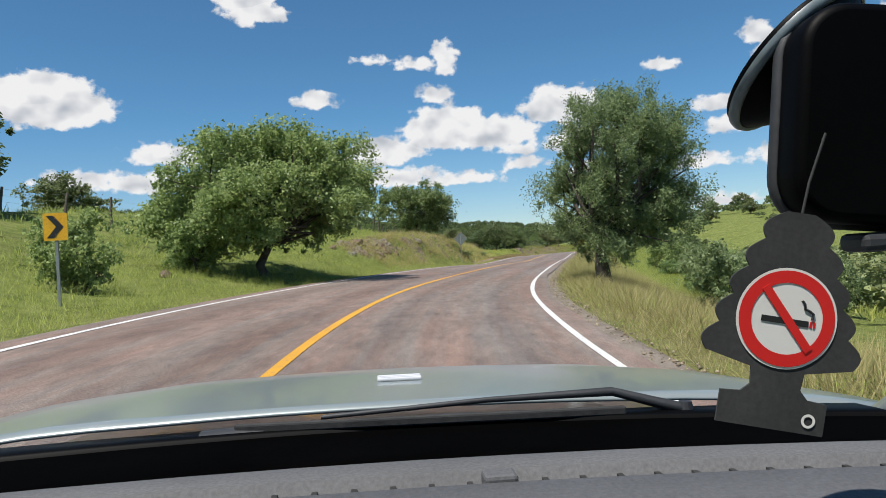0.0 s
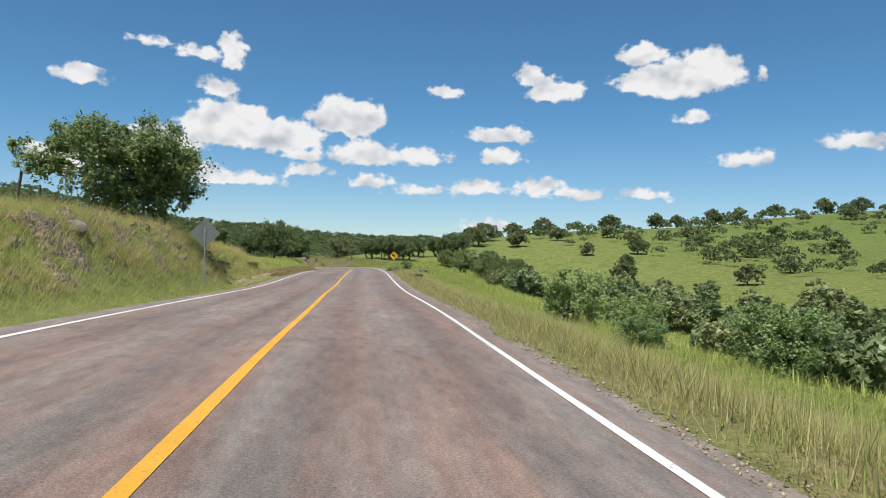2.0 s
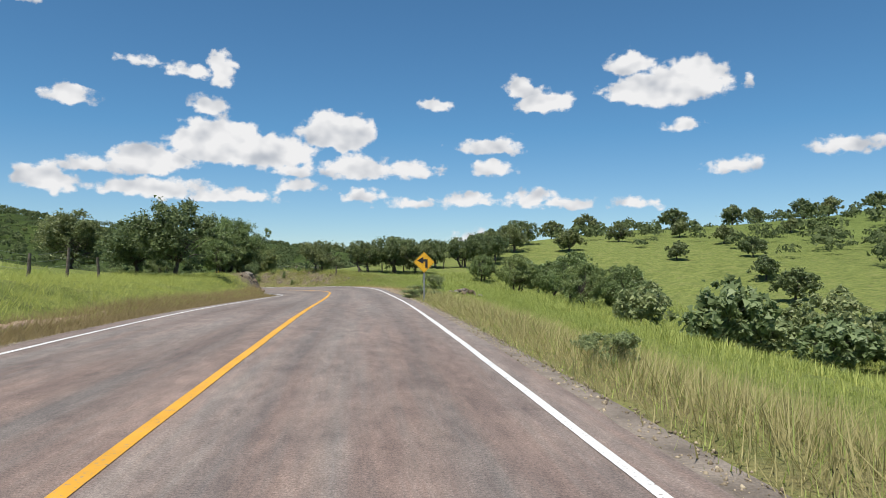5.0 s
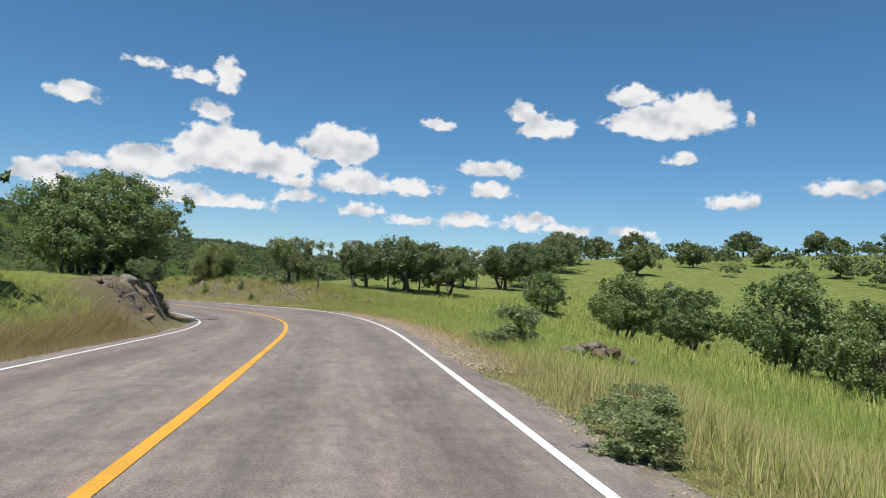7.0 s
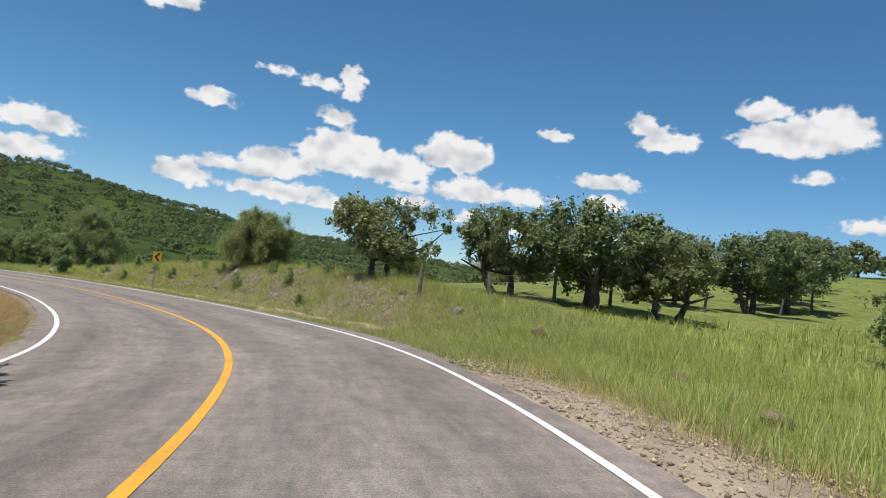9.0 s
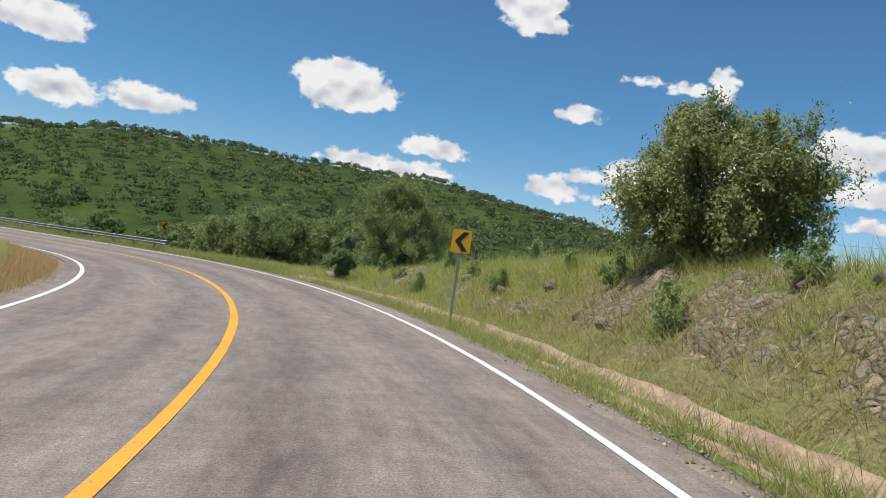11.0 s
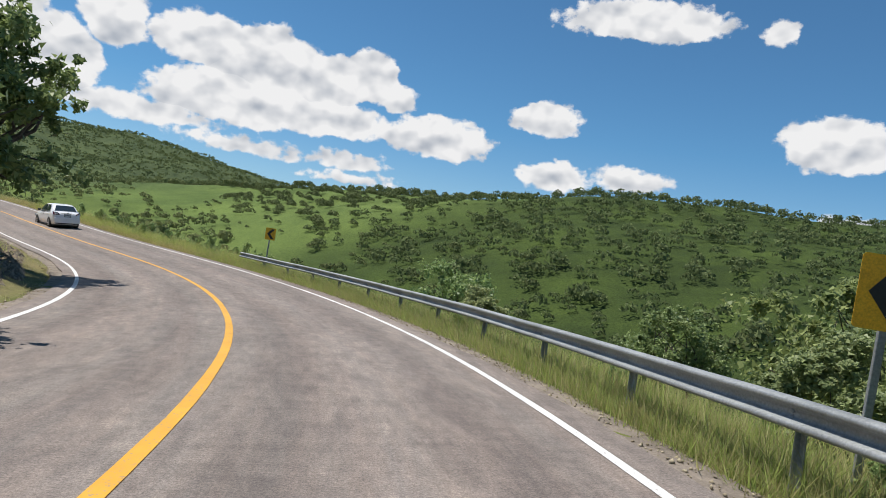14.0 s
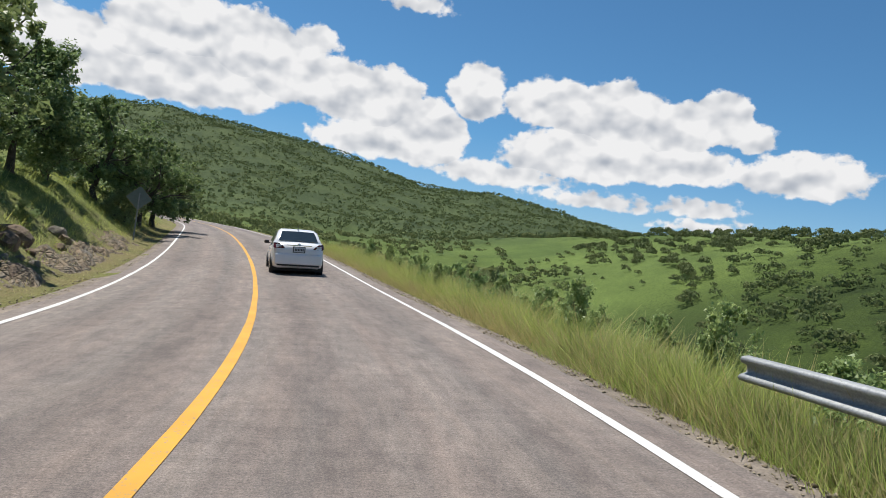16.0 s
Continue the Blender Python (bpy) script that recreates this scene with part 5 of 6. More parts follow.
def diamond_sign(x, y, z_mid, facing, side, back_seen, label):
    g0 = ground_z(x, y)
    ob = thing("warning_sign", pose(x, y, g0, 0, 0, facing), label, "road sign")
    h = z_mid - g0
    part("post", post_mesh(h + side * 0.3), galv, ob, "grey steel post")
    pl = part("panel", flat_shape([(a, b + h) for a, b in rounded(side, side, 0.04, math.pi / 4)], 0.004, -0.006), sign_yellow, ob)
    part("panel_back", flat_shape([(a, b + h) for a, b in rounded(side * 0.99, side * 0.99, 0.04, math.pi / 4)], 0.003, -0.001), sign_back, ob, "bare grey back of the panel")
    k = side / 0.64
    rim_o, rim_i = rounded(side * 0.95, side * 0.95, 0.035, math.pi / 4), rounded(side * 0.92, side * 0.92, 0.03, math.pi / 4)
    bm = bmesh.new()
    vo = [bm.verts.new((a, -0.0085, b + h)) for a, b in rim_o]
    vi = [bm.verts.new((a, -0.0085, b + h)) for a, b in rim_i]
    for i in range(len(vo)):
        j = (i + 1) % len(vo)
        bm.faces.new((vo[i], vo[j], vi[j], vi[i]))
    part("border", bm, sign_black, pl, "thin black border line")
    if not back_seen:
        arrow = [(0.05, -0.24), (0.15, -0.24), (0.15, 0.13), (-0.03, 0.13), (-0.03, 0.23), (-0.29, 0.08), (-0.03, -0.07), (-0.03, 0.03), (0.05, 0.03)]
        part("arrow", flat_shape([(a * k, b * k + h) for a, b in arrow], 0.003, -0.0105), sign_black, pl, "bent black arrow")
    return ob


chevron_sign(-7.6, 14.0, 2.2, 8, -1, 1.0, "yellow chevron sign with black arrow in the grass")
chevron_sign(11.9, 164.0, 0.8, 28, 1, 0.6, "yellow chevron sign with black arrow above the ditch")
chevron_sign(-12.95, 183.55, -0.1, 50, 1, 2.0, "yellow chevron sign with black arrow behind the guardrail")
chevron_sign(-41.4, 189.2, -0.2, 78, 1, 1.2, "yellow chevron sign with black arrow at the guardrail end")
diamond_sign(19.3, 99.2, 1.5, -14, 0.64, False, "yellow diamond warning sign with a bent black arrow")
diamond_sign(1.5, 57.9, 2.2, 168, 0.80, True, "diamond road sign seen from its grey back")
diamond_sign(-71.3, 174.6, 0.45, 282, 0.80, True, "diamond road sign seen from its grey back")


# guardrail: a W-beam on posts, with a flared end
def beam_profile():
    # (out from the posts, height) of the W section
    return [(0.00, 0.635), (0.065, 0.622), (0.085, 0.598), (0.07, 0.572), (0.008, 0.545), (0.0, 0.515), (0.008, 0.485), (0.07, 0.458), (0.085, 0.432), (0.065, 0.408), (0.0, 0.395)]


def guardrail(t0, t1):
    def d_at(t_):
        return float(np.interp(t_, (t0, 14.8, t1), (4.5, 4.65, 4.75)))

    d = 4.2
    p0, _ = on_road((t0 + t1) / 2, d)
    ob = thing("guardrail", Matrix.Translation((p0.x, p0.y, ground_z(p0.x, p0.y))), "dented galvanised steel guardrail along the drop", "guardrail")
    base = ob.matrix_world.translation.copy()
    ts = np.arange(t0, t1 + 0.001, 0.05)
    cut = np.array_split(np.arange(len(ts) - 1), 9)
    prof = beam_profile()
    rng = np.random.RandomState(3)
    wob = np.cumsum(rng.randn(len(ts)) * 0.006)
    for idx in cut:
        rows = []
        for i in list(idx) + [idx[-1] + 1]:
            p, h = on_road(ts[i], d_at(ts[i]))
            s = Vector((math.cos(h), math.sin(h), 0))
            line = []
            for k in range(2):
                for out, z in (prof if k == 0 else prof[::-1]):
                    q = p - s * (out + (0.004 if k else 0.0) + 0.08) + Vector((0, 0, z + wob[i] * 0.5)) - base
                    line.append(q)
            rows.append(line)
        m = len(rows[0])
        v = np.array([[c for c in q] for line in rows for q in line])
        f = [(a * m + b, a * m + (b + 1) % m, (a + 1) * m + (b + 1) % m, (a + 1) * m + b) for a in range(len(rows) - 1) for b in range(m)]
        part("beam", mesh_of("beam", v, f, [galv], smooth_shade=True), None, ob)
    for t_ in np.arange(t0 + 0.07, t1, 0.19):
        p, h = on_road(t_, d_at(t_))
        bm = bmesh.new()
        gz_ = ground_z(p.x, p.y)
        rot = Matrix.Rotation(h, 3, "Z")
        top = p.z + 0.61
        hgt = top - gz_ + 0.35
        box(bm, (0.012, 0.12, hgt), p - base + Vector((0, 0, top - hgt / 2 - p.z)), rot, 0.003)
        box(bm, (0.10, 0.012, hgt), p - base + Vector((0, 0, top - hgt / 2 - p.z)), rot, 0.003)
        po = part("post", bm, galv, ob)
        bm = bmesh.new()
        for zz in (0.54, 0.49):
            bmesh.ops.create_uvsphere(bm, u_segments=8, v_segments=5, radius=0.02, matrix=Matrix.Translation(p - base - Vector((math.cos(h), math.sin(h), 0)) * 0.09 + Vector((0, 0, zz))))
        part("bolt", bm, galv, po)
    # flared fish-tail end facing the traffic
    p, h = on_road(t0, d_at(t0))
    s, a = Vector((math.cos(h), math.sin(h), 0)), Vector((math.sin(h), -math.cos(h), 0))
    rows = []
    for k in range(9):
        u = k / 8
        spread = 1.0 + 0.35 * u
        curl = -0.30 * u * u
        line = []
        for out, z in beam_profile():
            line.append(p - base + a * (0.42 * math.sin(u * 1.9)) + s * (-(out * (1 - 0.6 * u)) - 0.08 - curl) + Vector((0, 0, 0.515 + (z - 0.515) * spread)))
        rows.append(line)
    m = len(rows[0])
    v = np.array([[c for c in q] for line in rows for q in line])
    f = [(i * m + j, i * m + j + 1, (i + 1) * m + j + 1, (i + 1) * m + j) for i in range(8) for j in range(m - 1)]
    me = mesh_of("end_piece", v, f, [galv], smooth_shade=True)
    e = part("end_piece", me, None, ob, "flared guardrail end")
    sol = e.modifiers.new("thick", "SOLIDIFY")
    sol.thickness = 0.006
    return ob


guardrail(14.26, 16.412)


# ditches of cast concrete beside the road
def ditch(t0, t1, side, d_in, d_out, deep, lip):
    ts = np.arange(t0, t1, 0.018)
    n = len(ts)
    p = np.stack([np.interp(ts, RT_, RP[:, k]) for k in range(3)], 1)
    h, bk = np.interp(ts, RT_, RH), np.interp(ts, RT_, RB)
    rng = np.random.RandomState(9)

    def uneven(size, span):
        return np.convolve(rng.randn(n + span - 1), np.ones(span) / math.sqrt(span), "valid") * size
    shared = uneven(0.05, 15)
    joint = (np.arange(n) % 17 == 0) * -0.03
    prof = [(d_in - 0.05, -0.22), (d_in, -0.05), (d_in + 0.10, -0.06), (d_in + 0.28 * (d_out - d_in), -deep), (d_in + 0.46 * (d_out - d_in), -deep), (d_in + 0.7 * (d_out - d_in), (lip - deep) * 0.45), (d_out - 0.12, lip), (d_out, lip), (d_out + 0.06, -0.25)]
    cols = []
    for k, (dd, zz) in enumerate(prof):
        d = (dd + shared + uneven(0.014, 3) + (uneven(0.05, 7) if k in (0, 1, 6, 7, 8) else 0.0)) * side
        cols.append(np.stack([p[:, 0] + np.cos(h) * d, p[:, 1] + np.sin(h) * d, p[:, 2] + np.tan(bk) * np.clip(d, -3.9, 3.9) + zz + joint + uneven(0.008, 3) + (uneven(0.03, 9) if k in (6, 7) else 0.0)], 1))
    f = grid_faces(n, len(prof))
    if side > 0:
        f = f[:, ::-1]
    return tagged(new("ditch", mesh_of("ditch", np.stack(cols, 1).reshape(-1, 3), f, [concrete])), "worn pinkish concrete roadside ditch with grassy edges", "ditch", kind="structure")


ditch(10.55, 13.3, 1, 4.55, 5.2, 0.16, 0.06)
ditch(4.5, 6.4, -1, 4.35, 5.0, 0.10, 0.10)


# rocks
def rock_mesh(seed, mat):
    bm = bmesh.new()
    bmesh.ops.create_icosphere(bm, subdivisions=2, radius=0.5)
    rng = random.Random(seed)
    o = Vector((rng.random() * 50, rng.random() * 50, rng.random() * 50))
    sx, sy, sz = rng.uniform(0.8, 1.3), rng.uniform(0.7, 1.1), rng.uniform(0.55, 0.85)
    for v in bm.verts:
        k = 1 + 0.32 * noise.noise(v.co * 2.2 + o) + 0.14 * noise.noise(v.co * 6 + o)
        c = v.co * k
        # a few broken flat faces
        for j in range(3):
            nrm = Vector((math.sin(seed + j * 2.1), math.cos(seed * 1.3 + j * 1.7), math.sin(j * 3.3 + seed) * 0.6)).normalized()
            over = c.dot(nrm) - 0.34
            if over > 0:
                c = c - nrm * over * 0.85
        v.co = Vector((c.x * sx, c.y * sy, c.z * sz))
    me = bpy.data.meshes.new("rock")
    bm.to_mesh(me)
    bm.free()
    me.materials.append(mat)
    return me


rock_shapes = [rock_mesh(k, rock_mat if k % 3 else rock_grey) for k in range(6)]


def rock(x, y, size, seed, label, group, up=0.0):
    rng = random.Random(seed)
    ob = new("rock", rock_shapes[seed % 6])
    ob.matrix_world = Matrix.LocRotScale((x, y, ground_z(x, y) + up + size * rng.uniform(-0.05, 0.18)), Euler((rng.uniform(-0.5, 0.5), rng.uniform(-0.5, 0.5), rng.uniform(0, 6.28))), (size, size * rng.uniform(0.8, 1.2), size * rng.uniform(0.8, 1.1)))
    tagged(ob, label, "rock", group)


def rocks_along(t0, t1, d0, d1, count, s0, s1, seed, label, group):
    rng = random.Random(seed)
    for k in range(count):
        p, h = on_road(rng.uniform(t0, t1), 0)
        d = rng.uniform(d0, d1)
        rock(p.x + math.cos(h) * d, p.y + math.sin(h) * d, s0 + (s1 - s0) * rng.random() ** 2.2, seed * 100 + k, label, group)


rocks_along(2.75, 3.7, -5.8, -9.0, 30, 0.2, 0.7, 1, "brown broken rock jutting from the grassy bank", "rocks in the left bank")
rocks_along(3.5, 4.9, -4.9, -7.2, 26, 0.15, 0.6, 2, "brown broken rock in the roadside bank", "rocks in the left bank")
rocks_along(10.5, 12.5, 5.7, 8.4, 44, 0.12, 0.45, 3, "grey-brown rock in the road cutting", "rocks in the cutting")
rocks_along(16.6, 17.8, -4.9, -6.3, 26, 0.3, 0.9, 4, "reddish rock at the foot of the inner bank", "rocks below the inner bank")
rocks_along(9.6, 10.6, 6.0, 8.0, 12, 0.2, 0.6, 5, "brown rock at the far side of the bend", "rocks at the bend")
rocks_along(2.55, 3.15, -6.4, -9.2, 42, 0.22, 0.7, 6, "reddish-brown broken rock heaped on the grassy bank", "rocks in the left bank")
rocks_along(8.9, 10.15, -4.7, -6.4, 30, 0.2, 0.75, 7, "brown rock of the low cliff inside the bend", "rocks inside the bend")
rocks_along(14.6, 16.6, -4.5, -6.0, 16, 0.15, 0.5, 9, "reddish rock at the foot of the inner bank", "rocks below the inner bank")
rng = random.Random(8)
for k in range(34):
    a, r = rng.uniform(0, 6.28), 1.25 * rng.random() ** 0.6
    rock(27.2 + math.cos(a) * r * 1.1, 115.4 + math.sin(a) * r, rng.uniform(0.2, 0.45), 800 + k, "tan rock in a heap on the meadow slope", "rock heap", 0.4 * max(0.0, 1.1 - r))
rock(3.2, 174.8, 0.6, 900, "pale rounded boulder beside the bushes", "")
rock(-10.0, 20.5, 0.5, 901, "dark stone in the grass", "")
rock(-8.4, 21.4, 0.45, 902, "dark stone in the grass", "")


# broken earth and stone showing through the grass of the cuttings
def rubble(name, t0, t1, d0, d1, seed, mat, label, lift=0.05):
    rng = np.random.RandomState(seed)
    ts, ds = np.arange(t0, t1, 0.011), np.linspace(d0, d1, 26)
    tg, dg = np.meshgrid(ts, ds, indexing="ij")
    x = np.interp(tg, RT_, RP[:, 0]) + np.cos(np.interp(tg, RT_, RH)) * dg
    y = np.interp(tg, RT_, RP[:, 1]) + np.sin(np.interp(tg, RT_, RH)) * dg
    xy = np.stack([x.ravel(), y.ravel()], 1)
    z = land(xy)
    edge = np.minimum(np.minimum((tg - t0) / 0.15, (t1 - tg) / 0.15), np.minimum((dg - min(d0, d1)) / 0.5, (max(d0, d1) - dg) / 0.5)).ravel()
    bumps = np.array([(0.42 - noise.voronoi(Vector((p[0] * 2.1, p[1] * 2.1, seed)))[0][0]) * 0.34 + noise.noise(Vector((p[0] * 7, p[1] * 7, seed + 7))) * 0.07 + noise.noise(Vector((p[0] * 0.6, p[1] * 0.6, seed + 3))) * 0.3 - 0.04 for p in xy])
    z = z + bumps + lift - 0.35 * (1 - np.clip(edge, 0, 1))
    ob = new(name, mesh_of(name, np.column_stack([xy, z]), grid_faces(len(ts), len(ds)), [mat]))
    return tagged(ob, label, "rock face", kind="structure")


broken_rock = stony("broken brown rock", [(0.11, 0.08, 0.05), (0.19, 0.145, 0.095), (0.15, 0.13, 0.095), (0.27, 0.2, 0.125), (0.2, 0.17, 0.125)])
rubble("rock_face", 2.5, 3.2, -6.2, -9.4, 5, broken_rock, "reddish broken rock outcrop on the grassy bank", 0.14)
rubble("rock_face", 10.5, 13.0, 5.5, 8.6, 1, broken_rock, "broken brown rock and earth of the road cutting", 0.03)
rubble("rock_face", 8.85, 10.1, -4.6, -6.7, 4, broken_rock, "broken brown rock of the bank inside the bend", 0.1)
rubble("rock_face", 2.9, 4.9, -4.9, -7.8, 2, broken_rock, "broken brown rock and earth in the grassy bank")
rubble("rock_face", 14.9, 18.4, -4.3, -5.9, 3, broken_rock, "crumbling brown earth at the foot of the bank", 0.17)


# fences of crooked posts and wire
def fence(points, height, seed, label):
    rng = random.Random(seed)
    x0, y0 = points[0]
    ob = thing("wire_fence", Matrix.Translation((x0, y0, ground_z(x0, y0))), label, "fence")
    base = ob.matrix_world.translation.copy()
    tops = []
    for x, y in points:
        g0 = ground_z(x, y)
        h = height * rng.uniform(0.85, 1.15)
        lx, ly = rng.uniform(-0.16, 0.16), rng.uniform(-0.16, 0.16)
        b0 = Vector((x, y, g0 - 0.3)) - base
        t0 = Vector((x + lx * h, y + ly * h, g0 + h)) - base
        m0 = (b0 + t0) / 2 + Vector((rng.uniform(-0.05, 0.05), rng.uniform(-0.05, 0.05), 0))
        v, f = tube([b0, m0, t0], [0.085, 0.07, 0.06], 7)
        f = [tuple(q) for q in f]
        me = mesh_of("post", v, f, [wood_post], smooth_shade=True)
        part("post", me, None, ob)
        tops.append((b0, t0))
    for k in (0.45, 0.68, 0.92):
        line = []
        for b0, t0 in tops:
            line.append(b0 + (t0 - b0) * (0.2 + 0.8 * k))
        path = []
        for a, b in zip(line[:-1], line[1:]):
            path += [a, (a + b) / 2 - Vector((0, 0, 0.04))]
        path.append(line[-1])
        v, f = tube([tuple(q) for q in path], [0.004] * len(path), 4)
        part("wire", mesh_of("wire", v, f, [galv]), None, ob)
    return ob


fence([(-19.6 + 2.05 * k + 0.3 * math.sin(k * 2), 31.6 + 1.2 * k) for k in range(3)] + [(-14.6 + 1.0 * k, 36.6 + 2.7 * k) for k in range(9)], 1.35, 1, "crooked wooden post and wire fence on the crest")
fence([(-6.0 + 0.25 * k, 62.5 + 2.6 * k) for k in range(3)] + [(-5.0 + 0.9 * k, 72.0 + 2.9 * k) for k in range(13)], 1.2, 2, "old wooden post and wire fence across the pasture")
fence([(24.0 + 2.9 * k, 147.5 + 1.3 * k) for k in range(9)], 1.1, 3, "old wooden post and wire fence along the meadow")
fence([(24.0 - 2.6 * k, 160.0 + 2.0 * k) for k in range(4)], 0.8, 4, "leaning wooden posts and wire above the cutting")


# ---- the white saloon ahead ----
def car_paint(name, col, rough=0.25):
    m, t, b = shader(name, rough)
    n = mnoise(t, 2.5, 4.0)
    c = ramp(t, n, [(0.3, tuple(a * 0.93 for a in col)), (0.7, col)])
    t.links.new(c, b.inputs["Base Color"])
    b.inputs["Coat Weight"].default_value, b.inputs["Coat Roughness"].default_value = 0.6, 0.08
    return m


white_body = car_paint("white car paint", (0.74, 0.74, 0.75))
dark_glass = shader("tinted car glass", 0.05)[0]
dark_glass.node_tree.nodes["Principled BSDF"].inputs["Base Color"].default_value = (0.02, 0.028, 0.032, 1)
dark_glass.node_tree.nodes["Principled BSDF"].inputs["IOR"].default_value = 1.9
rubber = blotchy("tyre rubber", (0.018, 0.018, 0.018), (0.035, 0.035, 0.034), 8.0, 60.0, 0.9, relief=0.4, dist=0.004)
rim_metal = blotchy("wheel metal", (0.35, 0.35, 0.36), (0.5, 0.5, 0.5), 6.0, 50.0, 0.35, 0.8, 0.1, 0.002)
lamp_red = shader("red lamp lens", 0.12)[0]
lamp_red.node_tree.nodes["Principled BSDF"].inputs["Base Color"].default_value = (0.06, 0.006, 0.008, 1)
lamp_clear = shader("clear lamp lens", 0.1)[0]
lamp_clear.node_tree.nodes["Principled BSDF"].inputs["Base Color"].default_value = (0.55, 0.55, 0.56, 1)
black_trim = blotchy("black plastic trim", (0.014, 0.014, 0.014), (0.03, 0.03, 0.03), 6.0, 60.0, 0.6, relief=0.2, dist=0.003)
chrome = shader("chrome", 0.12, 1.0)[0]
chrome.node_tree.nodes["Principled BSDF"].inputs["Base Color"].default_value = (0.7, 0.7, 0.7, 1)
plate_mat = blotchy("number plate", (0.40, 0.43, 0.45), (0.5, 0.52, 0.53), 6.0, 40.0, 0.5, relief=0.05, dist=0.002)


def loft(rows, close=False):
    """Quads over rows of points of the same length."""
    m = len(rows[0])
    v = np.array([q for r in rows for q in r], float)
    f = [(i * m + j, i * m + j + 1, (i + 1) * m + j + 1, (i + 1) * m + j) for i in range(len(rows) - 1) for j in range(m - 1)]
    if close:
        f += [(i * m + m - 1, i * m, (i + 1) * m, (i + 1) * m + m - 1) for i in range(len(rows) - 1)]
    return v, f


def lower_body(stations):
    """stations: y, half width, floor, waist height; a rounded section for each."""
    rows = []
    for y, w, lo, hi in stations:
        half = [(0.0, lo), (w * 0.80, lo), (w * 0.94, lo + 0.05), (w * 0.985, lo + 0.18), (w, lo + 0.45 * (hi - lo)), (w * 0.985, lo + 0.72 * (hi - lo)), (w * 0.95, hi - 0.055), (w * 0.88, hi - 0.012), (w * 0.6, hi + 0.008), (0.0, hi + 0.018)]
        full = [(x, y, z) for x, z in half] + [(-x, y, z) for x, z in half[-2:0:-1]]
        rows.append(full)
    return loft(rows, True)


def capped(v, f, m, mat, name):
    """Closes both ends of a ring loft."""
    me = bpy.data.meshes.new(name)
    n = len(v) // m
    faces = [tuple(q) for q in f] + [tuple(range(m))[::-1], tuple(range((n - 1) * m, n * m))]
    me.from_pydata([tuple(q) for q in v], [], faces)
    bm = bmesh.new()
    bm.from_mesh(me)
    bmesh.ops.recalc_face_normals(bm, faces=bm.faces)
    bm.to_mesh(me)
    bm.free()
    me.materials.append(mat)
    for p_ in me.polygons:
        p_.use_smooth = len(p_.vertices) == 4
    return me


def spin(profile, n=28):
    """A body turned about the x axis from (x, radius) pairs."""
    rows = []
    for k in range(n + 1):
        a = 2 * math.pi * k / n
        rows.append([(x, r * math.cos(a), r * math.sin(a)) for x, r in profile])
    return loft(rows)


def wheel(parent, x, y, r, out):
    hub = part("wheel", mesh_of("wheel", *spin([(-0.02 * out, 0.0), (-0.02 * out, 0.10), (-0.07 * out, 0.12), (-0.07 * out, 0.0)]), [black_trim], smooth_shade=True), None, parent)
    hub.location = (x, y, r)
    v, f = spin([(-0.09 * out, r * 0.66), (-0.095 * out, r * 0.93), (-0.07 * out, r), (0.07 * out, r), (0.095 * out, r * 0.93), (0.09 * out, r * 0.66)])
    part("tyre", mesh_of("tyre", v, f, [rubber], smooth_shade=True), None, hub)
    bm = bmesh.new()
    for k in range(7):
        a = 2 * math.pi * k / 7
        box(bm, (0.02, 0.05, r * 0.55), (0.075 * out, math.sin(a) * r * 0.36, math.cos(a) * r * 0.36), Matrix.Rotation(-a, 3, "X"), 0.006)
    v, f = spin([(0.05 * out, r * 0.60), (0.085 * out, r * 0.66), (0.085 * out, r * 0.60), (0.05 * out, r * 0.58)])
    me = mesh_of("rim_ring", v, f)
    bm.from_mesh(me)
    part("rim", bm, rim_metal, hub, "silver spoked rim")


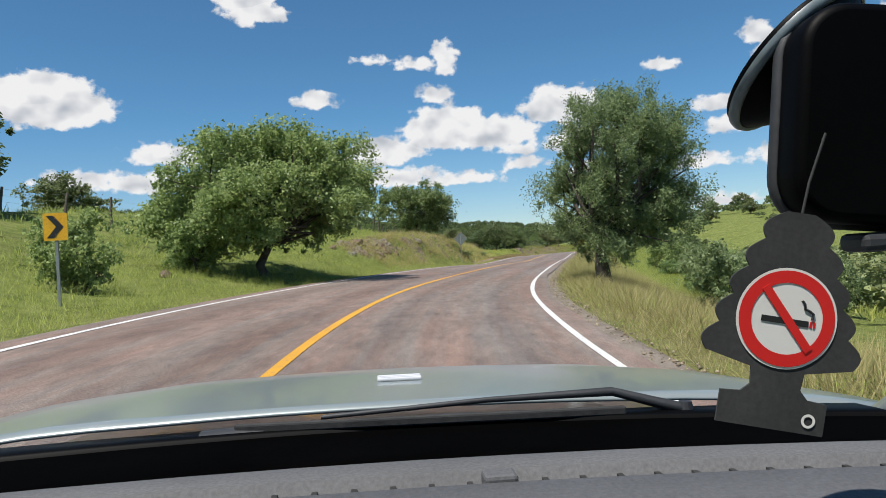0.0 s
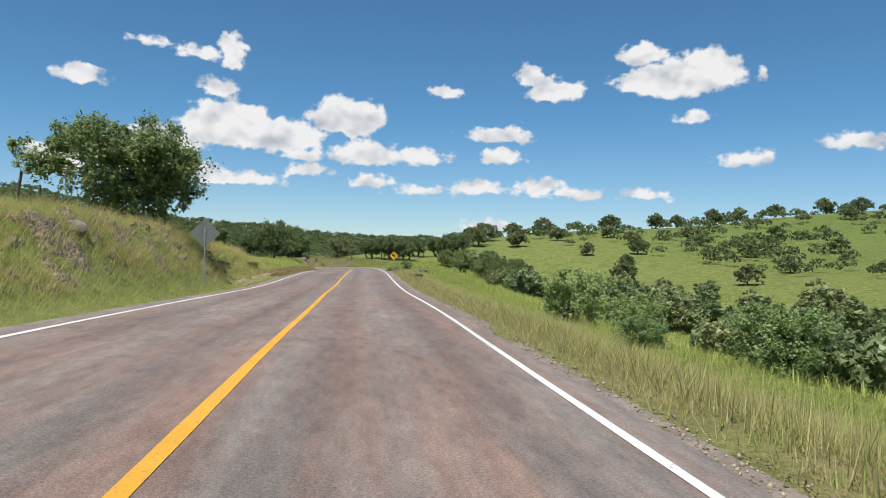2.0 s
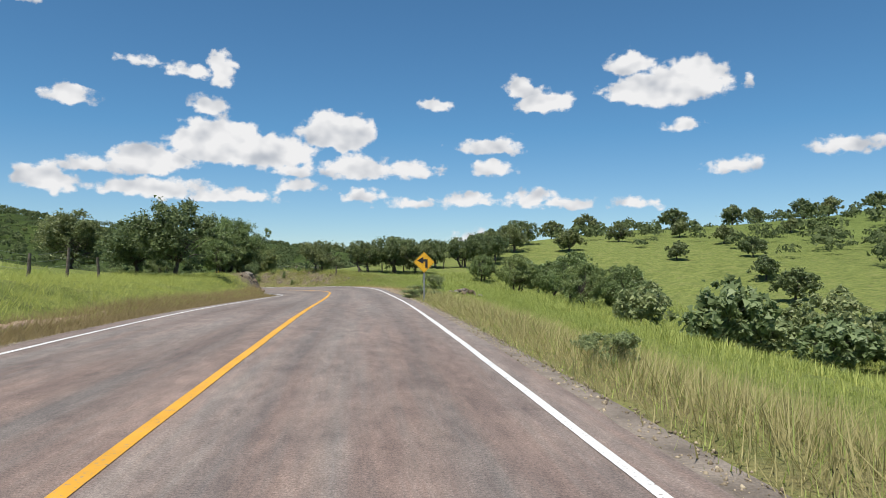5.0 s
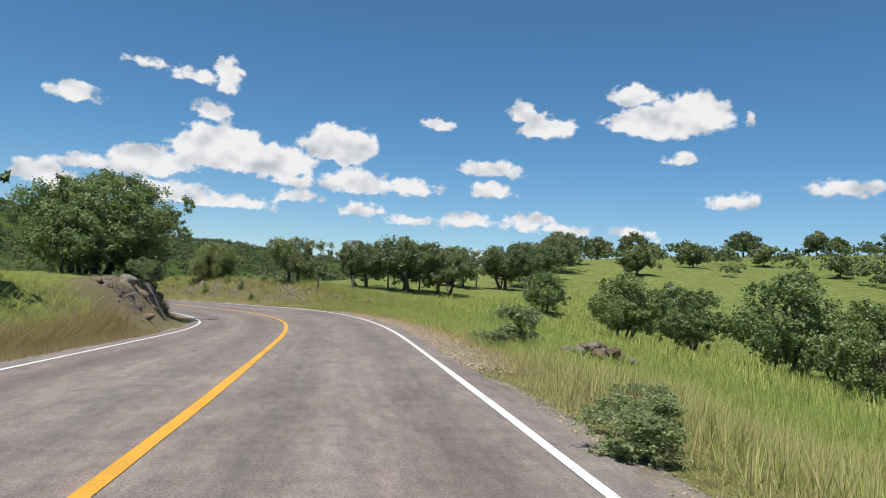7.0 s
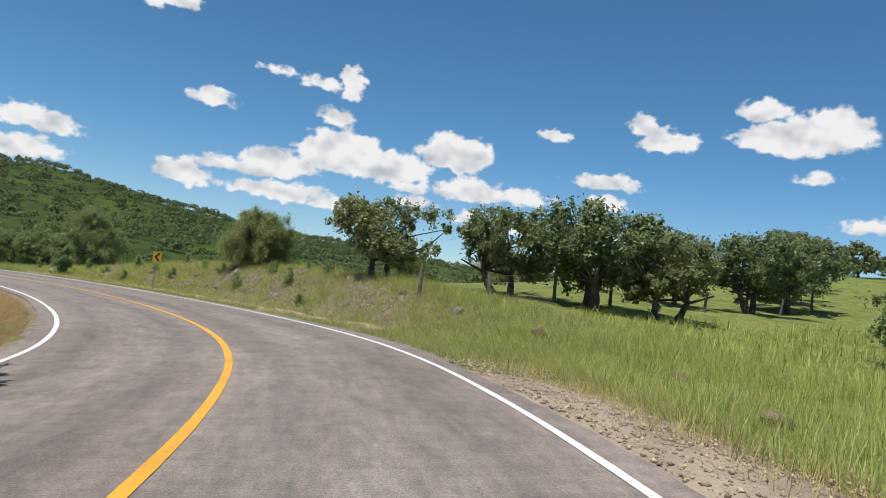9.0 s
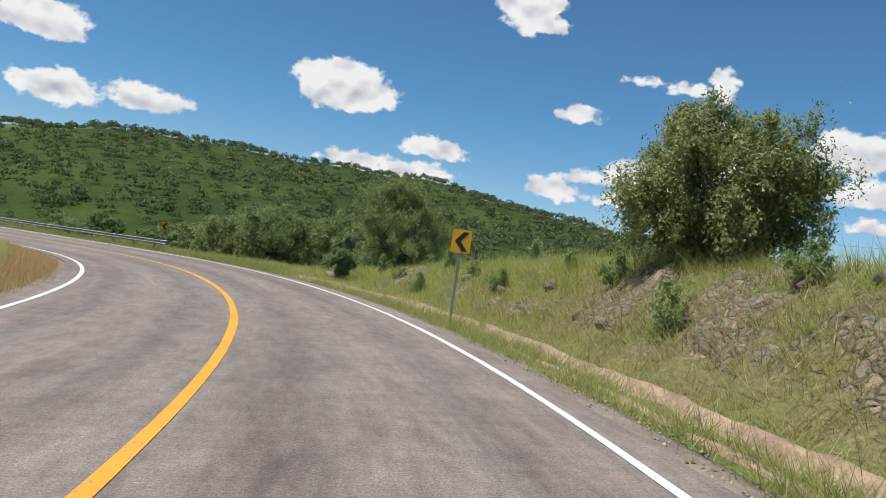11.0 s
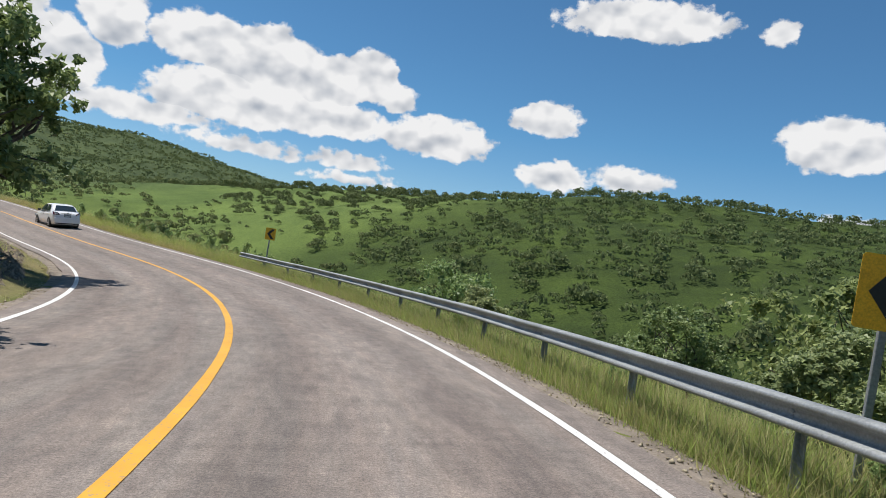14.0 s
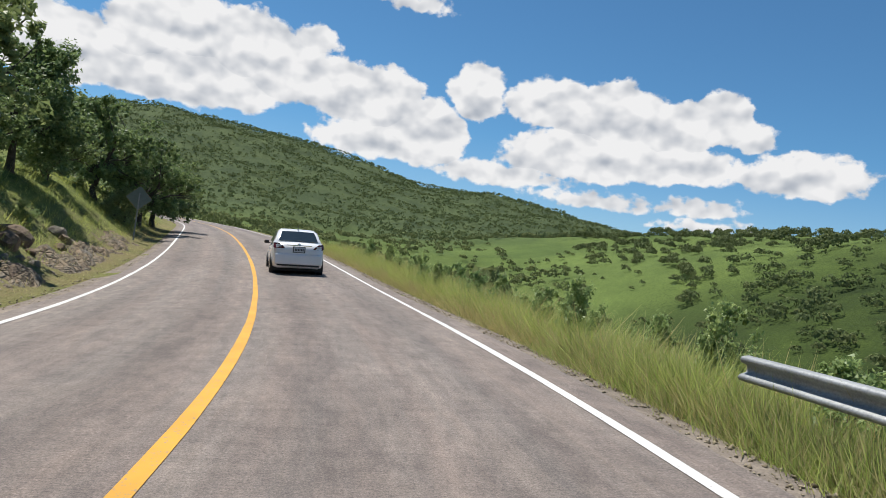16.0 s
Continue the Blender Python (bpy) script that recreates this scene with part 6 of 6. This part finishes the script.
def saloon(m, label):
    ob = thing("car", m, label, "car")
    st = [(0.0, 0.60, 0.36, 0.80), (0.05, 0.74, 0.26, 0.95), (0.25, 0.81, 0.22, 1.05), (0.6, 0.84, 0.20, 1.07), (1.0, 0.848, 0.18, 1.02), (1.6, 0.848, 0.18, 0.98), (2.6, 0.845, 0.18, 0.95), (3.2, 0.84, 0.18, 0.94), (3.7, 0.82, 0.19, 0.86), (4.15, 0.77, 0.21, 0.76), (4.36, 0.66, 0.24, 0.66), (4.42, 0.50, 0.32, 0.58)]
    v, f = lower_body(st)
    part("body", capped(v, f, 18, white_body, "body"), None, ob)
    # greenhouse
    cab = [(0.42, 0.66, 1.03, 1.045), (0.62, 0.65, 1.04, 1.24), (0.85, 0.62, 1.04, 1.42), (1.15, 0.59, 1.02, 1.50), (1.7, 0.58, 1.0, 1.525), (2.3, 0.58, 0.97, 1.51), (2.65, 0.60, 0.96, 1.43), (3.05, 0.64, 0.95, 1.18), (3.3, 0.67, 0.93, 0.95)]
    rows = []
    for y, w, lo, hi in cab:
        wl_ = 0.79
        rows.append([(wl_, y, lo), (w + (wl_ - w) * 0.55, y, lo + 0.45 * (hi - lo)), (w + 0.03, y, lo + 0.85 * (hi - lo)), (w * 0.9, y, hi - 0.01), (w * 0.5, y, hi), (-w * 0.5, y, hi), (-w * 0.9, y, hi - 0.01), (-w - 0.03, y, lo + 0.85 * (hi - lo)), (-w - (wl_ - w) * 0.55, y, lo + 0.45 * (hi - lo)), (-wl_, y, lo)])
    v, f = loft(rows)
    part("cabin", capped(v, f, 10, white_body, "cabin"), None, ob)
    # panes, a few millimetres proud of the cabin
    def pane(name, quad, off):
        bm = bmesh.new()
        a, b, c, d = (Vector(q) for q in quad)
        nrm = (b - a).cross(d - a).normalized() * off
        grid = []
        for i in range(7):
            r_ = []
            for j in range(5):
                u, w_ = i / 6, j / 4
                bulge = math.sin(u * math.pi) * 0.02
                q = (a * (1 - u) + b * u) * (1 - w_) + (d * (1 - u) + c * u) * w_ + nrm * (1 + bulge / abs(off))
                r_.append(bm.verts.new(q))
            grid.append(r_)
        for i in range(6):
            for j in range(4):
                fc = bm.faces.new((grid[i][j], grid[i + 1][j], grid[i + 1][j + 1], grid[i][j + 1]))
                fc.smooth = True
        return part(name, bm, dark_glass, ob, "dark tinted glass")
    pane("rear_window", [(-0.64, 0.455, 1.085), (0.64, 0.455, 1.085), (0.52, 0.80, 1.40), (-0.52, 0.80, 1.40)], 0.022)
    pane("windscreen", [(0.68, 3.23, 0.99), (-0.68, 3.23, 0.99), (-0.54, 2.70, 1.41), (0.54, 2.70, 1.41)], 0.02)
    for s in (-1, 1):
        for y0, y1, y2, y3 in ((0.95, 1.70, 1.68, 1.12), (1.78, 2.86, 2.50, 1.76)):
            q = [(s * 0.775, y0, 1.06), (s * 0.775, y1, 1.03), (s * 0.635, y2, 1.42), (s * 0.635, y3, 1.42)]
            pane("side_window", q if s > 0 else [q[1], q[0], q[3], q[2]], 0.024)
        # lamps
        bm = bmesh.new()
        pts = [(0.44, 0.02, 0.86), (0.74, 0.09, 0.84), (0.80, 0.20, 0.88), (0.79, 0.30, 1.03), (0.62, 0.06, 1.02), (0.50, 0.03, 0.93)]
        vs = [bm.verts.new((s * x * 1.012, y - 0.035, z)) for x, y, z in pts]
        fc = bm.faces.new(vs if s < 0 else vs[::-1])
        got = bmesh.ops.extrude_face_region(bm, geom=[fc])["geom"]
        for e in got:
            if isinstance(e, bmesh.types.BMVert):
                e.co.y += 0.06
        bmesh.ops.recalc_face_normals(bm, faces=bm.faces)
        lamp = part("tail_light", bm, lamp_red, ob, "dark red tail light")
        bm = bmesh.new()
        box(bm, (0.16, 0.02, 0.05), (s * 0.64, 0.035, 0.93), Matrix.Rotation(s * 0.25, 3, "Z"), 0.008)
        part("reversing_lens", bm, lamp_clear, lamp, "clear lens strip")
        bm = bmesh.new()
        box(bm, (0.30, 0.16, 0.14), (s * 0.66, 4.20, 0.66), Matrix.Rotation(-s * 0.5, 3, "Z"), 0.03)
        part("headlight", bm, lamp_clear, ob)
        bm = bmesh.new()
        box(bm, (0.16, 0.10, 0.12), (s * 0.93, 2.80, 1.04), bevel=0.03)
        box(bm, (0.08, 0.03, 0.03), (s * 0.83, 2.82, 1.0), bevel=0.008)
        part("mirror", bm, black_trim, ob, "black door mirror")
        for y in (1.25, 2.15):
            bm = bmesh.new()
            box(bm, (0.03, 0.17, 0.03), (s * 0.845, y, 0.86), bevel=0.01)
            part("door_handle", bm, white_body, ob)
        # wheel arches are dark rings behind the wheels
        for y in (0.86, 3.46):
            bm = bmesh.new()
            bmesh.ops.create_cone(bm, cap_ends=True, segments=28, radius1=0.345, radius2=0.345, depth=0.10, matrix=Matrix.Translation((s * 0.805, y, 0.32)) @ Matrix.Rotation(math.pi / 2, 4, "Y"))
            part("wheel_arch", bm, black_trim, ob, "dark wheel arch")
            wheel(ob, s * 0.775, y, 0.30, s)
    bm = bmesh.new()
    box(bm, (1.54, 0.14, 0.36), (0, 0.03, 0.515), bevel=0.06)
    bumper = part("rear_bumper", bm, white_body, ob)
    bm = bmesh.new()
    box(bm, (1.36, 0.10, 0.045), (0, 0.02, 0.315), bevel=0.015)
    part("bumper_skirt", bm, black_trim, bumper, "black lower skirt")
    bm = bmesh.new()
    box(bm, (0.80, 0.025, 0.03), (0, -0.005, 0.965), bevel=0.008)
    part("boot_strip", bm, chrome, ob, "bright boot strip")
    bm = bmesh.new()
    box(bm, (0.34, 0.012, 0.16), (0, -0.012, 0.83), bevel=0.004)
    plate = part("number_plate", bm, plate_mat, ob, "plain number plate in a dark frame")
    bm = bmesh.new()
    for k in range(6):
        box(bm, (0.03, 0.004, 0.07), (-0.125 + 0.05 * k, -0.02, 0.825))
    part("plate_bars", bm, black_trim, plate)
    bm = bmesh.new()
    box(bm, (0.40, 0.006, 0.20), (0, -0.004, 0.83), bevel=0.002)
    part("plate_frame", bm, black_trim, plate)
    bm = bmesh.new()
    bmesh.ops.create_uvsphere(bm, u_segments=14, v_segments=8, radius=0.045, matrix=Matrix.Translation((0, 0.005, 1.0)) @ Matrix.Diagonal((1, 0.3, 0.8, 1)))
    part("badge", bm, chrome, ob)
    bm = bmesh.new()
    box(bm, (1.62, 3.3, 0.10), (0, 2.2, 0.16), bevel=0.03)
    part("underbody", bm, black_trim, ob)
    bm = bmesh.new()
    bmesh.ops.create_cone(bm, cap_ends=True, segments=10, radius1=0.02, radius2=0.01, depth=0.2, matrix=Matrix.Translation((0, 1.0, 1.56)) @ Matrix.Rotation(-0.6, 4, "X"))
    part("aerial", bm, black_trim, ob)
    return ob


rear, h_car = on_road(17.62, 1.36)
b_car = np.interp(17.7, RT_, RB)
saloon(Matrix.Translation(rear) @ Matrix.Rotation(h_car, 4, "Z") @ Matrix.Rotation(-b_car, 4, "Y"), "white four-door saloon driving ahead on the road")


# ---- the car that the film was taken from, as it stands at the start ----
silver_green = car_paint("silver-green car paint", (0.28, 0.315, 0.31), 0.36)
silver_green.node_tree.nodes["Principled BSDF"].inputs["Metallic"].default_value = 0.3
dash_grey = blotchy("grey dashboard plastic", (0.075, 0.075, 0.078), (0.105, 0.105, 0.108), 3.0, 220.0, 0.75, relief=0.35, dist=0.002)
cowl_grey = blotchy("dark cowl plastic", (0.014, 0.015, 0.017), (0.034, 0.036, 0.039), 4.0, 60.0, 0.6, relief=0.2, dist=0.003)

# trim black far below real plastic: the cabin's shade is in the colour
shade_black = blotchy("black trim with its shade", (0.0006, 0.0006, 0.0006), (0.0012, 0.0012, 0.0012), 6.0, 90.0, 0.95, relief=0.1, dist=0.002)
shade_black.node_tree.nodes["Principled BSDF"].inputs["Specular IOR Level"].default_value = 0.01
# black plastic taken near zero: the shade under the roof is in it
case_black = blotchy("black device plastic", (0.0008, 0.0008, 0.0009), (0.0016, 0.0016, 0.0018), 6.0, 90.0, 0.5, relief=0.05, dist=0.001)
case_black.node_tree.nodes["Principled BSDF"].inputs["Specular IOR Level"].default_value = 0.06
pale_rim = blotchy("pale clear rubber", (0.10, 0.13, 0.14), (0.15, 0.185, 0.195), 9.0, 80.0, 0.4, relief=0.05, dist=0.001)

home = Matrix.Translation((0, 0, 0)) @ Matrix.Rotation(radians(5.8), 4, "Z") @ Matrix.Rotation(radians(1.6), 4, "Y")
own = thing("car", home, "silver-green car with its grey dashboard and wipers", "car")


def hood_z(x, y):
    return 1.003 - 0.085 * (y - 1.17) - 0.13 * max(0.0, y - 1.85) ** 2 - 0.04 * (abs(x) / 0.86) ** 2.4


rows = []
for k in range(19):
    y = 1.165 + (2.52 - 1.165) * k / 18
    w = 0.86 - 0.06 * (k / 18) ** 2
    rows.append([(w * (j / 9 - 1), y - 0.05 * (j / 9 - 1) ** 2 * (1 if k == 0 else 0) - 0.10 * (j / 9 - 1) ** 2 * (k / 18) ** 2, hood_z(w * (j / 9 - 1), y) + 0.004 * math.exp(-((abs(j / 9 - 1) - 0.62) / 0.08) ** 2)) for j in range(19)])
v, f = loft(rows)
hood = part("hood", mesh_of("hood", v, f, [silver_green], smooth_shade=True), None, own)
sol = hood.modifiers.new("thick", "SOLIDIFY")
sol.thickness, sol.offset = 0.006, -1
bm = bmesh.new()
for s in (-1, 0, 1):
    box(bm, (0.10, 0.012, 0.008), (0.02, 1.62 + 0.018 * s, hood_z(0, 1.62) + 0.006), bevel=0.003)
part("washer_nozzle", bm, lamp_clear, hood, "small bright slotted nozzle")
st = [(-1.85, 0.55, 0.40, 0.78), (-1.78, 0.74, 0.28, 0.92), (-1.4, 0.83, 0.2, 0.95), (-0.6, 0.86, 0.18, 0.93), (0.4, 0.86, 0.18, 0.92), (1.0, 0.86, 0.18, 0.93), (1.3, 0.855, 0.18, 0.90), (1.9, 0.84, 0.19, 0.84), (2.3, 0.80, 0.2, 0.74), (2.58, 0.68, 0.24, 0.62), (2.64, 0.5, 0.32, 0.55)]
v, f = lower_body(st)
part("body", capped(v, f, 18, silver_green, "body"), None, own)
bm = bmesh.new()
box(bm, (1.22, 1.75, 0.035), (0, -0.72, 1.455), bevel=0.015)
part("roof", bm, silver_green, own)
for s in (-1, 1):
    for path in ([(0.60, 0.12, 1.45), (0.72, 0.70, 1.18), (0.80, 1.12, 0.93)], [(0.61, -0.60, 1.45), (0.80, -0.62, 0.92)], [(0.58, -1.50, 1.45), (0.76, -1.72, 0.92)]):
        v, f = tube([(s * x, y, z) for x, y, z in path], [0.03] * len(path), 6)
        part("pillar", mesh_of("pillar", v, f, [silver_green], smooth_shade=True), None, own)
    for y in (-1.25, 1.86):
        bm = bmesh.new()
        bmesh.ops.create_cone(bm, cap_ends=True, segments=26, radius1=0.345, radius2=0.345, depth=0.10, matrix=Matrix.Translation((s * 0.82, y, 0.32)) @ Matrix.Rotation(math.pi / 2, 4, "Y"))
        part("wheel_arch", bm, black_trim, own, "dark wheel arch")
        wheel(own, s * 0.80, y, 0.30, s)
    bm = bmesh.new()
    box(bm, (0.28, 0.2, 0.14), (s * 0.62, 2.44, 0.64), Matrix.Rotation(-s * 0.45, 3, "Z"), 0.03)
    part("headlight", bm, lamp_clear, own)
# dashboard: black trough under windscreen, shade in its colour; grey pad with vent slot
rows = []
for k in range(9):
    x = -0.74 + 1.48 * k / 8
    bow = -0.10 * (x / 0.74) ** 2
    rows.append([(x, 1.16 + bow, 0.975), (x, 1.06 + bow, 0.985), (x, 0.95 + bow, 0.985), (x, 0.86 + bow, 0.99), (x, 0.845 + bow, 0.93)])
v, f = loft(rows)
part("trough", mesh_of("trough", v, f, [shade_black], smooth_shade=False), None, own, "black windscreen base, shade put into its colour")
rows = []
prof = [(0.845, 0.97), (0.835, 1.008), (0.80, 1.018), (0.742, 1.020), (0.738, 1.000), (0.718, 1.000), (0.712, 1.016), (0.62, 1.008), (0.50, 0.985), (0.40, 0.945), (0.34, 0.88)]
for k in range(13):
    x = -0.74 + 1.48 * k / 12
    bow = -0.07 * (x / 0.74) ** 2
    rows.append([(x, y + bow, z) for y, z in prof])
v, f = loft(rows)
dash = part("dashboard", mesh_of("dashboard", v, f, [dash_grey]), None, own, "grey grained dashboard top")
for k in range(34):
    x = -0.66 + 1.32 * k / 33
    part("vent_rib", box(bmesh.new(), (0.006, 0.022, 0.012), (x, 0.729 - 0.07 * (x / 0.74) ** 2, 1.004)), black_trim, dash)
bm = bmesh.new()
box(bm, (0.035, 0.03, 0.02), (0.09, 0.727, 1.012), bevel=0.004)
part("vent_divider", bm, dash_grey, dash)


def wiper(x0, y0, x1, y1, label):
    z0 = 0.996
    v, f = tube([(x0, y0, z0 - 0.01), (x0 * 0.8 + x1 * 0.2, y0 * 0.8 + y1 * 0.2 + 0.01, z0 + 0.022), (x0 * 0.45 + x1 * 0.55, y0 * 0.45 + y1 * 0.55, z0 + 0.02), (x1, y1, z0 + 0.005)], [0.011, 0.008, 0.005, 0.004], 6)
    arm = part("wiper", mesh_of("wiper", v, f, [cowl_grey], smooth_shade=True), None, own, label)
    dx, dy = x1 - x0, y1 - y0
    bm = bmesh.new()
    ln = math.hypot(dx, dy)
    box(bm, (ln * 1.05, 0.012, 0.014), ((x0 * 0.3 + x1 * 0.7), (y0 * 0.3 + y1 * 0.7) - 0.012, z0 - 0.004), Matrix.Rotation(math.atan2(dy, dx), 3, "Z"), 0.003)
    part("blade", bm, rubber, arm, "black rubber blade")
    bm = bmesh.new()
    bmesh.ops.create_cone(bm, cap_ends=True, segments=16, radius1=0.014, radius2=0.010, depth=0.014, matrix=Matrix.Translation((x0, y0, z0 - 0.004)))
    part("pivot_cap", bm, cowl_grey, arm, "round grey pivot cap")


wiper(0.46, 1.10, -0.12, 1.12, "grey wiper arm lying on the cowl")
# one moulded cowl strip between the hood's edge and the glass
rows = []
for k in range(33):
    x = -0.74 + 1.48 * k / 32
    bow = -0.10 * (x / 0.74) ** 2
    rows.append([(x, 1.172 + bow * 0.6, 0.975), (x, 1.160 + bow * 0.75, 0.984), (x, 1.135 + bow, 0.987), (x, 1.110 + bow, 0.988), (x, 1.104 + bow, 0.985), (x, 1.098 + bow, 0.970)])
v, f = loft(rows)
cowl = part("cowl", mesh_of("cowl", v, f, [case_black], smooth_shade=True), None, own, "black moulded windscreen cowl")
for x0, x1 in ((-0.30, -0.06), (0.02, 0.16), (0.22, 0.34)):
    rows = []
    for k in range(9):
        x = x0 + (x1 - x0) * k / 8
        bow = -0.10 * (x / 0.74) ** 2
        w = 0.5 + 0.5 * math.sin(math.pi * k / 8)
        rows.append([(x, 1.150 + bow, 0.9875), (x, 1.140 + bow, 0.9885 + 0.004 * w), (x, 1.120 + bow, 0.9895 + 0.004 * w), (x, 1.112 + bow, 0.9885)])
    v, f = loft(rows)
    part("cowl_cover", mesh_of("cowl_cover", v, f, [cowl_grey], smooth_shade=True), None, cowl, "dark grey cover on the cowl")

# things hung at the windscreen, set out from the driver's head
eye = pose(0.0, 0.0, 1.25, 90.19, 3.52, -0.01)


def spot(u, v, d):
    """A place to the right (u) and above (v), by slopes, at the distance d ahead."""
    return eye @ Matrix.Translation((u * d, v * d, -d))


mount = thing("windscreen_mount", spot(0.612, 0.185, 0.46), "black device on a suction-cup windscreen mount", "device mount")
def rounded_slab(w, h, r, layers):
    """A slab with rounded corners: layers of (depth, inset) from front to back."""
    rows = []
    for z, inset in layers:
        ring = []
        for cx, cy, a0 in ((1, 1, 0), (-1, 1, 90), (-1, -1, 180), (1, -1, 270)):
            for k in range(9):
                a = radians(a0 + 11.25 * k)
                ring.append((cx * (w / 2 - r) + (r - inset) * math.cos(a), cy * (h / 2 - r) + (r - inset) * math.sin(a), z))
        rows.append(ring)
    v, f = loft(rows, close=True)
    n = len(rows[0])
    bm = bmesh.new()
    vs = [bm.verts.new(q) for q in v]
    for q in f:
        bm.faces.new([vs[i] for i in q]).smooth = True
    bm.faces.new(vs[:n])
    bm.faces.new(vs[-n:])
    bmesh.ops.recalc_face_normals(bm, faces=bm.faces)
    return bm


tilt = Matrix.Translation((0.014, -0.002, 0.0)) @ Matrix.Rotation(radians(-3), 4, "Z")
bm = rounded_slab(0.150, 0.138, 0.030, [(0.021, 0.006), (0.019, 0.002), (0.015, 0.0), (-0.004, 0.0), (-0.016, 0.003), (-0.021, 0.010)])
case = part("case", bm, case_black, mount, "black device case")
case.matrix_local = tilt
bm = rounded_slab(0.156, 0.144, 0.033, [(-0.006, 0.003), (-0.008, 0.0), (-0.013, 0.0), (-0.016, 0.004)])
rim = part("case_rim", bm, cowl_grey, mount, "greyish rim of the case")
rim.matrix_local = tilt
bm = bmesh.new()
box(bm, (0.10, 0.012, 0.03), (0.03, -0.078, 0.004), Matrix.Rotation(radians(4), 3, "Z"), 0.004)
part("lower_clip", bm, cowl_grey, mount, "grey clip below the case")
v, f = spin([(0.0, 0.058), (0.006, 0.060), (0.010, 0.056), (0.022, 0.044), (0.034, 0.026), (0.046, 0.018), (0.07, 0.016), (0.07, 0.0)], 32)
cup = part("suction_cup", mesh_of("suction_cup", v, f, [case_black], smooth_shade=True), None, mount, "black rubber suction cup")
cup.matrix_local = Matrix.Translation((-0.0285, 0.055, -0.060)) @ Vector((0.546, -0.686, 0.47)).to_track_quat("X", "Z").to_matrix().to_4x4()
v, f = spin([(0.004, 0.0600), (0.007, 0.0605), (0.010, 0.0590), (0.011, 0.0560), (0.008, 0.0560)], 48)
part("cup_edge", mesh_of("cup_edge", v, f, [pale_rim], smooth_shade=True), None, cup, "bright clear edge of the cup")

card_mat = blotchy("black air freshener card", (0.022, 0.022, 0.022), (0.045, 0.045, 0.044), 20.0, 300.0, 0.85, relief=0.1, dist=0.001)
red_print = shader("red print", 0.5)[0]
red_print.node_tree.nodes["Principled BSDF"].inputs["Base Color"].default_value = (0.62, 0.015, 0.012, 1)
white_print = shader("white print", 0.5)[0]
white_print.node_tree.nodes["Principled BSDF"].inputs["Base Color"].default_value = (0.72, 0.70, 0.66, 1)
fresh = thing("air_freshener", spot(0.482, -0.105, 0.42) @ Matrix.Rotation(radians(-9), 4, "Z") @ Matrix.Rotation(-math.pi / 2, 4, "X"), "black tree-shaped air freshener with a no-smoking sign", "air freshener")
outline = []
for s in (1, -1):
    side_pts = []
    for k in range(61):
        u = k / 60                       # from the tip down to the lowest boughs
        env = 0.012 + 0.036 * u ** 0.75
        lobe = 0.006 * abs(math.sin(u * math.pi * 5.0)) - 0.004
        side_pts.append((s * (env + lobe), 0.066 - 0.088 * u))
    side_pts += [(s * 0.016, -0.028), (s * 0.015, -0.038), (s * 0.020, -0.043), (s * 0.032, -0.044), (s * 0.032, -0.063)]
    outline += side_pts if s > 0 else side_pts[::-1]
part("card", flat_shape(outline, 0.0016), card_mat, fresh)


def ring_shape(r0, r1, y, n=48):
    bm = bmesh.new()
    a = [bm.verts.new((r1 * math.cos(2 * math.pi * k / n), y, 0.003 + r1 * math.sin(2 * math.pi * k / n))) for k in range(n)]
    if r0 <= 0:
        bm.faces.new(a)
        return bm
    b = [bm.verts.new((r0 * math.cos(2 * math.pi * k / n), y, 0.003 + r0 * math.sin(2 * math.pi * k / n))) for k in range(n)]
    for k in range(n):
        bm.faces.new((a[k], a[(k + 1) % n], b[(k + 1) % n], b[k]))
    return bm


sticker = part("sign_disc", ring_shape(0, 0.0300, -0.0006), white_print, fresh, "round white no-smoking sign")
part("red_ring", ring_shape(0.0212, 0.0285, -0.0010), red_print, sticker, "red ring")
bm = bmesh.new()
box(bm, (0.0050, 0.0004, 0.046), (0, -0.0013, 0.003), Matrix.Rotation(radians(-42), 3, "Y"))
part("red_slash", bm, red_print, sticker, "red slash")
bm = bmesh.new()
box(bm, (0.028, 0.0003, 0.0036), (-0.001, -0.0009, 0.0015))
part("cigarette", bm, sign_black, sticker, "black cigarette shape")
bm = bmesh.new()
for k in range(2):
    box(bm, (0.0012, 0.0003, 0.0036), (0.0145 + 0.002 * k, -0.0009, 0.0015))
part("ember", bm, red_print, sticker)
v, f = tube([(0.0150, -0.0009, 0.0045), (0.0152, -0.0009, 0.008), (0.0125, -0.0009, 0.0095), (0.0100, -0.0009, 0.0100), (0.0095, -0.0009, 0.0130), (0.0075, -0.0009, 0.0150)], [0.0008] * 6, 5)
part("smoke", mesh_of("smoke", v, f, [cowl_grey]), None, sticker, "grey smoke curl")
bm = ring_shape(0.0026, 0.0042, -0.0006, 24)
bmesh.ops.translate(bm, verts=bm.verts, vec=(0.022, 0, -0.058))
part("mark", bm, white_print, fresh, "small white ring mark")
v, f = tube([(0.0, 0.001, 0.060), (0.002, 0.002, 0.085), (0.006, 0.0, 0.115)], [0.0009] * 3, 5)
part("string", mesh_of("string", v, f, [card_mat]), None, fresh, "thin elastic string")
